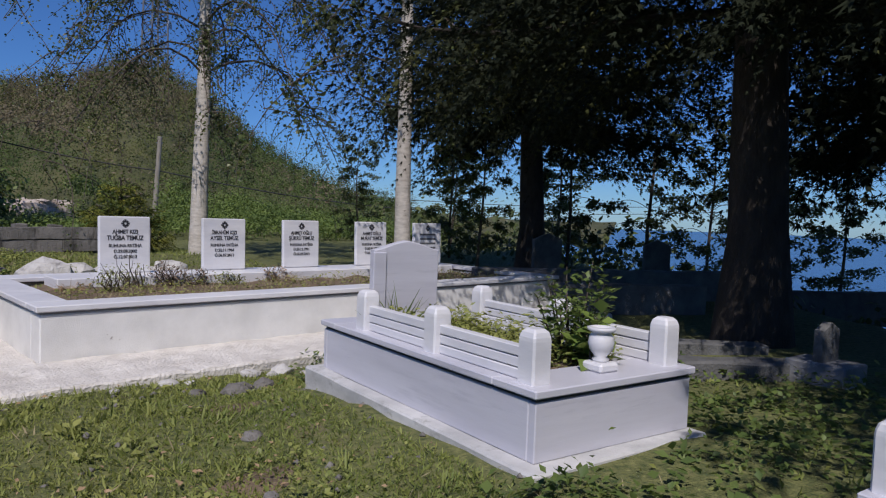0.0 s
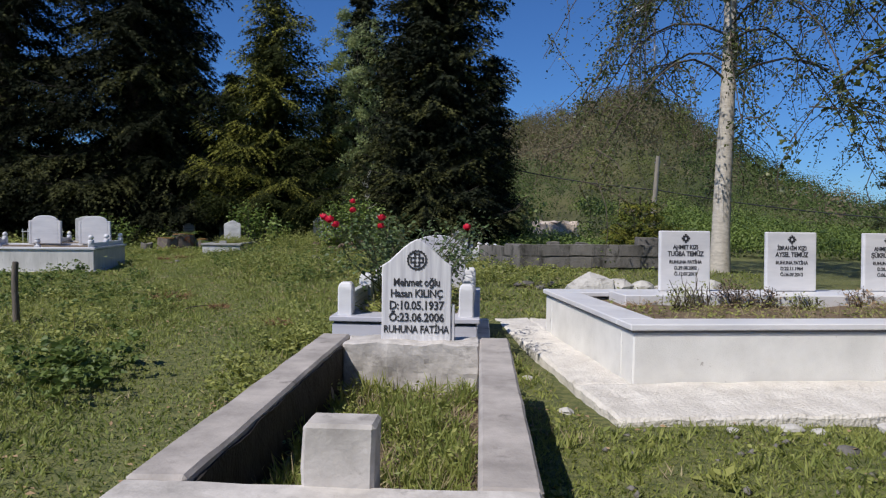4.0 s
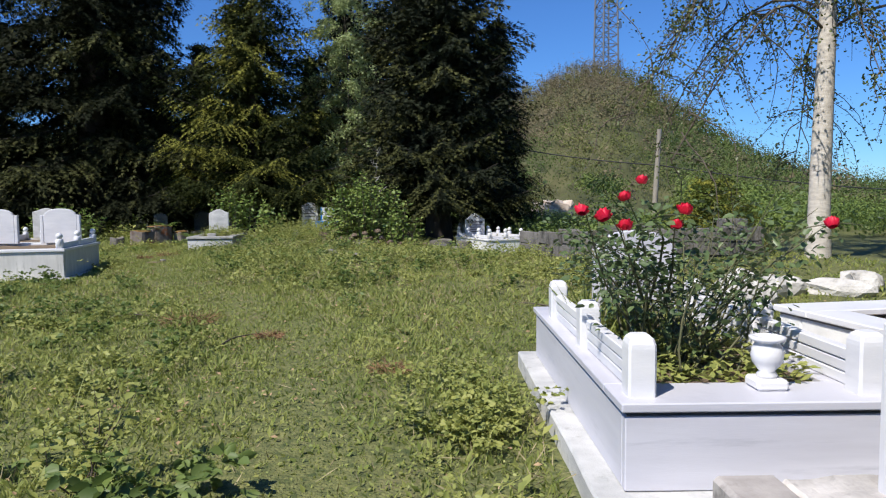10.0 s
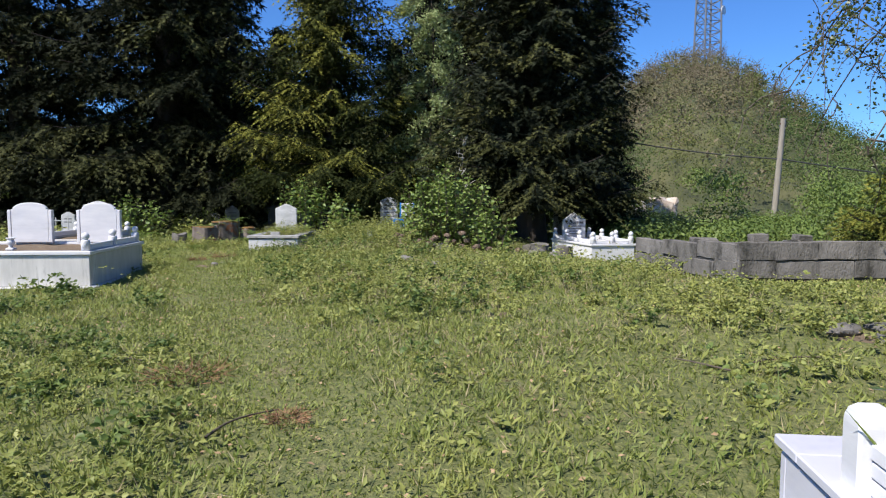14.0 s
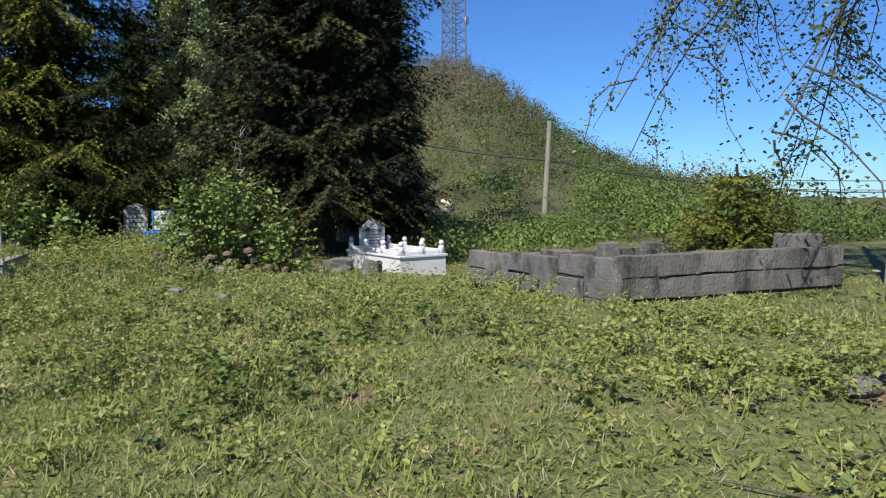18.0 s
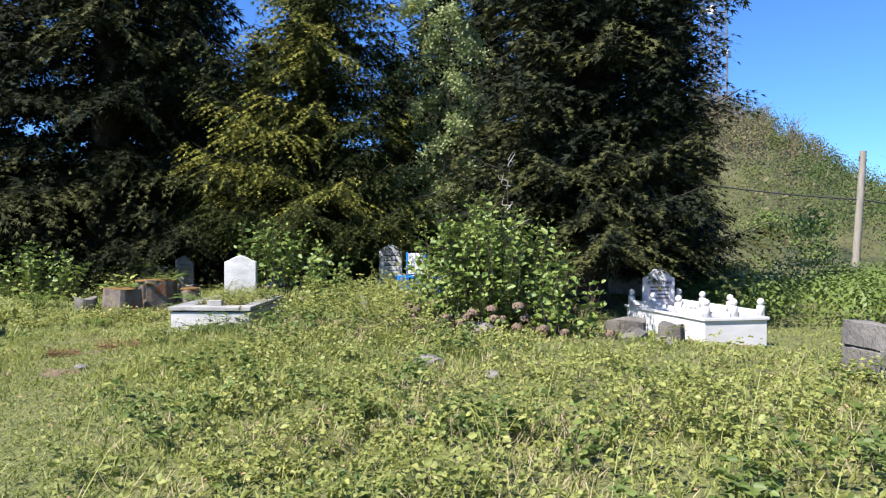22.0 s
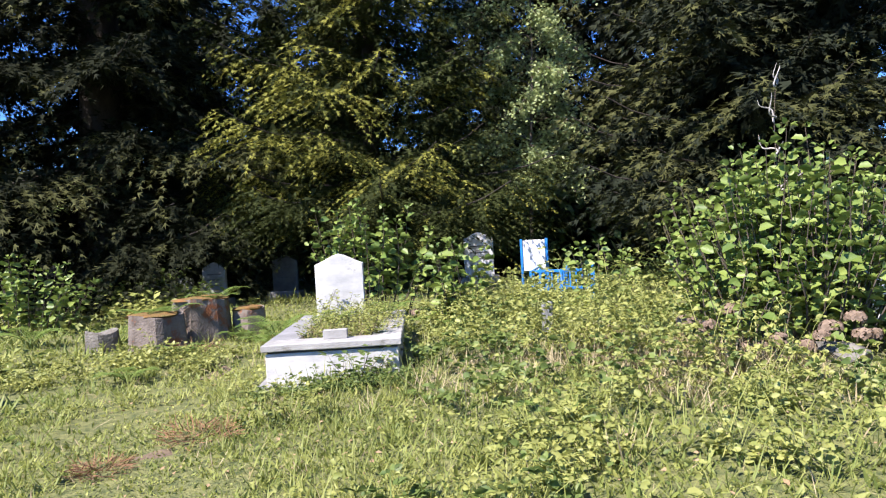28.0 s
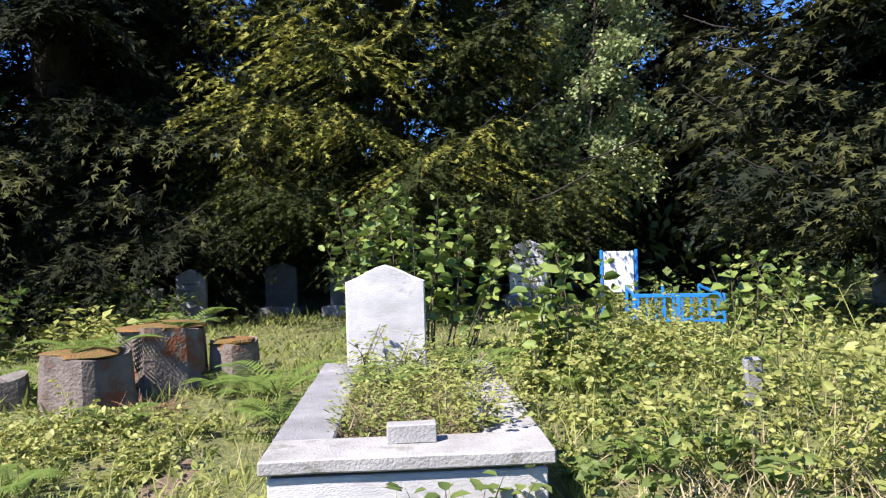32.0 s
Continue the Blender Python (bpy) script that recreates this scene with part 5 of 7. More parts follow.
def canes(name, where, seed, lo, hi, leaf, mat, label, arms=6, nodes=5, rise=1.0, category="weeds"):
    """Arching bramble canes that carry leaves in threes."""
    rng = np.random.default_rng(seed)
    x, y = where(rng)
    n = len(x) * arms
    px, py = np.repeat(x, arms) + rng.normal(0, 0.05, n), np.repeat(y, arms) + rng.normal(0, 0.05, n)
    a, ln = rng.uniform(0, 2 * np.pi, n), np.repeat(rng.uniform(lo, hi, len(x)), arms) * rng.uniform(0.55, 1.2, n)
    out, up = rng.uniform(0.35, 0.95, n), rise * rng.uniform(0.8, 1.35, n)
    fwd = np.stack([np.cos(a), np.sin(a), 0 * a], 1)
    lat = np.stack([-np.sin(a), np.cos(a), 0 * a], 1)
    root = np.stack([px, py, ground_z(px, py) - 0.01], 1)

    def at(u):
        p = root + fwd * (ln * out * u)[:, None]
        p[:, 2] += ln * up * (u - 0.55 * u * u)
        return p

    V, Fc, base = [], [], 0
    for k in range(3):
        p, q = at(np.full(n, k / 3)), at(np.full(n, (k + 1) / 3))
        V.append(np.stack([p - 0.003 * lat, p + 0.003 * lat, q + 0.002 * lat, q - 0.002 * lat], 1).reshape(-1, 3))
        Fc.append(np.arange(4 * n).reshape(-1, 4) + base)
        base += 4 * n
    for k in range(nodes):
        c = at(np.clip((k + 1.2 + rng.uniform(-0.4, 0.4, n)) / (nodes + 0.3), 0.12, 1))
        sg = np.where(rng.uniform(0, 1, n) < 0.5, -1.0, 1.0)[:, None]
        axis = unit(sg * lat * 0.9 + fwd * 0.6 + rng.normal(0, 0.3, (n, 3)))
        c = c + axis * leaf * 0.5
        size = leaf * np.repeat(rng.uniform(0.7, 1.25, len(x)), arms) * rng.uniform(0.7, 1.2, n) * (1.15 - 0.3 * k / nodes)
        side = unit(np.cross(axis, (0, 0, 1.0)))
        for turn, f in ((0.0, 1.0), (1.3, 0.82), (-1.3, 0.82)):
            d = axis + turn * side + rng.normal(0, 0.3, (n, 3)) + np.array([0, 0, 0.1])
            tilt = np.stack([rng.normal(0, 0.9, n), rng.normal(0, 0.9, n), np.ones(n)], 1)
            v, fq = broad_leaf_arrays(c, d, tilt, size * f, size * f * 0.72, 0.12)
            V.append(v)
            Fc.append(fq + base)
            base += len(v)
    return tagged(part(name, mesh_arrays(name, np.concatenate(V), np.concatenate(Fc), M[mat]), None), label, category, kind="stuff")


tufts("grass_tuft", spots(4000, -9.5, 3.6, 1.5, 23.5, -0.1, 1.4, 21, 0.35), 211, 0.05, 0.14, 0.011, "grass", "arching tufts of longer grass")
tufts("grass_tuft", spots(1300, -13, -2.0, 19.0, 27.5, -0.4, 1.4, 31, 0.6), 213, 0.05, 0.13, 0.013, "grass", "long grass tufts round the lone grave", 16)
tufts("dry_tuft", around(420, -3.0, 17.2, 1.6, 1.4), 221, 0.10, 0.26, 0.007, "straw", "dry stalks among the meadow brambles", 8)
tufts("dry_tuft", around(520, -4.25, 22.0, 0.4, 0.45), 214, 0.12, 0.3, 0.008, "straw", "dry straw in the bramble thicket", 12)
tufts("dry_tuft", spots(1000, -9.5, 3.6, 2.5, 23.5, 0.1, 1.2, 25, 0.2), 212, 0.06, 0.16, 0.008, "straw", "straw-coloured dry grass tufts", 8)
domes("clover", spots(3600, -9, 3.6, 1.5, 22, -0.6, 2.0, 9, 0.0), 202, 0.05, 0.12, 0.35, 0.022, 7, "leaf_weed", "fine clover and herbs in the turf")
domes("bramble", spots(900, -9.5, 3.4, 2.0, 22, 0.08, 1.3, 3, 0.5), 201, 0.08, 0.22, 0.85, 0.028, 58, "leaf_weed", "low yellow-green brambles spreading through the grass")
domes("nettle", spots(260, -9, 3.0, 2.5, 22, 0.2, 1.6, 17, 0.6), 203, 0.10, 0.22, 1.0, 0.034, 50, "leaf_weed_dark", "dark green nettles in scattered clumps")
canes("bramble", around(120, -4.95, 22.6, 0.6, 0.8), 204, 0.55, 1.05, 0.046, "leaf_weed", "bramble thicket on the hummock beside the lone grave", 6, 6, 1.15)
canes("bramble", around(75, -4.35, 23.0, 0.32, 0.5), 232, 0.75, 1.35, 0.044, "leaf_weed", "tall bramble mound between the lone grave and the hydrangea", 6, 7, 1.25)
canes("bramble", around(170, -3.0, 17.0, 1.7, 1.6), 205, 0.30, 0.80, 0.042, "leaf_weed", "bramble thicket in the middle of the meadow", 6, 5)
canes("nettle", around(75, -3.2, 16.4, 1.5, 1.2), 215, 0.30, 0.60, 0.058, "leaf_weed_dark", "dark nettles among the meadow brambles", 5, 5, 1.3)
canes("bramble", around(125, -4.6, 6.4, 1.3, 1.5), 206, 0.25, 0.62, 0.040, "leaf_weed", "tall bramble and weeds near the stakes", 6, 5)
canes("bramble", around(80, 1.2, 14.6, 1.0, 0.9), 219, 0.22, 0.55, 0.045, "leaf_weed", "bramble clumps before the block wall", 6, 5)
canes("nettle", around(70, -3.7, 4.9, 0.8, 0.8), 216, 0.22, 0.5, 0.055, "leaf_weed_dark", "dark leafy weeds beside the trail", 5, 5, 1.3)
canes("bramble", around(80, -0.95, 7.5, 0.17, 0.9), 207, 0.18, 0.46, 0.042, "leaf_weed", "weeds along the rose grave plinth", 6, 5, 1.2)
canes("bramble", spots(80, -13, -8.5, 22.6, 24.0, -0.3, 1.1, 3, 0.3), 208, 0.15, 0.38, 0.040, "leaf_weed", "bramble and weeds before the stumps", 6, 5)
domes("nettle", spots(40, -5.0, -1.6, 27.6, 30.5, -2, 1, 3, 0.0), 209, 0.2, 0.45, 1.3, 0.10, 40, "leaf_weed_dark", "dark undergrowth under the spruces", "undergrowth")
canes("bramble", spots(230, -9.5, -2.5, 17.5, 24, 0.05, 1.5, 51, 0.7), 222, 0.22, 0.60, 0.040, "leaf_weed", "yellow-green brambles round the lone grave", 6, 5)
canes("nettle", around(15, -2.25, 6.85, 0.28, 0.25), 223, 0.25, 0.52, 0.065, "leaf_weed_dark", "dark leafy weeds beside the trail", 6, 5, 1.3)
tufts("grass_tuft", spots(700, -9.5, -3.0, 18.5, 25.5, -0.2, 1.5, 61, 0.5), 227, 0.14, 0.34, 0.006, "grass", "thin long grass round the lone grave", 9, 0.05)
domes("bramble", spots(900, -34, -10.5, 12, 31, -0.2, 0.7, 53, 1.0), 224, 0.2, 0.55, 1.0, 0.13, 40, "leaf_weed", "rough brambles over the far side of the graveyard")
domes("nettle", spots(420, -40, -15, 14, 34, 0.0, 0.6, 57, 1.0), 225, 0.25, 0.6, 1.1, 0.15, 36, "leaf_weed_dark", "dark weeds over the far side of the graveyard")
tufts("grass_tuft", spots(1500, -34, -9.5, 10, 31, -0.6, 1.0, 59, 1.0), 226, 0.12, 0.3, 0.03, "grass", "rough grass over the far side of the graveyard", 10, 0.12)
canes("nettle", around(60, -5.5, 22.6, 0.9, 1.2), 228, 0.25, 0.6, 0.06, "leaf_weed_dark", "dark nettles among the brambles beside the lone grave", 5, 5, 1.3)
tufts("dry_tuft", around(240, -4.9, 22.0, 0.9, 0.9), 229, 0.14, 0.34, 0.007, "straw", "bleached straw standing in the brambles", 9)
canes("bramble", around(26, -3.8, 20.4, 0.9, 0.8), 230, 0.25, 0.55, 0.046, "leaf_weed", "low bramble mound before the hydrangea", 6, 5, 1.15)
canes("bramble", around(60, -0.6, 18.4, 1.1, 1.6), 231, 0.28, 0.68, 0.042, "leaf_weed", "bramble clumps before the white railed grave", 6, 5)
domes("weed", spots(260, 3.4, 7, 0.8, 7, -2, 1, 3, 0.0), 217, 0.10, 0.25, 0.9, 0.05, 30, "leaf_weed_dark", "leafy weeds in the shade beside the marble grave")
domes("weed", around(34, 3.9, 2.62, 0.5, 0.06), 218, 0.06, 0.14, 1.2, 0.06, 16, "leaf_weed_dark", "broad weeds against the marble plinth")


def shrub(name, x, y, rx, ry, h, n, leaf, mat, seed, label, stems=16, low=0.15, zg=None, spread=1.0):
    s = empty(name, x, y, gz(x, y) if zg is None else zg)
    tagged(s, label, "shrub")
    rng = np.random.default_rng(seed)
    paths, C, D = [], [], []
    for k in range(stems):
        a, q = rng.uniform(0, 6.28), math.sqrt(rng.uniform(0, 1))
        top = np.array([rx * q * math.cos(a), ry * q * math.sin(a), h * (1 - 0.45 * q**2) * rng.uniform(0.68, 1.15)])
        u = np.linspace(0, 1, 6)[:, None]
        p = u * top * np.array([1, 1, 1]) + (1 - u) * np.array([0.3 * top[0], 0.3 * top[1], -0.05]) * 1.0
        p[:, :2] += 0.05 * np.sin(u * 5 + k)
        paths.append((p, 0.008 * (1.3 - u[:, 0])))
        m = n // stems
        t = rng.uniform(low, 1, m) ** 0.7
        c = np.stack([np.interp(t, u[:, 0], p[:, j]) for j in range(3)], 1)
        o = rand_dirs(m, rng, -0.35, 0.6)
        C.append(c + o * (0.16 + 0.22 * rng.uniform(0, 1, (m, 1))) * min(rx, ry) * spread)
        D.append(o + rng.normal(0, 0.3, (m, 3)))
    C, D = np.concatenate(C), np.concatenate(D)
    up = D * 0.3 + np.stack([rng.normal(0, 0.3, len(C)), rng.normal(0, 0.3, len(C)), np.ones(len(C))], 1)
    v, f = leaf_arrays(C, D, up, leaf * rng.uniform(0.6, 1.25, len(C)), leaf * rng.uniform(0.5, 0.8, len(C)), 0.12)
    part("stemwork", mesh_arrays("stemwork", *tube_arrays(paths, 5), M["twig"], True), None, s)
    part("foliage", mesh_arrays("foliage", v, f, M[mat]), None, s)
    return s


def hydrangea(x, y, rx, ry, h, stems, leaf, seed, label, heads=0, zg=None, bare=0.25, mat="leaf_bush"):
    """Upright shoots with opposite broad leaves and a rosette at each tip."""
    s = empty("hydrangea_bush", x, y, gz(x, y) if zg is None else zg)
    tagged(s, label, "shrub")
    rng = np.random.default_rng(seed)
    paths, C, D, L = [], [], [], []
    for k in range(stems):
        a, q = rng.uniform(0, 6.28), math.sqrt(rng.uniform(0, 1))
        foot = np.array([0.55 * rx * q * math.cos(a), 0.55 * ry * q * math.sin(a), -0.05])
        top = np.array([rx * q * math.cos(a), ry * q * math.sin(a), h * (1 - 0.42 * q**2.5) * rng.uniform(0.72, 1.12)])
        u = np.linspace(0, 1, 7)
        p = foot + (top - foot) * u[:, None]
        p[:, :2] += (0.12 * np.sin(np.pi * u))[:, None] * np.array([math.cos(a + 1), math.sin(a + 1)]) * rng.uniform(-1, 1)
        paths.append((p, 0.008 * (1.3 - u)))
        nodes = int(top[2] * (1 - bare) / 0.085)
        for j in range(nodes + 1):
            t = bare + (1 - bare) * j / max(nodes, 1)
            c = np.array([np.interp(t, u, p[:, i]) for i in range(3)])
            b = 1.57 * j + k
            for e in (0, math.pi) if j < nodes else (0, 1.57, 3.14, 4.71):
                d = np.array([math.cos(b + e), math.sin(b + e), rng.uniform(-0.3, 0.4) if j < nodes else 0.7])
                C.append(c + 0.03 * d + rng.normal(0, 0.015, 3))
                D.append(d + rng.normal(0, 0.2, 3))
                L.append(leaf * rng.uniform(0.65, 1.2) * (0.6 if j == nodes else 1.0))
    C, D, L = np.array(C), np.array(D), np.array(L)
    up = np.stack([rng.normal(0, 1.0, len(C)), rng.normal(0, 1.0, len(C)), np.ones(len(C))], 1)
    part("stemwork", mesh_arrays("stemwork", *tube_arrays(paths, 5), M["twig"], True), None, s)
    part("foliage", mesh_arrays("foliage", *broad_leaf_arrays(C, D, up, L, L * 0.74, 0.24), M[mat]), None, s)
    for k in range(heads):
        a, q = rng.uniform(3.4, 6.1), rng.uniform(0.8, 1.1)
        c0 = np.array([rx * q * math.cos(a), ry * q * math.sin(a), rng.uniform(0.06, 0.36) * h * 0.6])
        o = rand_dirs(90, rng, -0.3, 1.0)
        fv, ff = leaf_arrays(c0 + np.array((0.07, 0.07, 0.045)) * rng.uniform(0.6, 1.1) * o, np.cross(o, rand_dirs(90, rng)), o, 0.04, 0.036, 0.1)
        part("dried_flower_head", mesh_arrays("dried_flower_head", fv, ff, M["dry_flower"]), None, s, "dried tan hydrangea flower head")
    return s


hydrangea(-3.08, 22.55, 1.2, 0.95, 1.62, 125, 0.105, 301, "large bright green hydrangea bush with dried flower heads", 24, bare=0.1)
hydrangea(-3.75, 21.95, 0.45, 0.4, 0.62, 18, 0.11, 311, "low leafy hydrangea shoots before the large bush", 6, bare=0.1)
hydrangea(-2.1, 21.9, 0.6, 0.45, 0.8, 24, 0.115, 312, "low leafy hydrangea shoots beside the large bush", 5, bare=0.1)
hydrangea(-7.45, 25.9, 0.95, 0.4, 1.72, 28, 0.125, 302, "leggy green hydrangea behind the lone grave", 2, bare=0.35)
hydrangea(-6.15, 25.0, 0.45, 0.35, 1.05, 14, 0.13, 307, "leafy green shrub beside the lone grave", 0, bare=0.15)
hydrangea(-4.35, 25.9, 0.5, 0.3, 0.95, 9, 0.13, 313, "leggy green shoots before the blue rail", 0, bare=0.3)
canes("bramble", around(80, -5.6, 25.2, 0.5, 0.8), 303, 0.35, 0.8, 0.052, "leaf_weed", "tall bramble mound beside the lone grave", 6, 6, 1.2)
domes("dock", spots(520, -9.5, 3.4, 3.0, 22, -0.1, 1.5, 41, 0.5), 305, 0.06, 0.12, 0.8, 0.065, 10, "leaf_weed", "broad-leaved docks scattered in the grass")
canes("bramble", spots(300, -6.5, 3.0, 10.5, 21, 0.12, 1.7, 43, 0.8), 306, 0.25, 0.62, 0.040, "leaf_weed", "upright bramble clumps standing out of the meadow", 6, 5, 1.2)
canes("nettle", spots(170, -9.0, 3.0, 9.0, 21, 0.15, 1.4, 47, 0.7), 308, 0.2, 0.45, 0.06, "leaf_weed_dark", "dark leafy weeds scattered through the meadow", 5, 4, 1.3)
canes("nettle", spots(130, -8.5, -3.0, 7.5, 15.5, -0.05, 1.2, 71, 0.8), 310, 0.18, 0.42, 0.055, "leaf_weed_dark", "dark leafy weeds beyond the trail", 5, 4, 1.2)
canes("bramble", spots(190, -9.0, -2.2, 4.0, 13, 0.08, 1.5, 49, 0.9), 309, 0.2, 0.5, 0.045, "leaf_weed", "leafy weeds over the open grass", 6, 5)
hydrangea(-13.3, 26.9, 1.3, 0.6, 1.15, 34, 0.13, 314, "leafy pale green shrub at the edge of the spruces", 0, bare=0.15)
shrub("laurel_bush", -12.4, 29.2, 1.3, 0.7, 0.8, 700, 0.13, "leaf_weed_dark", 304, "dark leafy shrub under the spruces", 12)

# a dead sapling stands bleached in the hydrangea
DS = tagged(empty("dead_sapling", -3.0, 23.5, gz(-3.0, 23.5)), "bleached leafless sapling standing in the hydrangea", "dead tree")
_rng = np.random.default_rng(470)
u = np.linspace(0, 1, 8)[:, None]
_top = np.array([0.25, 0.1, 2.35])
_stem = u * _top + np.stack([0.08 * np.sin(5 * u[:, 0]), 0.05 * np.sin(4 * u[:, 0] + 1), 0 * u[:, 0]], 1)
part("trunk", mesh_arrays("trunk", *tube_arrays([(_stem, 0.011 * (1.25 - u[:, 0]))], 6), M["twig"], True), None, DS)
for j in range(9):
    q = _stem[4 + j % 4]
    e = unit(np.array([_rng.normal(0, 0.7), _rng.normal(0, 0.5), 1.0])) * _rng.uniform(0.15, 0.42)
    part("dead_branch", mesh_arrays("dead_branch", *tube_arrays([(q + u * e + 0.04 * np.sin(6 * u + j), 0.010 * (1.2 - u[:, 0]))], 4), M["dead_twig"], True), None, DS)
tagged(part("stone_block", rough_box(-0.42, 0.42, -0.25, 0.25, -0.3, 1.42, 0.12, 0.05, 0.06, 3), M["pale_block"], at=pose(0.05, 31.3, 0.0, 0, 3, 12)), "pale weathered stone block in the gap under the spruces", "stone")

# ---- rose bush ----
RB = empty("rose_bush", 0.1, 8.1, 0.5)
tagged(RB, "tall red rose bush with open blooms growing in the marble grave", "rose bush")
_rng = np.random.default_rng(401)
ROSES = [(-0.54, 7.30, 1.32), (-0.47, 7.20, 1.30), (-0.32, 7.42, 1.38), (-0.40, 7.11, 1.26), (-0.06, 7.36, 1.32), (-0.08, 7.42, 1.25), (0.65, 7.44, 1.25)]
_tips = [np.array(r) - (0.1, 8.1, 0.5) for r in ROSES]
_more = [np.array((_rng.uniform(-0.6, 0.75), _rng.uniform(-0.75, 0.9), _rng.uniform(0.42, 0.92))) for _ in range(42)]
_more += [np.array((_rng.uniform(-0.5, 0.1), _rng.uniform(0.1, 0.95), _rng.uniform(0.35, 0.75))) for _ in range(10)]
_stems, _C, _D = [], [], []
for k, tip in enumerate(_tips + _more):
    root = np.array((_rng.normal(-0.05, 0.12), _rng.normal(-0.15, 0.25), -0.06))
    u = np.linspace(0, 1, 8)[:, None]
    p = root + (tip - root) * u * np.array([1, 1, 1]) + np.array([0.07, 0.05, 0.10]) * np.sin(np.pi * u) * _rng.normal(0.6, 1.0, 3) + 0.02 * np.sin(7 * u + k)
    _stems.append((p, (0.009 if k < 12 else 0.006) * (1.25 - u[:, 0])))
    m = 64 if k < 7 else 32
    t = _rng.uniform(0.3 if k < 7 else 0.45, 1.0 if k >= 7 else 0.93, m)
    c = np.stack([np.interp(t, u[:, 0], p[:, j]) for j in range(3)], 1)
    o = rand_dirs(m, _rng, -0.5, 0.6)
    _C.append(c + o * _rng.uniform(0.03, 0.16, (m, 1)))
    _D.append(o + _rng.normal(0, 0.3, (m, 3)))
_C, _D = np.concatenate(_C), np.concatenate(_D)
_up = np.stack([_rng.normal(0, 0.5, len(_C)), _rng.normal(0, 0.5, len(_C)), np.ones(len(_C))], 1)
part("stemwork", mesh_arrays("stemwork", *tube_arrays(_stems, 5), M["rose_stem"], True), None, RB)
part("foliage", mesh_arrays("foliage", *broad_leaf_arrays(_C, _D, _up, _rng.uniform(0.03, 0.058, len(_C)), _rng.uniform(0.022, 0.038, len(_C))), M["leaf_rose"]), None, RB)


def rose_mesh(seed, size=0.055):
    """Overlapping cupped petals wrapped round a ball, tight in the middle."""
    rng = np.random.default_rng(seed)
    bm = bmesh.new()
    for ring, (n, rad, lo, hi) in enumerate(((3, 0.62, 6, 80), (4, 0.78, 16, 98), (5, 0.92, 34, 116), (6, 1.06, 56, 132))):
        for k in range(n):
            a0 = 2 * math.pi * (k + 0.37 * ring) / n + rng.uniform(-0.15, 0.15)
            half = 1.35 * math.pi / n
            flare, tip = rng.uniform(0.2, 1.0) * (0.18 + 0.2 * ring), rng.uniform(-0.12, 0.12)
            g = []
            for i in range(4):
                u = i / 3
                th = radians(hi + (lo - hi) * u * (1 - 0.35 * flare))
                rr = rad * size * (1 + 0.75 * flare * u**2.5 + tip)
                wid = half * (0.5 + 0.55 * math.sin(math.pi * (0.15 + 0.6 * u)))
                row = []
                for v in (-1, -0.5, 0, 0.5, 1):
                    q = rr * (1 + u * (0.16 * math.sin(4.4 * v + 2 * k + ring) - 0.14 * v * v))
                    row.append(bm.verts.new((q * math.sin(th) * math.cos(a0 + wid * v), q * math.sin(th) * math.sin(a0 + wid * v), rr * math.cos(th) + size * (0.42 - 0.14 * ring) * u + size * u * (0.2 * math.sin(5 * v + 3 * k) - 0.22 * v * v))))
                g.append(row)
            for i in range(3):
                for j in range(4):
                    bm.faces.new((g[i][j], g[i][j + 1], g[i + 1][j + 1], g[i + 1][j]))
    return mesh_of(bm, "bloom", M["red_petal"], True)


for k, r in enumerate(ROSES):
    part("bloom", rose_mesh(410 + k, 0.0275 if k in (1, 4, 6) else 0.024), None, RB, "open red rose bloom", at=pose(r[0] - 0.1, r[1] - 8.1, r[2] - 0.5, -35 + 8 * k, 12 - 6 * k, 40 * k))
part("bud", rose_mesh(430, 0.02), None, RB, "small pink rosebud", at=pose(-0.39, -0.84, 0.95))


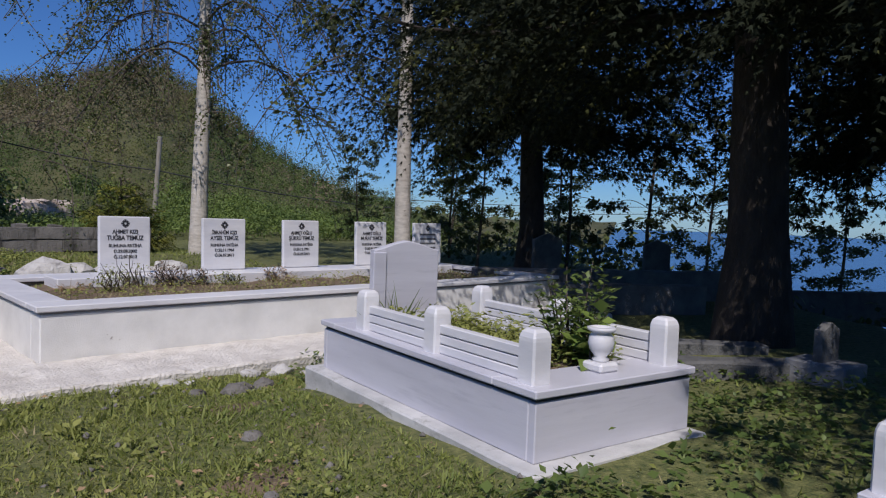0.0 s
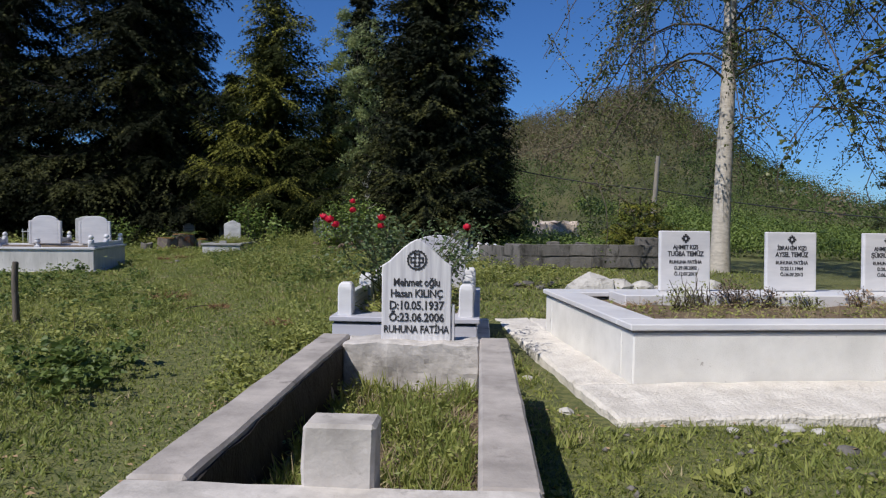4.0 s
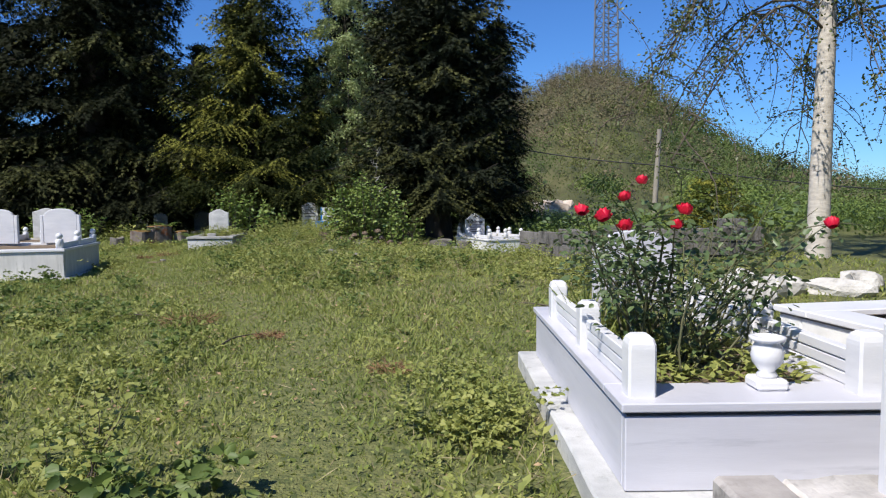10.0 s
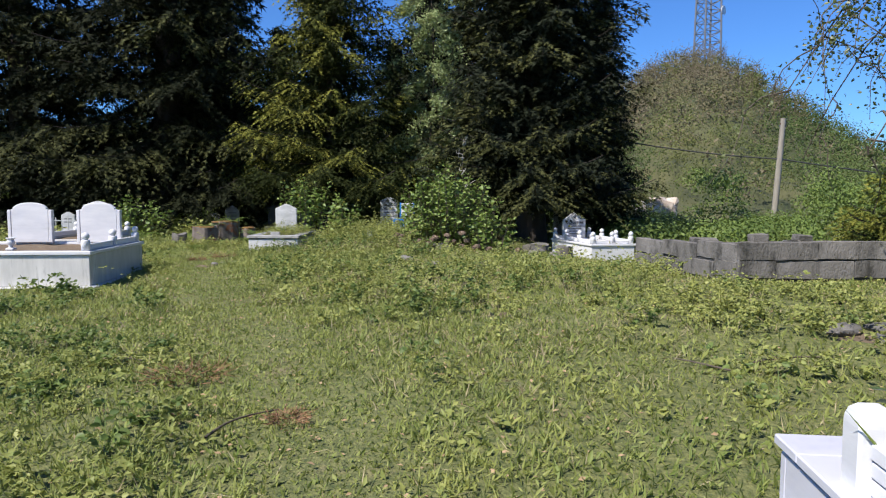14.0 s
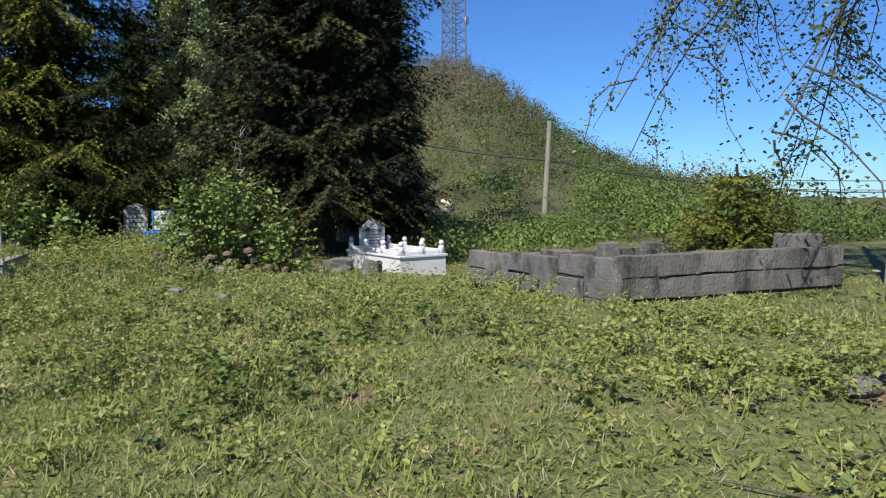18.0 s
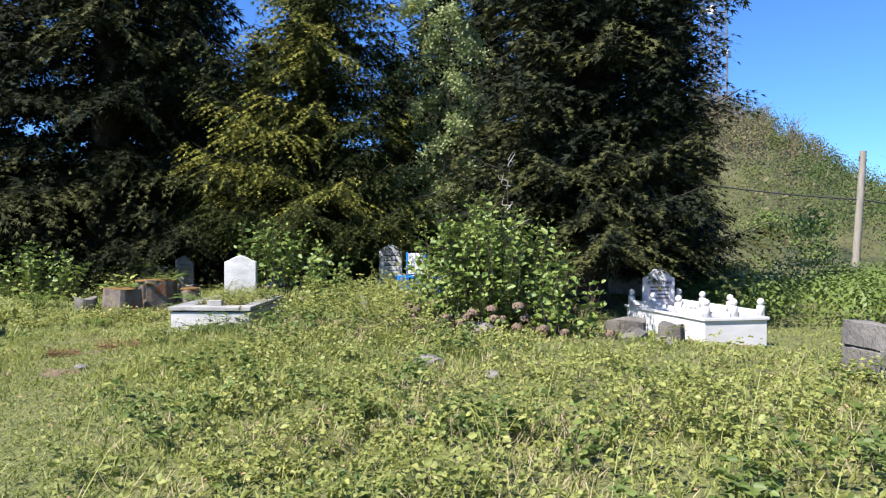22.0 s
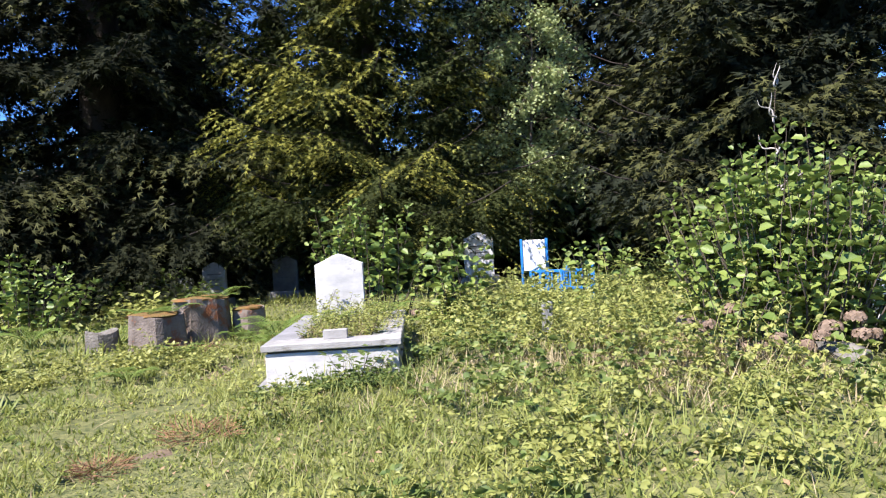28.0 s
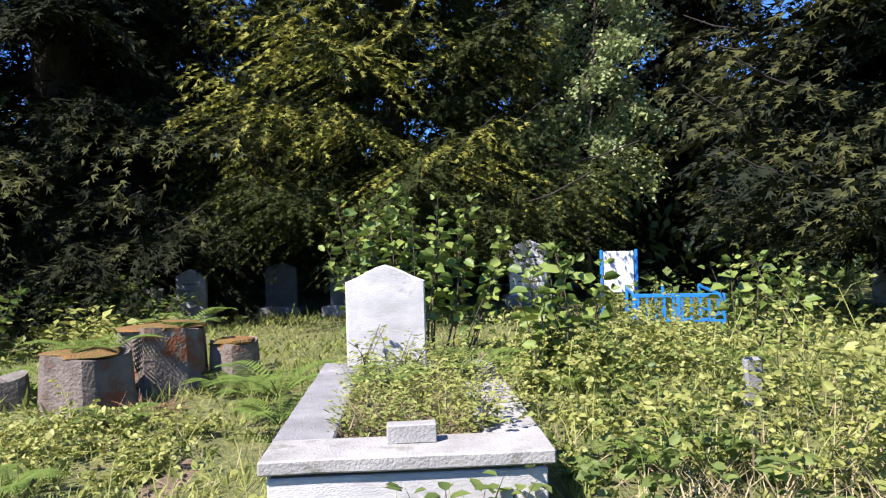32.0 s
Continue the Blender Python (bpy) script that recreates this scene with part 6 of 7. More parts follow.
# ---- weeds growing in the beds ----
def bed_plants(name, boxes, n, seed, leaf, height, mat, label, per=8, blades=0):
    """Plants inside raised beds: (pose, x0, x1, y0, y1, z)."""
    rng = np.random.default_rng(seed)
    V, Fc, base = [], [], 0
    for m, x0, x1, y0, y1, z in boxes:
        k = n // len(boxes)
        x, y = rng.uniform(x0, x1, k), rng.uniform(y0, y1, k)
        px, py = np.repeat(x, per), np.repeat(y, per)
        hh = np.repeat(height * rng.uniform(0.3, 1.1, k), per) * rng.uniform(0.1, 1, k * per)
        a = rng.uniform(0, 6.28, k * per)
        c = np.stack([px + 0.8 * leaf * np.cos(a), py + 0.8 * leaf * np.sin(a), z + hh], 1)
        if blades:
            lean = rng.uniform(0.1, 1.5, k * per)
            d = np.stack([np.cos(a) * lean, np.sin(a) * lean, np.ones(k * per)], 1)
            c = np.stack([px + rng.normal(0, 0.025, k * per), py + rng.normal(0, 0.025, k * per), np.full(k * per, z)], 1)
            v, f = leaf_arrays(c, d, rand_dirs(k * per, rng, -0.2, 0.2), height * np.repeat(rng.uniform(0.35, 1.25, k), per) * rng.uniform(0.5, 1.2, k * per), blades, 0.3)
        else:
            d = np.stack([np.cos(a), np.sin(a), rng.uniform(-0.3, 0.7, k * per)], 1)
            v, f = leaf_arrays(c, d, np.stack([rng.normal(0, 0.4, k * per), rng.normal(0, 0.4, k * per), np.ones(k * per)], 1), leaf * rng.uniform(0.6, 1.3, k * per), leaf * rng.uniform(0.35, 0.6, k * per))
        R3 = np.array(m.to_3x3())
        V.append(v @ R3.T + np.array(m.translation))
        Fc.append(f + base)
        base += len(v)
    return tagged(part(name, mesh_arrays(name, np.concatenate(V), np.concatenate(Fc), M[mat]), None), label, "weeds", kind="stuff")


_cb = pose(-0.33, 3.42, 0)
_mg = pose(3.60, 2.86, 0)
_lg = pose(-7.61, 22.05, 0, 0, 0, 7)
_fp = pose(1.97, 7.03, 0, 0, 0, 9)
_rg = pose(-0.41, 7.05, 0)
bed_plants("bed_grass", [(_cb, 0.23, 1.07, 0.34, 2.58, 0.19)], 330, 501, 0.05, 0.13, "grass", "lush green grass inside the concrete surround", 16, 0.010)
bed_plants("bed_weeds", [(_cb, 0.23, 1.07, 0.34, 2.58, 0.20)], 200, 502, 0.032, 0.12, "leaf_weed", "broad weeds inside the concrete surround", 7)
bed_plants("bed_straw", [(_cb, 0.23, 1.07, 0.34, 2.58, 0.19)], 160, 517, 0.05, 0.12, "straw", "dry hay inside the concrete surround", 9, 0.006)
bed_plants("bed_weeds", [(_mg, 0.22, 0.94, 0.35, 1.85, 0.56)], 420, 503, 0.045, 0.17, "leaf_weed", "flowering herbs planted in the marble grave", 9)
bed_plants("bed_grass", [(_mg, 0.25, 0.45, 1.75, 1.95, 0.56)], 14, 504, 0.05, 0.30, "leaf_weed_dark", "tuft of spiky leaves before the blank headstone", 5, 0.012)
bed_plants("bed_weeds", [(_lg, 0.24, 0.96, 0.3, 1.85, 0.47)], 420, 505, 0.035, 0.27, "leaf_weed", "weeds growing in the lone grave bed", 9)
bed_plants("bed_weeds", [(_lg, 0.88, 1.18, 0.5, 2.1, 0.52), (_lg, 0.1, 0.95, 1.75, 2.1, 0.52)], 120, 518, 0.035, 0.16, "leaf_weed", "weeds creeping over the slabs of the lone grave", 9)
bed_plants("bed_straw", [(_lg, 0.24, 0.96, 0.3, 1.85, 0.47)], 70, 516, 0.05, 0.16, "straw", "dry stalks in the lone grave bed", 9, 0.006)
bed_plants("bed_grass", [(_lg, 0.24, 0.96, 0.3, 1.85, 0.47)], 60, 506, 0.05, 0.15, "grass", "grass growing in the lone grave bed", 9, 0.008)
bed_plants("bed_weeds", [(_fp, 0.3, 6.7, 0.32, 1.8, 0.40)], 420, 507, 0.045, 0.14, "leaf_weed", "sparse weeds in the family plot bed", 7)
bed_plants("bed_straw", [(_fp, 0.3, 6.7, 0.32, 1.8, 0.40)], 300, 508, 0.05, 0.14, "straw", "dry grass in the family plot bed", 6, 0.006)
bed_plants("bed_weeds", [(_rg, 0.2, 0.96, 0.32, 2.3, 0.49)], 300, 509, 0.06, 0.14, "leaf_weed", "low leafy cover under the rose bush", 7)
bed_plants("bed_grass", [(_rg, 0.2, 0.6, 1.2, 2.1, 0.49)], 40, 510, 0.05, 0.34, "grass", "tall strappy leaves beside the rose bush", 8, 0.016)
shrub("flowering_shrub", 4.38, 3.42, 0.24, 0.26, 0.62, 620, 0.055, "leaf_weed_dark", 511, "leafy flowering shrub planted in the marble grave", 14, zg=0.57)
shrub("laurel_cutting", 4.28, 3.18, 0.10, 0.10, 0.28, 60, 0.12, "leaf_bush", 512, "glossy young laurel behind the urn", 6, zg=0.57)


def dry_tuft(x, y, z, r, seed, mat="dry", n=160, label="tuft of dry brown stalks"):
    rng = np.random.default_rng(seed)
    a = rng.uniform(0, 6.28, n)
    q = r * np.sqrt(rng.uniform(0, 1, n)) * 0.9
    c = np.stack([q * np.cos(a), q * np.sin(a), rng.uniform(0, 0.04, n)], 1)
    d = np.stack([np.cos(a), np.sin(a), rng.uniform(0.0, 0.7, n)], 1) + rng.normal(0, 0.7, (n, 3)) * (1, 1, 0.3)
    v, f = leaf_arrays(c, d, rand_dirs(n, rng, 0.2, 1), r * rng.uniform(0.2, 0.8, n), 0.006, 0.3)
    return tagged(part("dry_tuft", mesh_arrays("dry_tuft", v, f, M[mat]), None, at=pose(x, y, z)), label, "dead plant", "dry tufts", kind="stuff")


for k, (lx, ly, h, n, m, lb) in enumerate(((1.78, 1.78, 0.34, 420, "dry_flower", "withered reddish-brown shrub in the family plot"), (2.12, 1.8, 0.26, 260, "dry_flower", "withered reddish-brown shrub in the family plot"), (3.25, 1.8, 0.30, 260, "dry", "withered brown shrub in the family plot"),
                                     (1.05, 1.5, 0.30, 240, "leaf_weed", "tall green weed in the family plot"), (1.35, 1.7, 0.44, 110, "leaf_weed", "tall thin weed before a headstone"), (2.55, 1.7, 0.2, 160, "leaf_weed", "green weed in the family plot"))):
    q = _fp @ Vector((lx, ly, 0.41))
    shrub("plot_weed", q.x, q.y, 0.20, 0.16, h, n, 0.035, m, 550 + k, lb, 14, zg=q.z)
for k, (lx, ly, r, m) in enumerate(((1.55, 1.85, 0.30, "dry_flower"), (1.9, 1.9, 0.24, "dry_flower"), (3.25, 1.8, 0.28, "dry"), (0.75, 1.7, 0.18, "dry"))):
    q = _fp @ Vector((lx, ly, 0.42))
    dry_tuft(q.x, q.y, q.z, r, 520 + k, m, 190, "withered brown plant in the family plot")
for k, (x, y, r) in enumerate(((-7.9, 20.1, 0.16), (-9.2, 24.2, 0.25), (-7.6, 20.75, 0.26), (-1.56, 9.5, 0.15), (-3.9, 11.8, 0.28), (-2.84, 10.98, 0.13), (1.2, 26.0, 0.3), (-4.45, 22.25, 0.35), (-4.15, 21.9, 0.4), (-4.5, 22.7, 0.3))):
    dry_tuft(x, y, gz(x, y) + 0.01, r, 540 + k, "dry_red" if k < 7 else "dry", 260, "rusty dead fern lying in the grass")

# ---- dead leaves and bleached stalks lying in the turf ----
def litter(name, n, area, seed, lo, hi, thin, mat, label):
    rng = np.random.default_rng(seed)
    x, y = scatter(n, *area, rng)
    k = patchy(x, y, 2.6, seed) + 0.35 * rng.normal(0, 1, len(x)) > 0.38
    x, y = x[k], y[k]
    a = rng.uniform(0, 6.28, len(x))
    c = np.stack([x, y, ground_z(x, y) + rng.uniform(0.012, 0.05, len(x))], 1)
    d = np.stack([np.cos(a), np.sin(a), rng.normal(0, 0.2, len(x))], 1)
    ls = rng.uniform(lo, hi, len(x))
    v, f = leaf_arrays(c, d, np.stack([rng.normal(0, 0.4, len(x)), rng.normal(0, 0.4, len(x)), np.ones(len(x))], 1), ls, ls * thin, 0.2)
    return tagged(part(name, mesh_arrays(name, v, f, M[mat]), None), label, "litter", kind="stuff")


litter("dead_leaves", 30000, (-9.5, 3.6, 1.6, 24), 551, 0.02, 0.05, 0.55, "dry", "brown dead leaves lying in patches of the turf")
litter("dead_stalks", 9000, (-9.5, 3.6, 6.0, 24), 552, 0.08, 0.22, 0.03, "straw", "bleached dead stalks lying in the turf")

# ---- bare soil on the trail ----
def soil_patch(x, y, rx, ry, seed):
    rng = np.random.default_rng(seed)
    bm = bmesh.new()
    rings = []
    for q in (0.0, 0.35, 0.7, 1.0):
        row = []
        for k in range(18):
            a = 2 * math.pi * k / 18
            w = 1 + 0.25 * math.sin(3 * a + seed) + 0.15 * math.sin(5 * a + 2 * seed)
            px, py = x + 0.8 * rx * q * w * math.cos(a), y + ry * q * w * math.sin(a)
            row.append(bm.verts.new((px, py, gz(px, py) + 0.014 * (1 - q * q) - 0.014 * q)))
        rings.append(row)
    for a, b in zip(rings, rings[1:]):
        for k in range(18):
            bm.faces.new((a[k], b[k], b[(k + 1) % 18], a[(k + 1) % 18]))
    bmesh.ops.remove_doubles(bm, verts=bm.verts[:], dist=1e-4)
    return tagged(part("bare_soil", bm, M["soil_bare"], smooth=True), "patch of trodden reddish-brown soil", "soil", kind="structure")


for k, p in enumerate(((-7.3, 19.2, 0.5, 0.32), (-8.45, 22.9, 0.16, 0.6), (-7.75, 20.4, 0.28, 0.2), (-3.75, 6.7, 0.25, 0.3), (-1.7, 14.6, 0.25, 0.2), (2.6, 3.6, 0.35, 0.25), (2.9, 4.9, 0.5, 0.22), (-4.2, 22.15, 0.55, 0.5), (1.7, 13.4, 0.5, 0.35))):
    soil_patch(*p, k + 1)


# ---- rocks and rubble ----
def rock_mesh(seed, sx, sy, sz, sub=2, mat="rock"):
    bm = bmesh.new()
    bmesh.ops.create_icosphere(bm, subdivisions=sub, radius=1.0)
    for v in bm.verts:
        n = noise.noise_vector(v.co * 1.3 + Vector((seed * 3.1, 0, 0)))
        v.co = v.co + 0.38 * n
        v.co = Vector((round(v.co.x * 2.2) / 2.2 * 0.4 + v.co.x * 0.6, round(v.co.y * 2.2) / 2.2 * 0.4 + v.co.y * 0.6, round(v.co.z * 2.2) / 2.2 * 0.4 + v.co.z * 0.6))
        v.co = Vector((v.co.x * sx, v.co.y * sy, v.co.z * sz))
    return mesh_of(bm, "rock", M[mat])


for k, (x, y, sx, sy, sz) in enumerate(((2.5, 12.6, 0.42, 0.3, 0.26), (3.0, 13.0, 0.35, 0.25, 0.22), (3.5, 13.4, 0.28, 0.22, 0.18), (2.2, 12.3, 0.3, 0.2, 0.12), (4.1, 13.3, 0.5, 0.2, 0.16), (4.6, 13.6, 0.3, 0.2, 0.2),
                                        (1.55, 13.6, 0.2, 0.13, 0.07), (1.8, 13.3, 0.15, 0.1, 0.06), (1.95, 13.7, 0.17, 0.13, 0.06))):
    tagged(part("limestone_rock", rock_mesh(k, sx, sy, sz, mat="rock" if k < 6 else "block"), None, at=pose(x, y, gz(x, y) + 0.4 * sz, 0, 0, 37 * k)), "rough white limestone boulder dumped behind the family plot" if k < 6 else "flat grey slab of rubble in the grass", "rock", "rubble rocks")
for k, (x, y, s) in enumerate(((-3.55, 19.4, 0.16), (-1.1, 22.35, 0.22), (-0.75, 22.1, 0.16), (-3.15, 21.72, 0.2), (2.75, 4.2, 0.07), (2.55, 3.4, 0.045), (2.2, 3.2, 0.05), (3.05, 5.35, 0.12), (3.3, 5.5, 0.10), (2.8, 5.45, 0.07),
                               (-4.6, 22.6, 0.18), (-4.25, 22.9, 0.2), (2.0, 2.9, 0.04), (-2.9, 18.9, 0.1), (-7.2, 19.4, 0.07))):
    tagged(part("stone", rock_mesh(20 + k, s, s * 0.8, s * 0.55, mat="grey_stone"), None, at=pose(x, y, gz(x, y) + 0.15 * s, 0, 0, 51 * k)), "loose grey stone lying in the grass", "stone", "loose stones")
_rr = np.random.default_rng(600)
_pv, _pf, _b0 = [], [], 0
for k in range(120):
    x, y = _rr.uniform(1.3, 3.6), _rr.uniform(2.0, 6.0)
    s = _rr.uniform(0.008, 0.03)
    o = np.array([[1, 0, 0], [-1, 0, 0], [0, 1, 0], [0, -1, 0], [0, 0, 0.7], [0, 0, -0.7]]) * s * _rr.uniform(0.6, 1.4, (6, 1)) + (x, y, gz(x, y) + 0.3 * s)
    _pv.append(o)
    _pf.append(np.array([[0, 2, 4], [2, 1, 4], [1, 3, 4], [3, 0, 4], [2, 0, 5], [1, 2, 5], [3, 1, 5], [0, 3, 5]]) + _b0)
    _b0 += 6
tagged(part("gravel", mesh_arrays("gravel", np.concatenate(_pv), np.concatenate(_pf), M["grey_stone"]), None), "scattered pale gravel chips in thin turf", "gravel", kind="stuff")


# ---- stakes, marker, stumps, branches ----
def stake(x, y, h, r, lean, label):
    zz = np.linspace(-0.1, h, 6)
    p = np.stack([lean * zz + 0.006 * np.sin(zz * 9), 0.006 * np.cos(zz * 7), zz], 1)
    s = tagged(empty("wooden_stake", x, y, gz(x, y)), label, "stake", "wooden stakes")
    part("shaft", mesh_arrays("shaft", *tube_arrays([(p, np.full(6, r) * np.linspace(1.05, 0.9, 6))], 8), M["wood_grey"], True), None, s)
    part("top", mesh_of(lathe([(r * 0.9, h - 0.004), (r * 0.8, h + 0.012), (r * 0.3, h + 0.016)], 8), "top", M["wood_grey"]), None, s, "split grey stake end", at=pose(lean * h, 0, 0))
    return s


stake(-4.67, 9.40, 0.74, 0.038, 0.0, "weathered grey wooden stake standing in the grass")
stake(-5.38, 7.95, 0.72, 0.036, 0.10, "weathered grey wooden stake leaning in the grass")
MK = tagged(empty("marker_stone", -5.16, 23.67, 0.28, 12), "small grey upright marker stone among brambles", "gravestone")
part("slab", rough_box(-0.058, 0.058, -0.025, 0.025, -0.1, 0.33, 0.06, 0.012, 0.015, 2), M["slab_old"], MK)


def stump(x, y, z, r, h, rz, label, moss=True):
    s = tagged(empty("tree_stump", x, y, z, rz), label, "stump", "stumps")
    bm = bmesh.new()
    rings = []
    for zz, q in ((-0.25, 1.12), (h * 0.3, 1.0), (h * 0.8, 0.96), (h, 0.93)):
        rings.append([bm.verts.new((r * q * (1 + 0.12 * math.sin(3 * a + 1) + 0.07 * math.sin(7 * a) + 0.05 * math.sin(13 * a)) * math.cos(a), r * 0.8 * q * (1 + 0.1 * math.sin(4 * a)) * math.sin(a), zz + 0.03 * math.sin(2 * a))) for a in (2 * math.pi * k / 20 for k in range(20))])
    for a, b in zip(rings, rings[1:]):
        for k in range(20):
            bm.faces.new((a[k], a[(k + 1) % 20], b[(k + 1) % 20], b[k]))
    bm.faces.new(rings[-1])
    wood = part("wood", bm, M["stump" if moss else "wood_dead"], s)
    if moss:
        part("moss_cap", rock_mesh(int(r * 1000), r * 0.95, r * 0.76, 0.045), None, wood, "rusty moss over the cut top", at=pose(0, 0, h)).data.materials[0] = M["moss"]
    return s


stump(-9.85, 24.5, 0.12, 0.33, 0.46, 10, "low grey tree stump topped with rusty moss")
stump(-9.6, 25.3, 0.15, 0.41, 0.54, 60, "large dark tree stump topped with rusty moss")
stump(-9.08, 25.55, 0.14, 0.22, 0.38, 0, "broken pale tree stump in weeds")
stump(-10.6, 24.6, 0.1, 0.2, 0.3, 0, "small grey tree stump in weeds", False)
stump(-1.1, 23.1, -0.1, 0.34, 0.42, 30, "grey hollow tree stump beside the hydrangea", False)
stump(-0.45, 23.1, -0.15, 0.24, 0.42, 80, "grey weathered tree stump beside the white grave", False)


def fern(x, y, z, r, seed, fronds=7):
    """Arching fronds with paired leaflets."""
    rng = np.random.default_rng(seed)
    C, D, Ln, stems = [], [], [], []
    for k in range(fronds):
        a = 2 * math.pi * k / fronds + rng.uniform(-0.4, 0.4)
        ln = r * rng.uniform(0.7, 1.15)
        u = np.linspace(0.03, 1, 22)
        p = np.stack([np.cos(a) * ln * u, np.sin(a) * ln * u, ln * (1.1 * u - 0.75 * u * u)], 1)
        stems.append((p, 0.004 * (1.2 - u)))
        tan = np.gradient(p, axis=0)
        lat = unit(np.cross(tan, (0, 0, 1)))
        for sgn in (-1, 1):
            C.append(p[3:])
            D.append(sgn * lat[3:] + 0.4 * unit(tan)[3:])
            Ln.append(ln * 0.32 * np.sin(np.pi * (0.12 + 0.86 * u[3:])) + 0.012)
    C, D, Ln = np.concatenate(C), np.concatenate(D), np.concatenate(Ln)
    f = tagged(empty("fern", x, y, z), "bright green fern with arching fronds", "fern", "ferns")
    part("stalk", mesh_arrays("stalk", *tube_arrays(stems, 4), M["fern"]), None, f)
    part("frond", mesh_arrays("frond", *leaf_arrays(C, D, np.tile((0, 0, 1.0), (len(C), 1)), Ln, 0.028 * r / 0.5, 0.1), M["fern"]), None, f)
    return f


for k, (x, y, z, r) in enumerate(((-10.2, 25.1, 0.42, 0.5), (-9.85, 24.75, 0.48, 0.42), (-9.5, 25.5, 0.58, 0.5), (-10.6, 25.2, 0.1, 0.55), (-5.9, 22.9, 0.2, 0.36), (-5.5, 21.9, 0.18, 0.3), (-6.1, 21.4, 0.12, 0.28), (-4.6, 22.2, 0.3, 0.36), (-5.0, 24.4, 0.4, 0.36), (-9.2, 22.7, 0.12, 0.32), (-9.3, 24.0, 0.12, 0.4), (-8.7, 24.9, 0.12, 0.36), (-5.3, 20.9, 0.14, 0.26), (-7.0, 24.9, 0.2, 0.4), (-8.2, 24.1, 0.3, 0.5), (-8.05, 23.6, 0.25, 0.35), (-6.85, 23.7, 0.52, 0.33), (-7.35, 23.4, 0.5, 0.3),
                                  (-6.2, 24.6, 0.2, 0.45), (-11.9, 25.1, 0.2, 0.5), (-3.3, 23.3, 0.4, 0.4), (-9.0, 25.2, 0.12, 0.4))):
    fern(x, y, z, r, 700 + k)
for k, (x, y, l, a) in enumerate(((0.4, 12.6, 0.9, 20), (0.2, 12.4, 0.5, 140), (-3.2, 10.6, 0.6, 70), (-5.0, 12.2, 0.5, 10))):
    u = np.linspace(0, 1, 7)
    p = np.stack([l * u, 0.04 * np.sin(4 * u), 0.03 + 0.02 * np.sin(3 * u)], 1)
    tagged(part("fallen_branch", mesh_arrays("fallen_branch", *tube_arrays([(p, 0.008 * (1.2 - 0.6 * u))], 6), M["twig"], True), None, at=pose(x, y, gz(x, y), 0, 0, a)), "grey fallen branch in the grass", "branch", "fallen branches")

# thin saplings that sprout round the lone grave
def sprig(x, y, z, h, seed, label, leaves=46, leaf=0.05, mat="leaf_weed"):
    rng = np.random.default_rng(seed)
    g = tagged(empty("sprig", x, y, z), label, "plant", "sprigs")
    stems, C, D = [], [], []
    for k in range(5):
        u = np.linspace(0, 1, 6)[:, None]
        d = np.array([rng.normal(0, 0.35), rng.normal(0, 0.35), 1.0]) * h * rng.uniform(0.6, 1.0)
        p = u * d + 0.03 * np.sin(4 * u + k)
        p[0] = (0, 0, -0.03)
        stems.append((p, 0.004 * (1.3 - u[:, 0])))
        t = rng.uniform(0.3, 1, leaves // 5)
        c = np.stack([np.interp(t, u[:, 0], p[:, j]) for j in range(3)], 1)
        o = rand_dirs(len(t), rng, -0.3, 0.5)
        C.append(c + 0.02 * o)
        D.append(o)
    C, D = np.concatenate(C), np.concatenate(D)
    part("stemwork", mesh_arrays("stemwork", *tube_arrays(stems, 4), M["twig"]), None, g)
    part("foliage", mesh_arrays("foliage", *broad_leaf_arrays(C, D, np.tile((0.1, 0, 1.0), (len(C), 1)), leaf * rng.uniform(0.6, 1.2, len(C)), leaf * 0.7), M[mat]), None, g)


for k, (lx, ly, z, h) in enumerate(((0.52, 1.72, 0.48, 0.42), (0.78, 1.5, 0.48, 0.32), (0.28, 1.8, 0.48, 0.36),  (0.9, 0.35, 0.48, 0.2), (0.12, -0.2, 0.08, 0.2))):
    q = _lg @ Vector((lx, ly, z))
    sprig(q.x, q.y, q.z, h, 730 + k, "thin leafy sprig sprouting beside the lone grave")
for lx, ly, h, sd in ((0.72, -0.14, 0.56, 741), (0.80, -0.10, 0.50, 742), (0.98, -0.18, 0.34, 743), (0.62, -0.2, 0.24, 744)):
    q = _lg @ Vector((lx, ly, 0.06))
    sprig(q.x, q.y, q.z, h, sd, "dark round-leaved vine climbing the lone grave", 60, 0.075, "leaf_weed_dark")
canes("vetch", lambda rng: ((-7.55 + rng.uniform(-0.1, 1.25, 34)), 21.8 + 0.12 * rng.uniform(-1.6, 0.6, 34)), 745, 0.12, 0.28, 0.03, "leaf_weed_dark", "grey-green creeping weeds at the foot of the lone grave", 6, 5)
sprig(-2.83, 7.36, gz(-2.83, 7.36), 0.55, 746, "tall single weed standing in the grass", 60, 0.07)
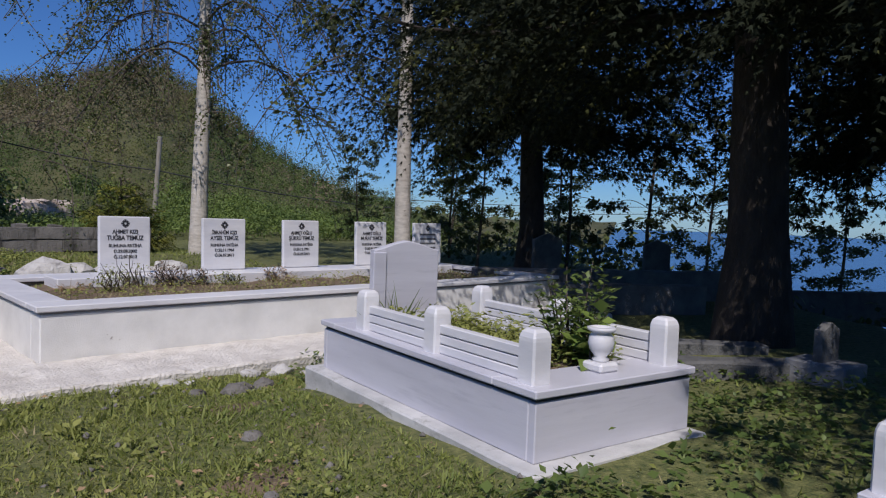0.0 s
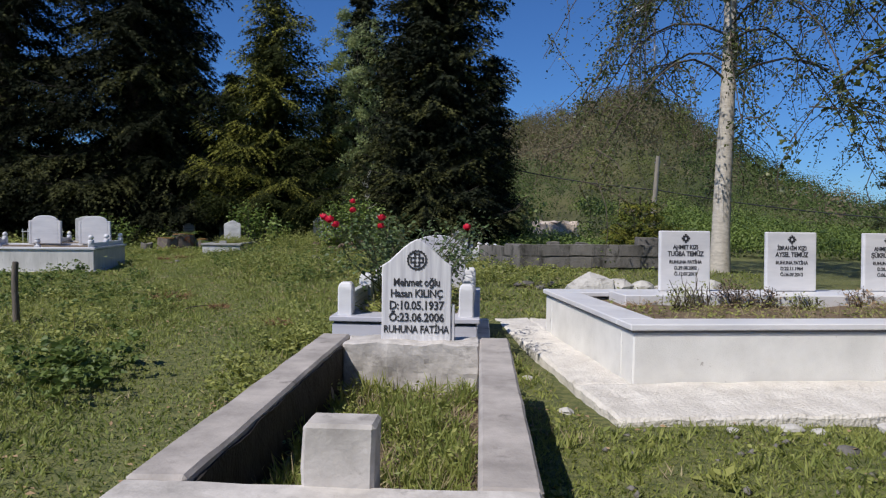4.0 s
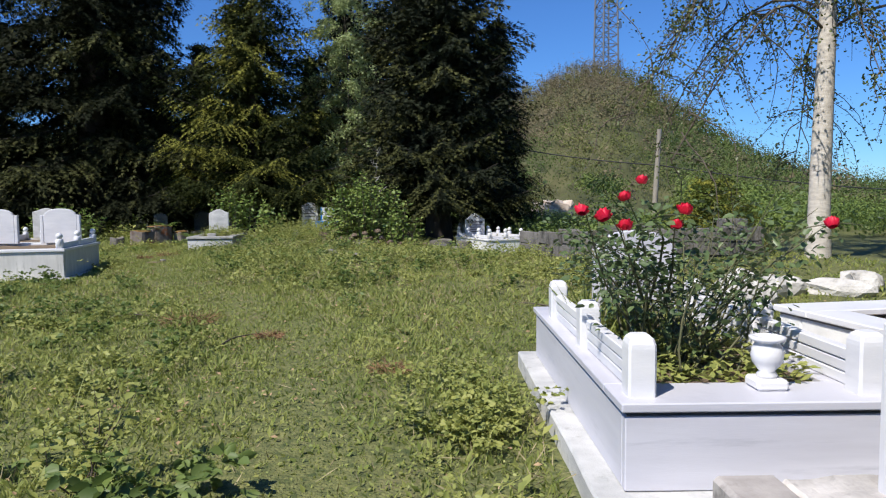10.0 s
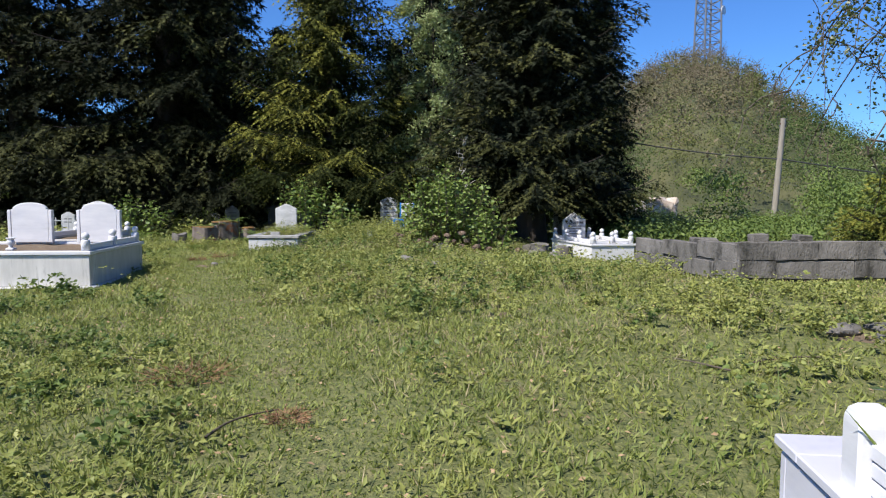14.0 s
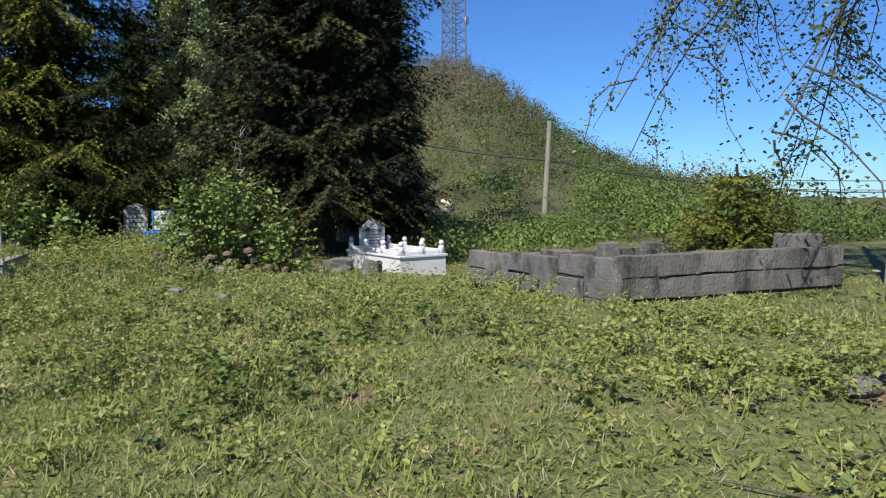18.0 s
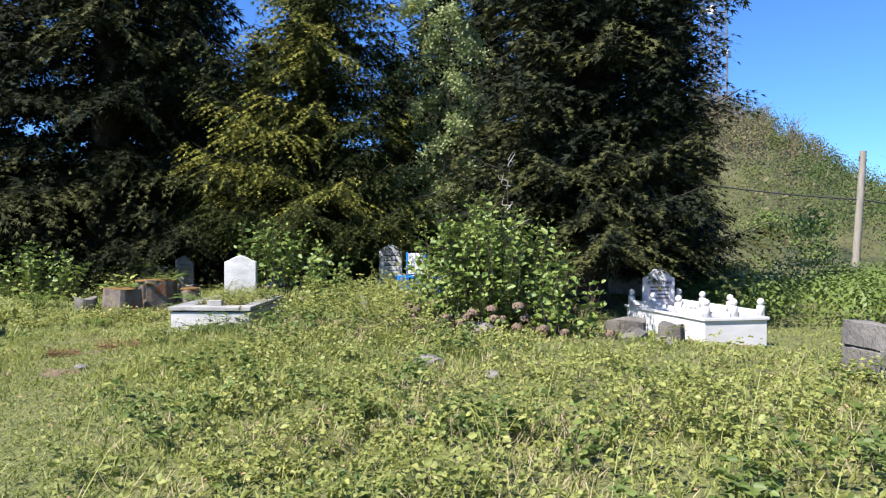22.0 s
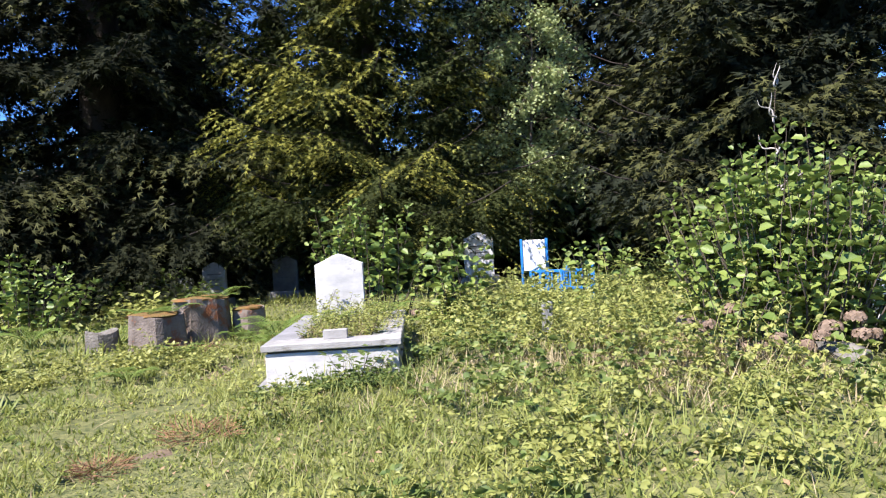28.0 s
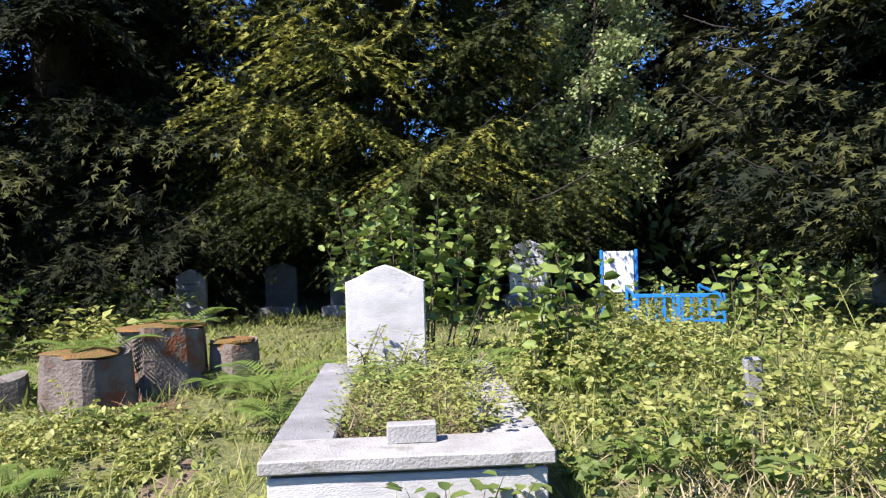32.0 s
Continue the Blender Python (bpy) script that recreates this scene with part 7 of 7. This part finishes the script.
# broken concrete along the apron edge
for k, (lx, ly, s) in enumerate(((0.6, -1.12, 0.07), (0.75, -1.18, 0.05), (1.3, -1.1, 0.09), (1.45, -1.2, 0.06), (1.6, -1.12, 0.11), (1.75, -1.25, 0.05), (2.2, -1.12, 0.07), (2.35, -1.3, 0.04), (2.7, -1.1, 0.08), (0.2, -1.15, 0.05), (-0.7, -0.6, 0.06), (-0.72, 0.5, 0.05))):
    q = _fp @ Vector((lx, ly, 0))
    tagged(part("concrete_rubble", rock_mesh(60 + k, s, s * 0.8, s * 0.5), None, at=pose(q.x, q.y, gz(q.x, q.y) + 0.2 * s, 0, 0, 67 * k)), "chalky lump of broken concrete beside the apron", "rubble", "apron rubble")

# ---- blue railed grave and stones under the trees ----
BF = tagged(empty("blue_railed_grave", -4.74, 26.9, 0.335, -8), "bright blue metal rail round a grave with a white panel", "grave fence")
for sx in (-0.45, 0.0, 0.45):
    for yy in (0.0, 1.6):
        part("rail_post", box(sx - 0.02, sx + 0.02, yy - 0.02, yy + 0.02, -0.1, 0.42, 0.003), M["blue"], BF)
for zz in (0.12, 0.38):
    part("rail", box(-0.45, 0.45, -0.016, 0.016, zz, zz + 0.04, 0.003), M["blue"], BF)
    for sx in (-0.45, 0.45):
        part("rail", box(sx - 0.012, sx + 0.012, 0.0, 1.6, zz, zz + 0.03, 0.003), M["blue"], BF)
for k in range(10):
    part("bar", box(-0.41 + 0.09 * k - 0.010, -0.41 + 0.09 * k + 0.010, -0.010, 0.010, 0.14, 0.38, 0), M["blue"], BF)
part("panel", box(-0.73, -0.35, 1.62, 1.66, 0.32, 0.86, 0.006), M["marble"], BF, "white marble panel")
for sx in (-0.76, -0.32):
    part("panel_frame", box(sx - 0.02, sx + 0.02, 1.61, 1.67, -0.1, 0.88, 0.003), M["blue"], BF)


WR = tagged(empty("grave_railing", -13.6, 23.6, gz(-13.6, 23.6), 12), "low pale metal railing round an old grave", "grave fence")
for k in range(9):
    part("bar", box(-0.6 + 0.15 * k - 0.009, -0.6 + 0.15 * k + 0.009, -0.009, 0.009, 0.0, 0.72, 0), M["marble_old"], WR)
for zz in (0.15, 0.62):
    part("rail", box(-0.65, 0.65, -0.015, 0.015, zz, zz + 0.03, 0.003), M["marble_old"], WR)


def plain_stone(x, y, w, h, rz, mat="marble_old", label="weathered headstone coloured dark for the shade of the spruces", lines=3, z=None):
    z = gz(x, y) if z is None else z
    s = tagged(empty("headstone", x, y, z, rz), label, "headstone", "stones under the trees")
    part("slab", profile_slab(arch_outline(w, -0.05, h * 0.88, h, 4), -0.04, 0.04, 0.01), M[mat], s)
    part("base", rough_box(-w * 0.65, w * 0.65, -0.25, 0.25, -0.1, 0.18, 0.3, 0.01, 0.015, x), M["slab_old"], s)
    for j in range(lines):
        part("inscription", box(-w * 0.3, w * 0.3, -0.0425, -0.0405, h * (0.72 - 0.12 * j), h * (0.72 - 0.12 * j) + 0.03, 0), M["letter_grey"], s)


plain_stone(-6.1, 31.0, 0.62, 1.1, 5, "marble", "white headstone with dark lettering beyond the blue rail", 4)
# darker stone colours stand in for the shade below the boughs
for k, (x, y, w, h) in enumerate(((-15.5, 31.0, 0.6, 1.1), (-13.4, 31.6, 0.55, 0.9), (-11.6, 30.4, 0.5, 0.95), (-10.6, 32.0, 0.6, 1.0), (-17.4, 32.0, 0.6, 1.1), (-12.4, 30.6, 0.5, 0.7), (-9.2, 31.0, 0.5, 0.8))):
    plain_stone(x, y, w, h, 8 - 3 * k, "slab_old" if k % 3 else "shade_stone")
for k, (x, y, w, h) in enumerate(((-19.9, 24.0, 0.4, 1.0), (-24.0, 22.0, 0.5, 0.95), (-16.6, 23.0, 0.26, 0.55), (-15.1, 26.5, 0.4, 0.8))):
    plain_stone(x, y, w, h, 10, "marble_old", "white headstone standing alone in rough grass", 2)
plain_stone(11.6, 11.2, 0.8, 1.0, 0, "shade_stone", "round-headed gravestone coloured dark for deep shade", 0)
plain_stone(13.4, 9.8, 0.7, 0.95, -10, "shade_stone", "round-headed gravestone coloured dark for deep shade", 0)
plain_stone(7.3, 3.35, 0.28, 0.5, 0, "shade_stone", "small gravestone coloured dark for deep shade", 0)
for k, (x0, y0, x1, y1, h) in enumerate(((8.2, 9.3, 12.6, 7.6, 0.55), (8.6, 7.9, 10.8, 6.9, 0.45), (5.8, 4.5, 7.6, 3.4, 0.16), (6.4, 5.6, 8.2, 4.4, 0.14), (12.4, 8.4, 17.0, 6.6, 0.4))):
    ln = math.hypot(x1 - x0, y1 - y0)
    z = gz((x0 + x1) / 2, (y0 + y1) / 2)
    tagged(part("grave_kerb", rough_box(0, ln, -0.12, 0.12, -0.3, h, 0.35, 0.02, 0.02, k), M["shade_stone"], at=pose(x0, y0, z, 0, 0, math.degrees(math.atan2(y1 - y0, x1 - x0)))), "stone kerb coloured dark for deep shade", "kerb", "shaded kerbs")
# the corner of one more marble grave beside the start
marble_grave("marble_grave", 4.06, 0.24, 1.1, 1.40, 0.16, 0.16, 0.46, "white marble grave corner with a round-headed post", zg=0.06, end=-0.12)

# ---- utility pole, cables and mast ----
UP = tagged(empty("utility_pole", 10.4, 41.4, 0.0), "pale wooden utility pole with one crossarm", "utility pole")
part("shaft", mesh_arrays("shaft", *tube_arrays([(np.array([[0, 0, -0.3], [0.10, 0, 1.7], [0.20, 0, 3.5], [0.28, 0, 5.1]]), np.array([0.15, 0.14, 0.13, 0.12]))], 10), M["pole_wood"], True), None, UP)
UB = part("bracket", box(0.10, 0.42, -0.03, 0.03, 4.7, 4.78, 0.005), M["steel"], UP)
part("insulator", mesh_of(lathe([(0.02, 0), (0.05, 0.02), (0.03, 0.05), (0.05, 0.08), (0.02, 0.12)], 10), "insulator", M["insulator"], True), None, UB, at=pose(0.16, 0, 4.78))


def cable(name, a, b, sag, r=0.012):
    u = np.linspace(0, 1, 20)[:, None]
    p = np.array(a) * (1 - u) + np.array(b) * u
    p[:, 2] -= sag * 4 * (u * (1 - u))[:, 0]
    return tagged(part(name, mesh_arrays(name, *tube_arrays([(p, np.full(20, r))], 5), M["cable"], True), None), "thin black overhead cable hung from the pole", "cable", "cables")


cable("cable", (10.6, 41.4, 3.2), (-2.0, 44.0, 5.6), 0.35, 0.035)
cable("cable", (10.6, 41.4, 3.2), (34.0, 44.0, 1.6), 0.5, 0.035)
cable("cable", (30.0, 60.0, 2.2), (70.0, 40.0, 3.0), 0.8, 0.03)
cable("cable", (30.0, 60.0, 2.9), (70.0, 40.0, 3.7), 0.8, 0.03)

MB = math.radians(13.4)
MX, MY = 150 * math.sin(MB) - 0.5, 5 + 150 * math.cos(MB)
MZ = 23.5
RM = tagged(empty("radio_mast", MX, MY, MZ, 20), "tall steel lattice radio mast on the wooded hilltop", "mast")
for leg, (sx, sy) in enumerate(((-1, -1), (1, -1), (1, 1), (-1, 1))):
    p = np.array([[1.9 * sx, 1.9 * sy, -4], [1.72 * sx, 1.72 * sy, 12], [1.42 * sx, 1.42 * sy, 30], [1.12 * sx, 1.12 * sy, 48]])
    part("leg", mesh_arrays("leg", *tube_arrays([(p, np.full(4, 0.2))], 6), M["steel"]), None, RM)
_br = []
for k in range(24):
    z0, z1 = 2 * k, 2 * k + 2
    w0, w1 = 1.87 - 0.0155 * z0, 1.87 - 0.0155 * z1
    cs = [(-1, -1), (1, -1), (1, 1), (-1, 1)]
    for i in range(4):
        (ax, ay), (bx, by) = cs[i], cs[(i + 1) % 4]
        _br.append((np.array([[ax * w0, ay * w0, z0], [bx * w1, by * w1, z1]]), np.full(2, 0.085)))
        _br.append((np.array([[ax * w1, ay * w1, z1], [bx * w1, by * w1, z1]]), np.full(2, 0.085)))
part("lattice_brace", mesh_arrays("lattice_brace", *tube_arrays(_br, 4), M["steel"]), None, RM)["kind"] = "stuff"
for k, (z, s) in enumerate(((14, 1), (22, -1), (27, 1))):
    part("dish_antenna", mesh_of(lathe([(0.1, 0), (0.7, 0.12), (0.9, 0.35), (0.85, 0.36), (0.1, 0.1)], 14), "dish_antenna", M["marble"], True), None, RM, "white dish antenna", at=pose(1.9 * s, -1.6, z, 90, 0, 30 * s))

# ---- wooded hill ----
PROF = np.array([(-70, 2.5), (-40, 3.5), (-15, 5.5), (0, 6.2), (2, 6.5), (5.5, 6.9), (9, 8.2), (12, 9.0), (14, 8.8), (17, 7.0), (20, 4.6), (24, 2.2), (28, 0.4), (31, -0.5), (35, -1.0), (40, -1.6), (50, -2.2)])


def hill_z(th, d):
    e = np.interp(np.degrees(th), PROF[:, 0], PROF[:, 1])
    top = 150 * np.tan(np.radians(e)) + 1.4
    u = np.clip((d - 40) / 110, 0, 1)
    s = u * u * (3 - 2 * u) * 0.6 + 0.4 * u
    back = np.clip((d - 150) / 120, 0, 1)
    return top * s * (1 - 0.8 * back) + 0.6 * np.sin(d * 0.11 + th * 17) * u


_th = np.radians(np.concatenate([np.linspace(-70, -7, 64), np.linspace(-6, 36, 150), np.linspace(37, 50, 14)]))
_dd = np.concatenate([np.linspace(36, 160, 100), np.linspace(166, 280, 12)])
TH, DD = np.meshgrid(_th, _dd, indexing="ij")
_hz = hill_z(TH, DD) - 0.4 * (DD < 38)
# rounded crowns of the woodland canopy
_lump = np.array([0.55 * abs(noise.noise(Vector((x * 0.22, y * 0.22, 0)))) + 0.35 * abs(noise.noise(Vector((x * 0.5, y * 0.5, 3)))) + 0.2 * noise.noise(Vector((x * 1.1, y * 1.1, 7))) for x, y in zip((DD * np.sin(TH)).ravel(), (DD * np.cos(TH)).ravel())]).reshape(DD.shape)
_hz = _hz + 3.8 * _lump * np.clip((DD - 38) / 20, 0, 1)
_hv = np.stack([DD * np.sin(TH), 5 + DD * np.cos(TH), _hz], -1).reshape(-1, 3)
i, k = np.meshgrid(np.arange(len(_th) - 1), np.arange(len(_dd) - 1), indexing="ij")
a = i * len(_dd) + k
_hf = np.stack([a, a + 1, a + len(_dd) + 1, a + len(_dd)], -1).reshape(-1, 4)
tagged(part("hill", mesh_arrays("hill", _hv, _hf, M["hill"], True), None), "steep hillside covered in green scrub and woodland", "hill", kind="structure")


def clumps(name, c, r, per, leaf, mat, label, seed, flat=0.8, category="woodland"):
    """Many leaf clumps; c: centres, r: radii, leaf: leaf sizes."""
    rng = np.random.default_rng(seed)
    o = rand_dirs(len(c) * per, rng, -0.5, 1.0)
    q = np.repeat(r, per)[:, None] * o * rng.uniform(0.45, 1.0, (len(o), 1)) * np.array([1, 1, flat])
    p = np.repeat(c, per, 0) + q
    ls = np.repeat(leaf, per) * rng.uniform(0.6, 1.3, len(p))
    v, f = leaf_arrays(p, np.cross(o, rand_dirs(len(p), rng)), 0.8 * o + np.array([0, 0, 0.9]) + 0.22 * rand_dirs(len(p), rng), ls, ls * 0.62, 0.12)
    return tagged(part(name, mesh_arrays(name, v, f, M[mat]), None), label, category, kind="stuff")


_hr = np.random.default_rng(800)
n = 2700
th, d = np.radians(_hr.uniform(-6, 34, n)), 40 + 118 * _hr.uniform(0, 1, n) ** 0.8
c = np.stack([d * np.sin(th), 5 + d * np.cos(th), hill_z(th, d) + _hr.uniform(0.5, 2.6, n)], 1)
deg, pick = np.degrees(th), _hr.uniform(0, 1, n)
crest = pick < np.where((d > 80) & (deg > 3.5) & (deg < 15.5), 0.8, np.where(d > 70, 0.2, 0.05))
right = ~crest & ((deg > 15 + 4 * pick) | ((d < 85) & (deg < 9)))
left = ~crest & ~right
c[:, 2] += np.where(d > 118, 2.2 * _hr.uniform(0, 1, n) ** 2, 0)
r = 0.9 + 2.4 * _hr.uniform(0, 1, n) ** 1.6 * np.clip(d / 90, 0.5, 1.4)
clumps("hill_woodland", c[left], r[left], 62, np.clip(d[left] / 130, 0.3, 1.0) * 0.36, "hill_leaf", "yellow-green broadleaf woodland on the hillside", 801)
clumps("hill_woodland", c[right], r[right], 62, np.clip(d[right] / 130, 0.3, 1.0) * 0.36, "hill_green", "fresh green broadleaf woodland on the hillside", 808)
clumps("hill_scrub", c[crest], r[crest] * 0.85, 54, np.full(crest.sum(), 0.30), "hill_bare", "brownish bare scrub on the hilltop", 802, 1.4)
# bare trees along the crest
_bt = []
for k in range(190):
    th, d = np.radians(_hr.uniform(1, 20)), _hr.uniform(100, 154)
    p0 = np.array([d * np.sin(th), 5 + d * np.cos(th), hill_z(th, d)])
    h = _hr.uniform(3.0, 6.0)
    u = np.linspace(0, 1, 4)[:, None]
    _bt.append((p0 + u * np.array([_hr.normal(0, 0.4), 0, h]), 0.09 * (1.15 - u[:, 0])))
    for j in range(11):
        q = p0 + np.array([0, 0, h * _hr.uniform(0.3, 0.95)])
        e = rand_dirs(1, _hr, 0.2, 0.9)[0] * _hr.uniform(0.8, 2.0)
        _bt.append((q + u * e, 0.05 * (1.2 - u[:, 0])))
tagged(part("bare_wood", mesh_arrays("bare_wood", *tube_arrays(_bt, 3), M["hill_bare"]), None), "leafless pale trees along the hilltop", "woodland", kind="stuff")
n = 900
th, d = np.radians(_hr.uniform(-60, -6, n)), 44 + 100 * _hr.uniform(0, 1, n)
c = np.stack([d * np.sin(th), 5 + d * np.cos(th), hill_z(th, d) + _hr.uniform(0.3, 2.0, n)], 1)
clumps("hill_woodland", c, 1.5 + 1.5 * _hr.uniform(0, 1, n), 22, np.full(n, 0.8), "hill_leaf", "green broadleaf woodland on the hillside", 803)
# thicket at the foot of the hill, beyond the block wall
n = 620
x, y = _hr.uniform(1.4, 20, n), _hr.uniform(27, 41, n)
h = 0.3 + 1.55 * _hr.uniform(0, 1, n) ** 0.7 * np.clip((y - 26) / 6, 0.35, 1.3) * np.clip((21 - x) / 12, 0.25, 1)
# the strip before the utility pole stays low
strip = np.full(n, 9.0)
for ex, ey, px, py, half in ((-2.4, 11.0, 10.5, 41.4, 1.1), (-2.2, 9.8, 10.5, 41.4, 1.1), (-1.15, 5.6, 10.5, 41.4, 1.1), (-0.9, 3.2, 10.5, 41.4, 1.1), (1.3, 0.7, 5.0, 47.0, 1.5), (-1.15, 5.6, 4.4, 47.0, 0.8)):
    strip = np.minimum(strip, np.abs(x - (ex + (px - ex) * (y - ey) / (py - ey))) / half)
h = np.where(strip < 1.0, np.minimum(h, 0.2), h)
c = np.stack([x, y, h], 1)
clumps("thicket", c, 0.55 + 0.55 * _hr.uniform(0, 1, n), 120, np.full(n, 0.115), "leaf_thicket", "dense green thicket beyond the block wall", 804, category="thicket")
# seaward scrub beyond the shaded graves
n = 330
x, y = _hr.uniform(13, 34, n), _hr.uniform(-8, 22, n)
c = np.stack([x, y, ground_z(x, y) + _hr.uniform(-0.4, 0.3, n)], 1)
clumps("scrub", c, 0.6 + 0.6 * _hr.uniform(0, 1, n), 60, np.full(n, 0.2), "leaf_sparse", "dark green scrub on the slope above the sea", 805, category="scrub")
n = 420
x, y = _hr.uniform(20, 75, n), _hr.uniform(14, 70, n)
c = np.stack([x, y, ground_z(x, y) + _hr.uniform(-0.3, 1.2, n)], 1)
clumps("scrub", c, 1.1 + 1.2 * _hr.uniform(0, 1, n), 50, np.full(n, 0.36), "leaf_sparse", "dark green scrub falling away to the sea", 807, category="scrub")
# undergrowth closing the view under the spruces
n = 520
x, y = _hr.uniform(-30, 3.5, n), _hr.uniform(34, 46, n)
c = np.stack([x, y, _hr.uniform(0.2, 2.6, n)], 1)
clumps("undergrowth", c, 0.8 + 0.7 * _hr.uniform(0, 1, n), 44, np.full(n, 0.3), "leaf_weed_dark", "dark undergrowth closing the wood behind the spruces", 806, category="undergrowth")
tagged(part("clay_bank", rough_box(-2.2, 1.9, -1.5, 1.5, -1, 1.3, 0.5, 0.25, 0.2, 2), M["clay"], at=pose(4.9, 47.0, 0.0, 0, 0, 10)), "pale bare clay bank at the foot of the hill", "bank")

# ---- sea and far ridges ----
bm = bmesh.new()
vs = [bm.verts.new(p) for p in ((100, -4900, -62), (4900, -4900, -62), (4900, 4900, -62), (100, 4900, -62))]
bm.faces.new(vs)
tagged(part("sea", bm, M["sea"]), "calm deep blue sea out to the horizon", "water", kind="structure")
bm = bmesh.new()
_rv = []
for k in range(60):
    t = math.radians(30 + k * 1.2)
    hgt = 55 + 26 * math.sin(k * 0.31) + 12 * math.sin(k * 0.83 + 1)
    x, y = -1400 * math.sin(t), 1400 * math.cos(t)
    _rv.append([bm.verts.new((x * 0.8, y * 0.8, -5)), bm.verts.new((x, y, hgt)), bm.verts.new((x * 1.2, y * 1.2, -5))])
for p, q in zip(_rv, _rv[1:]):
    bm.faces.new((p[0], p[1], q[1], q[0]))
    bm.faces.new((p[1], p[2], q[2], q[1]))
tagged(part("far_ridge", bm, M["far_ridge"], smooth=True), "far mountain ridge with haze painted as blue colour", "mountain", kind="structure")
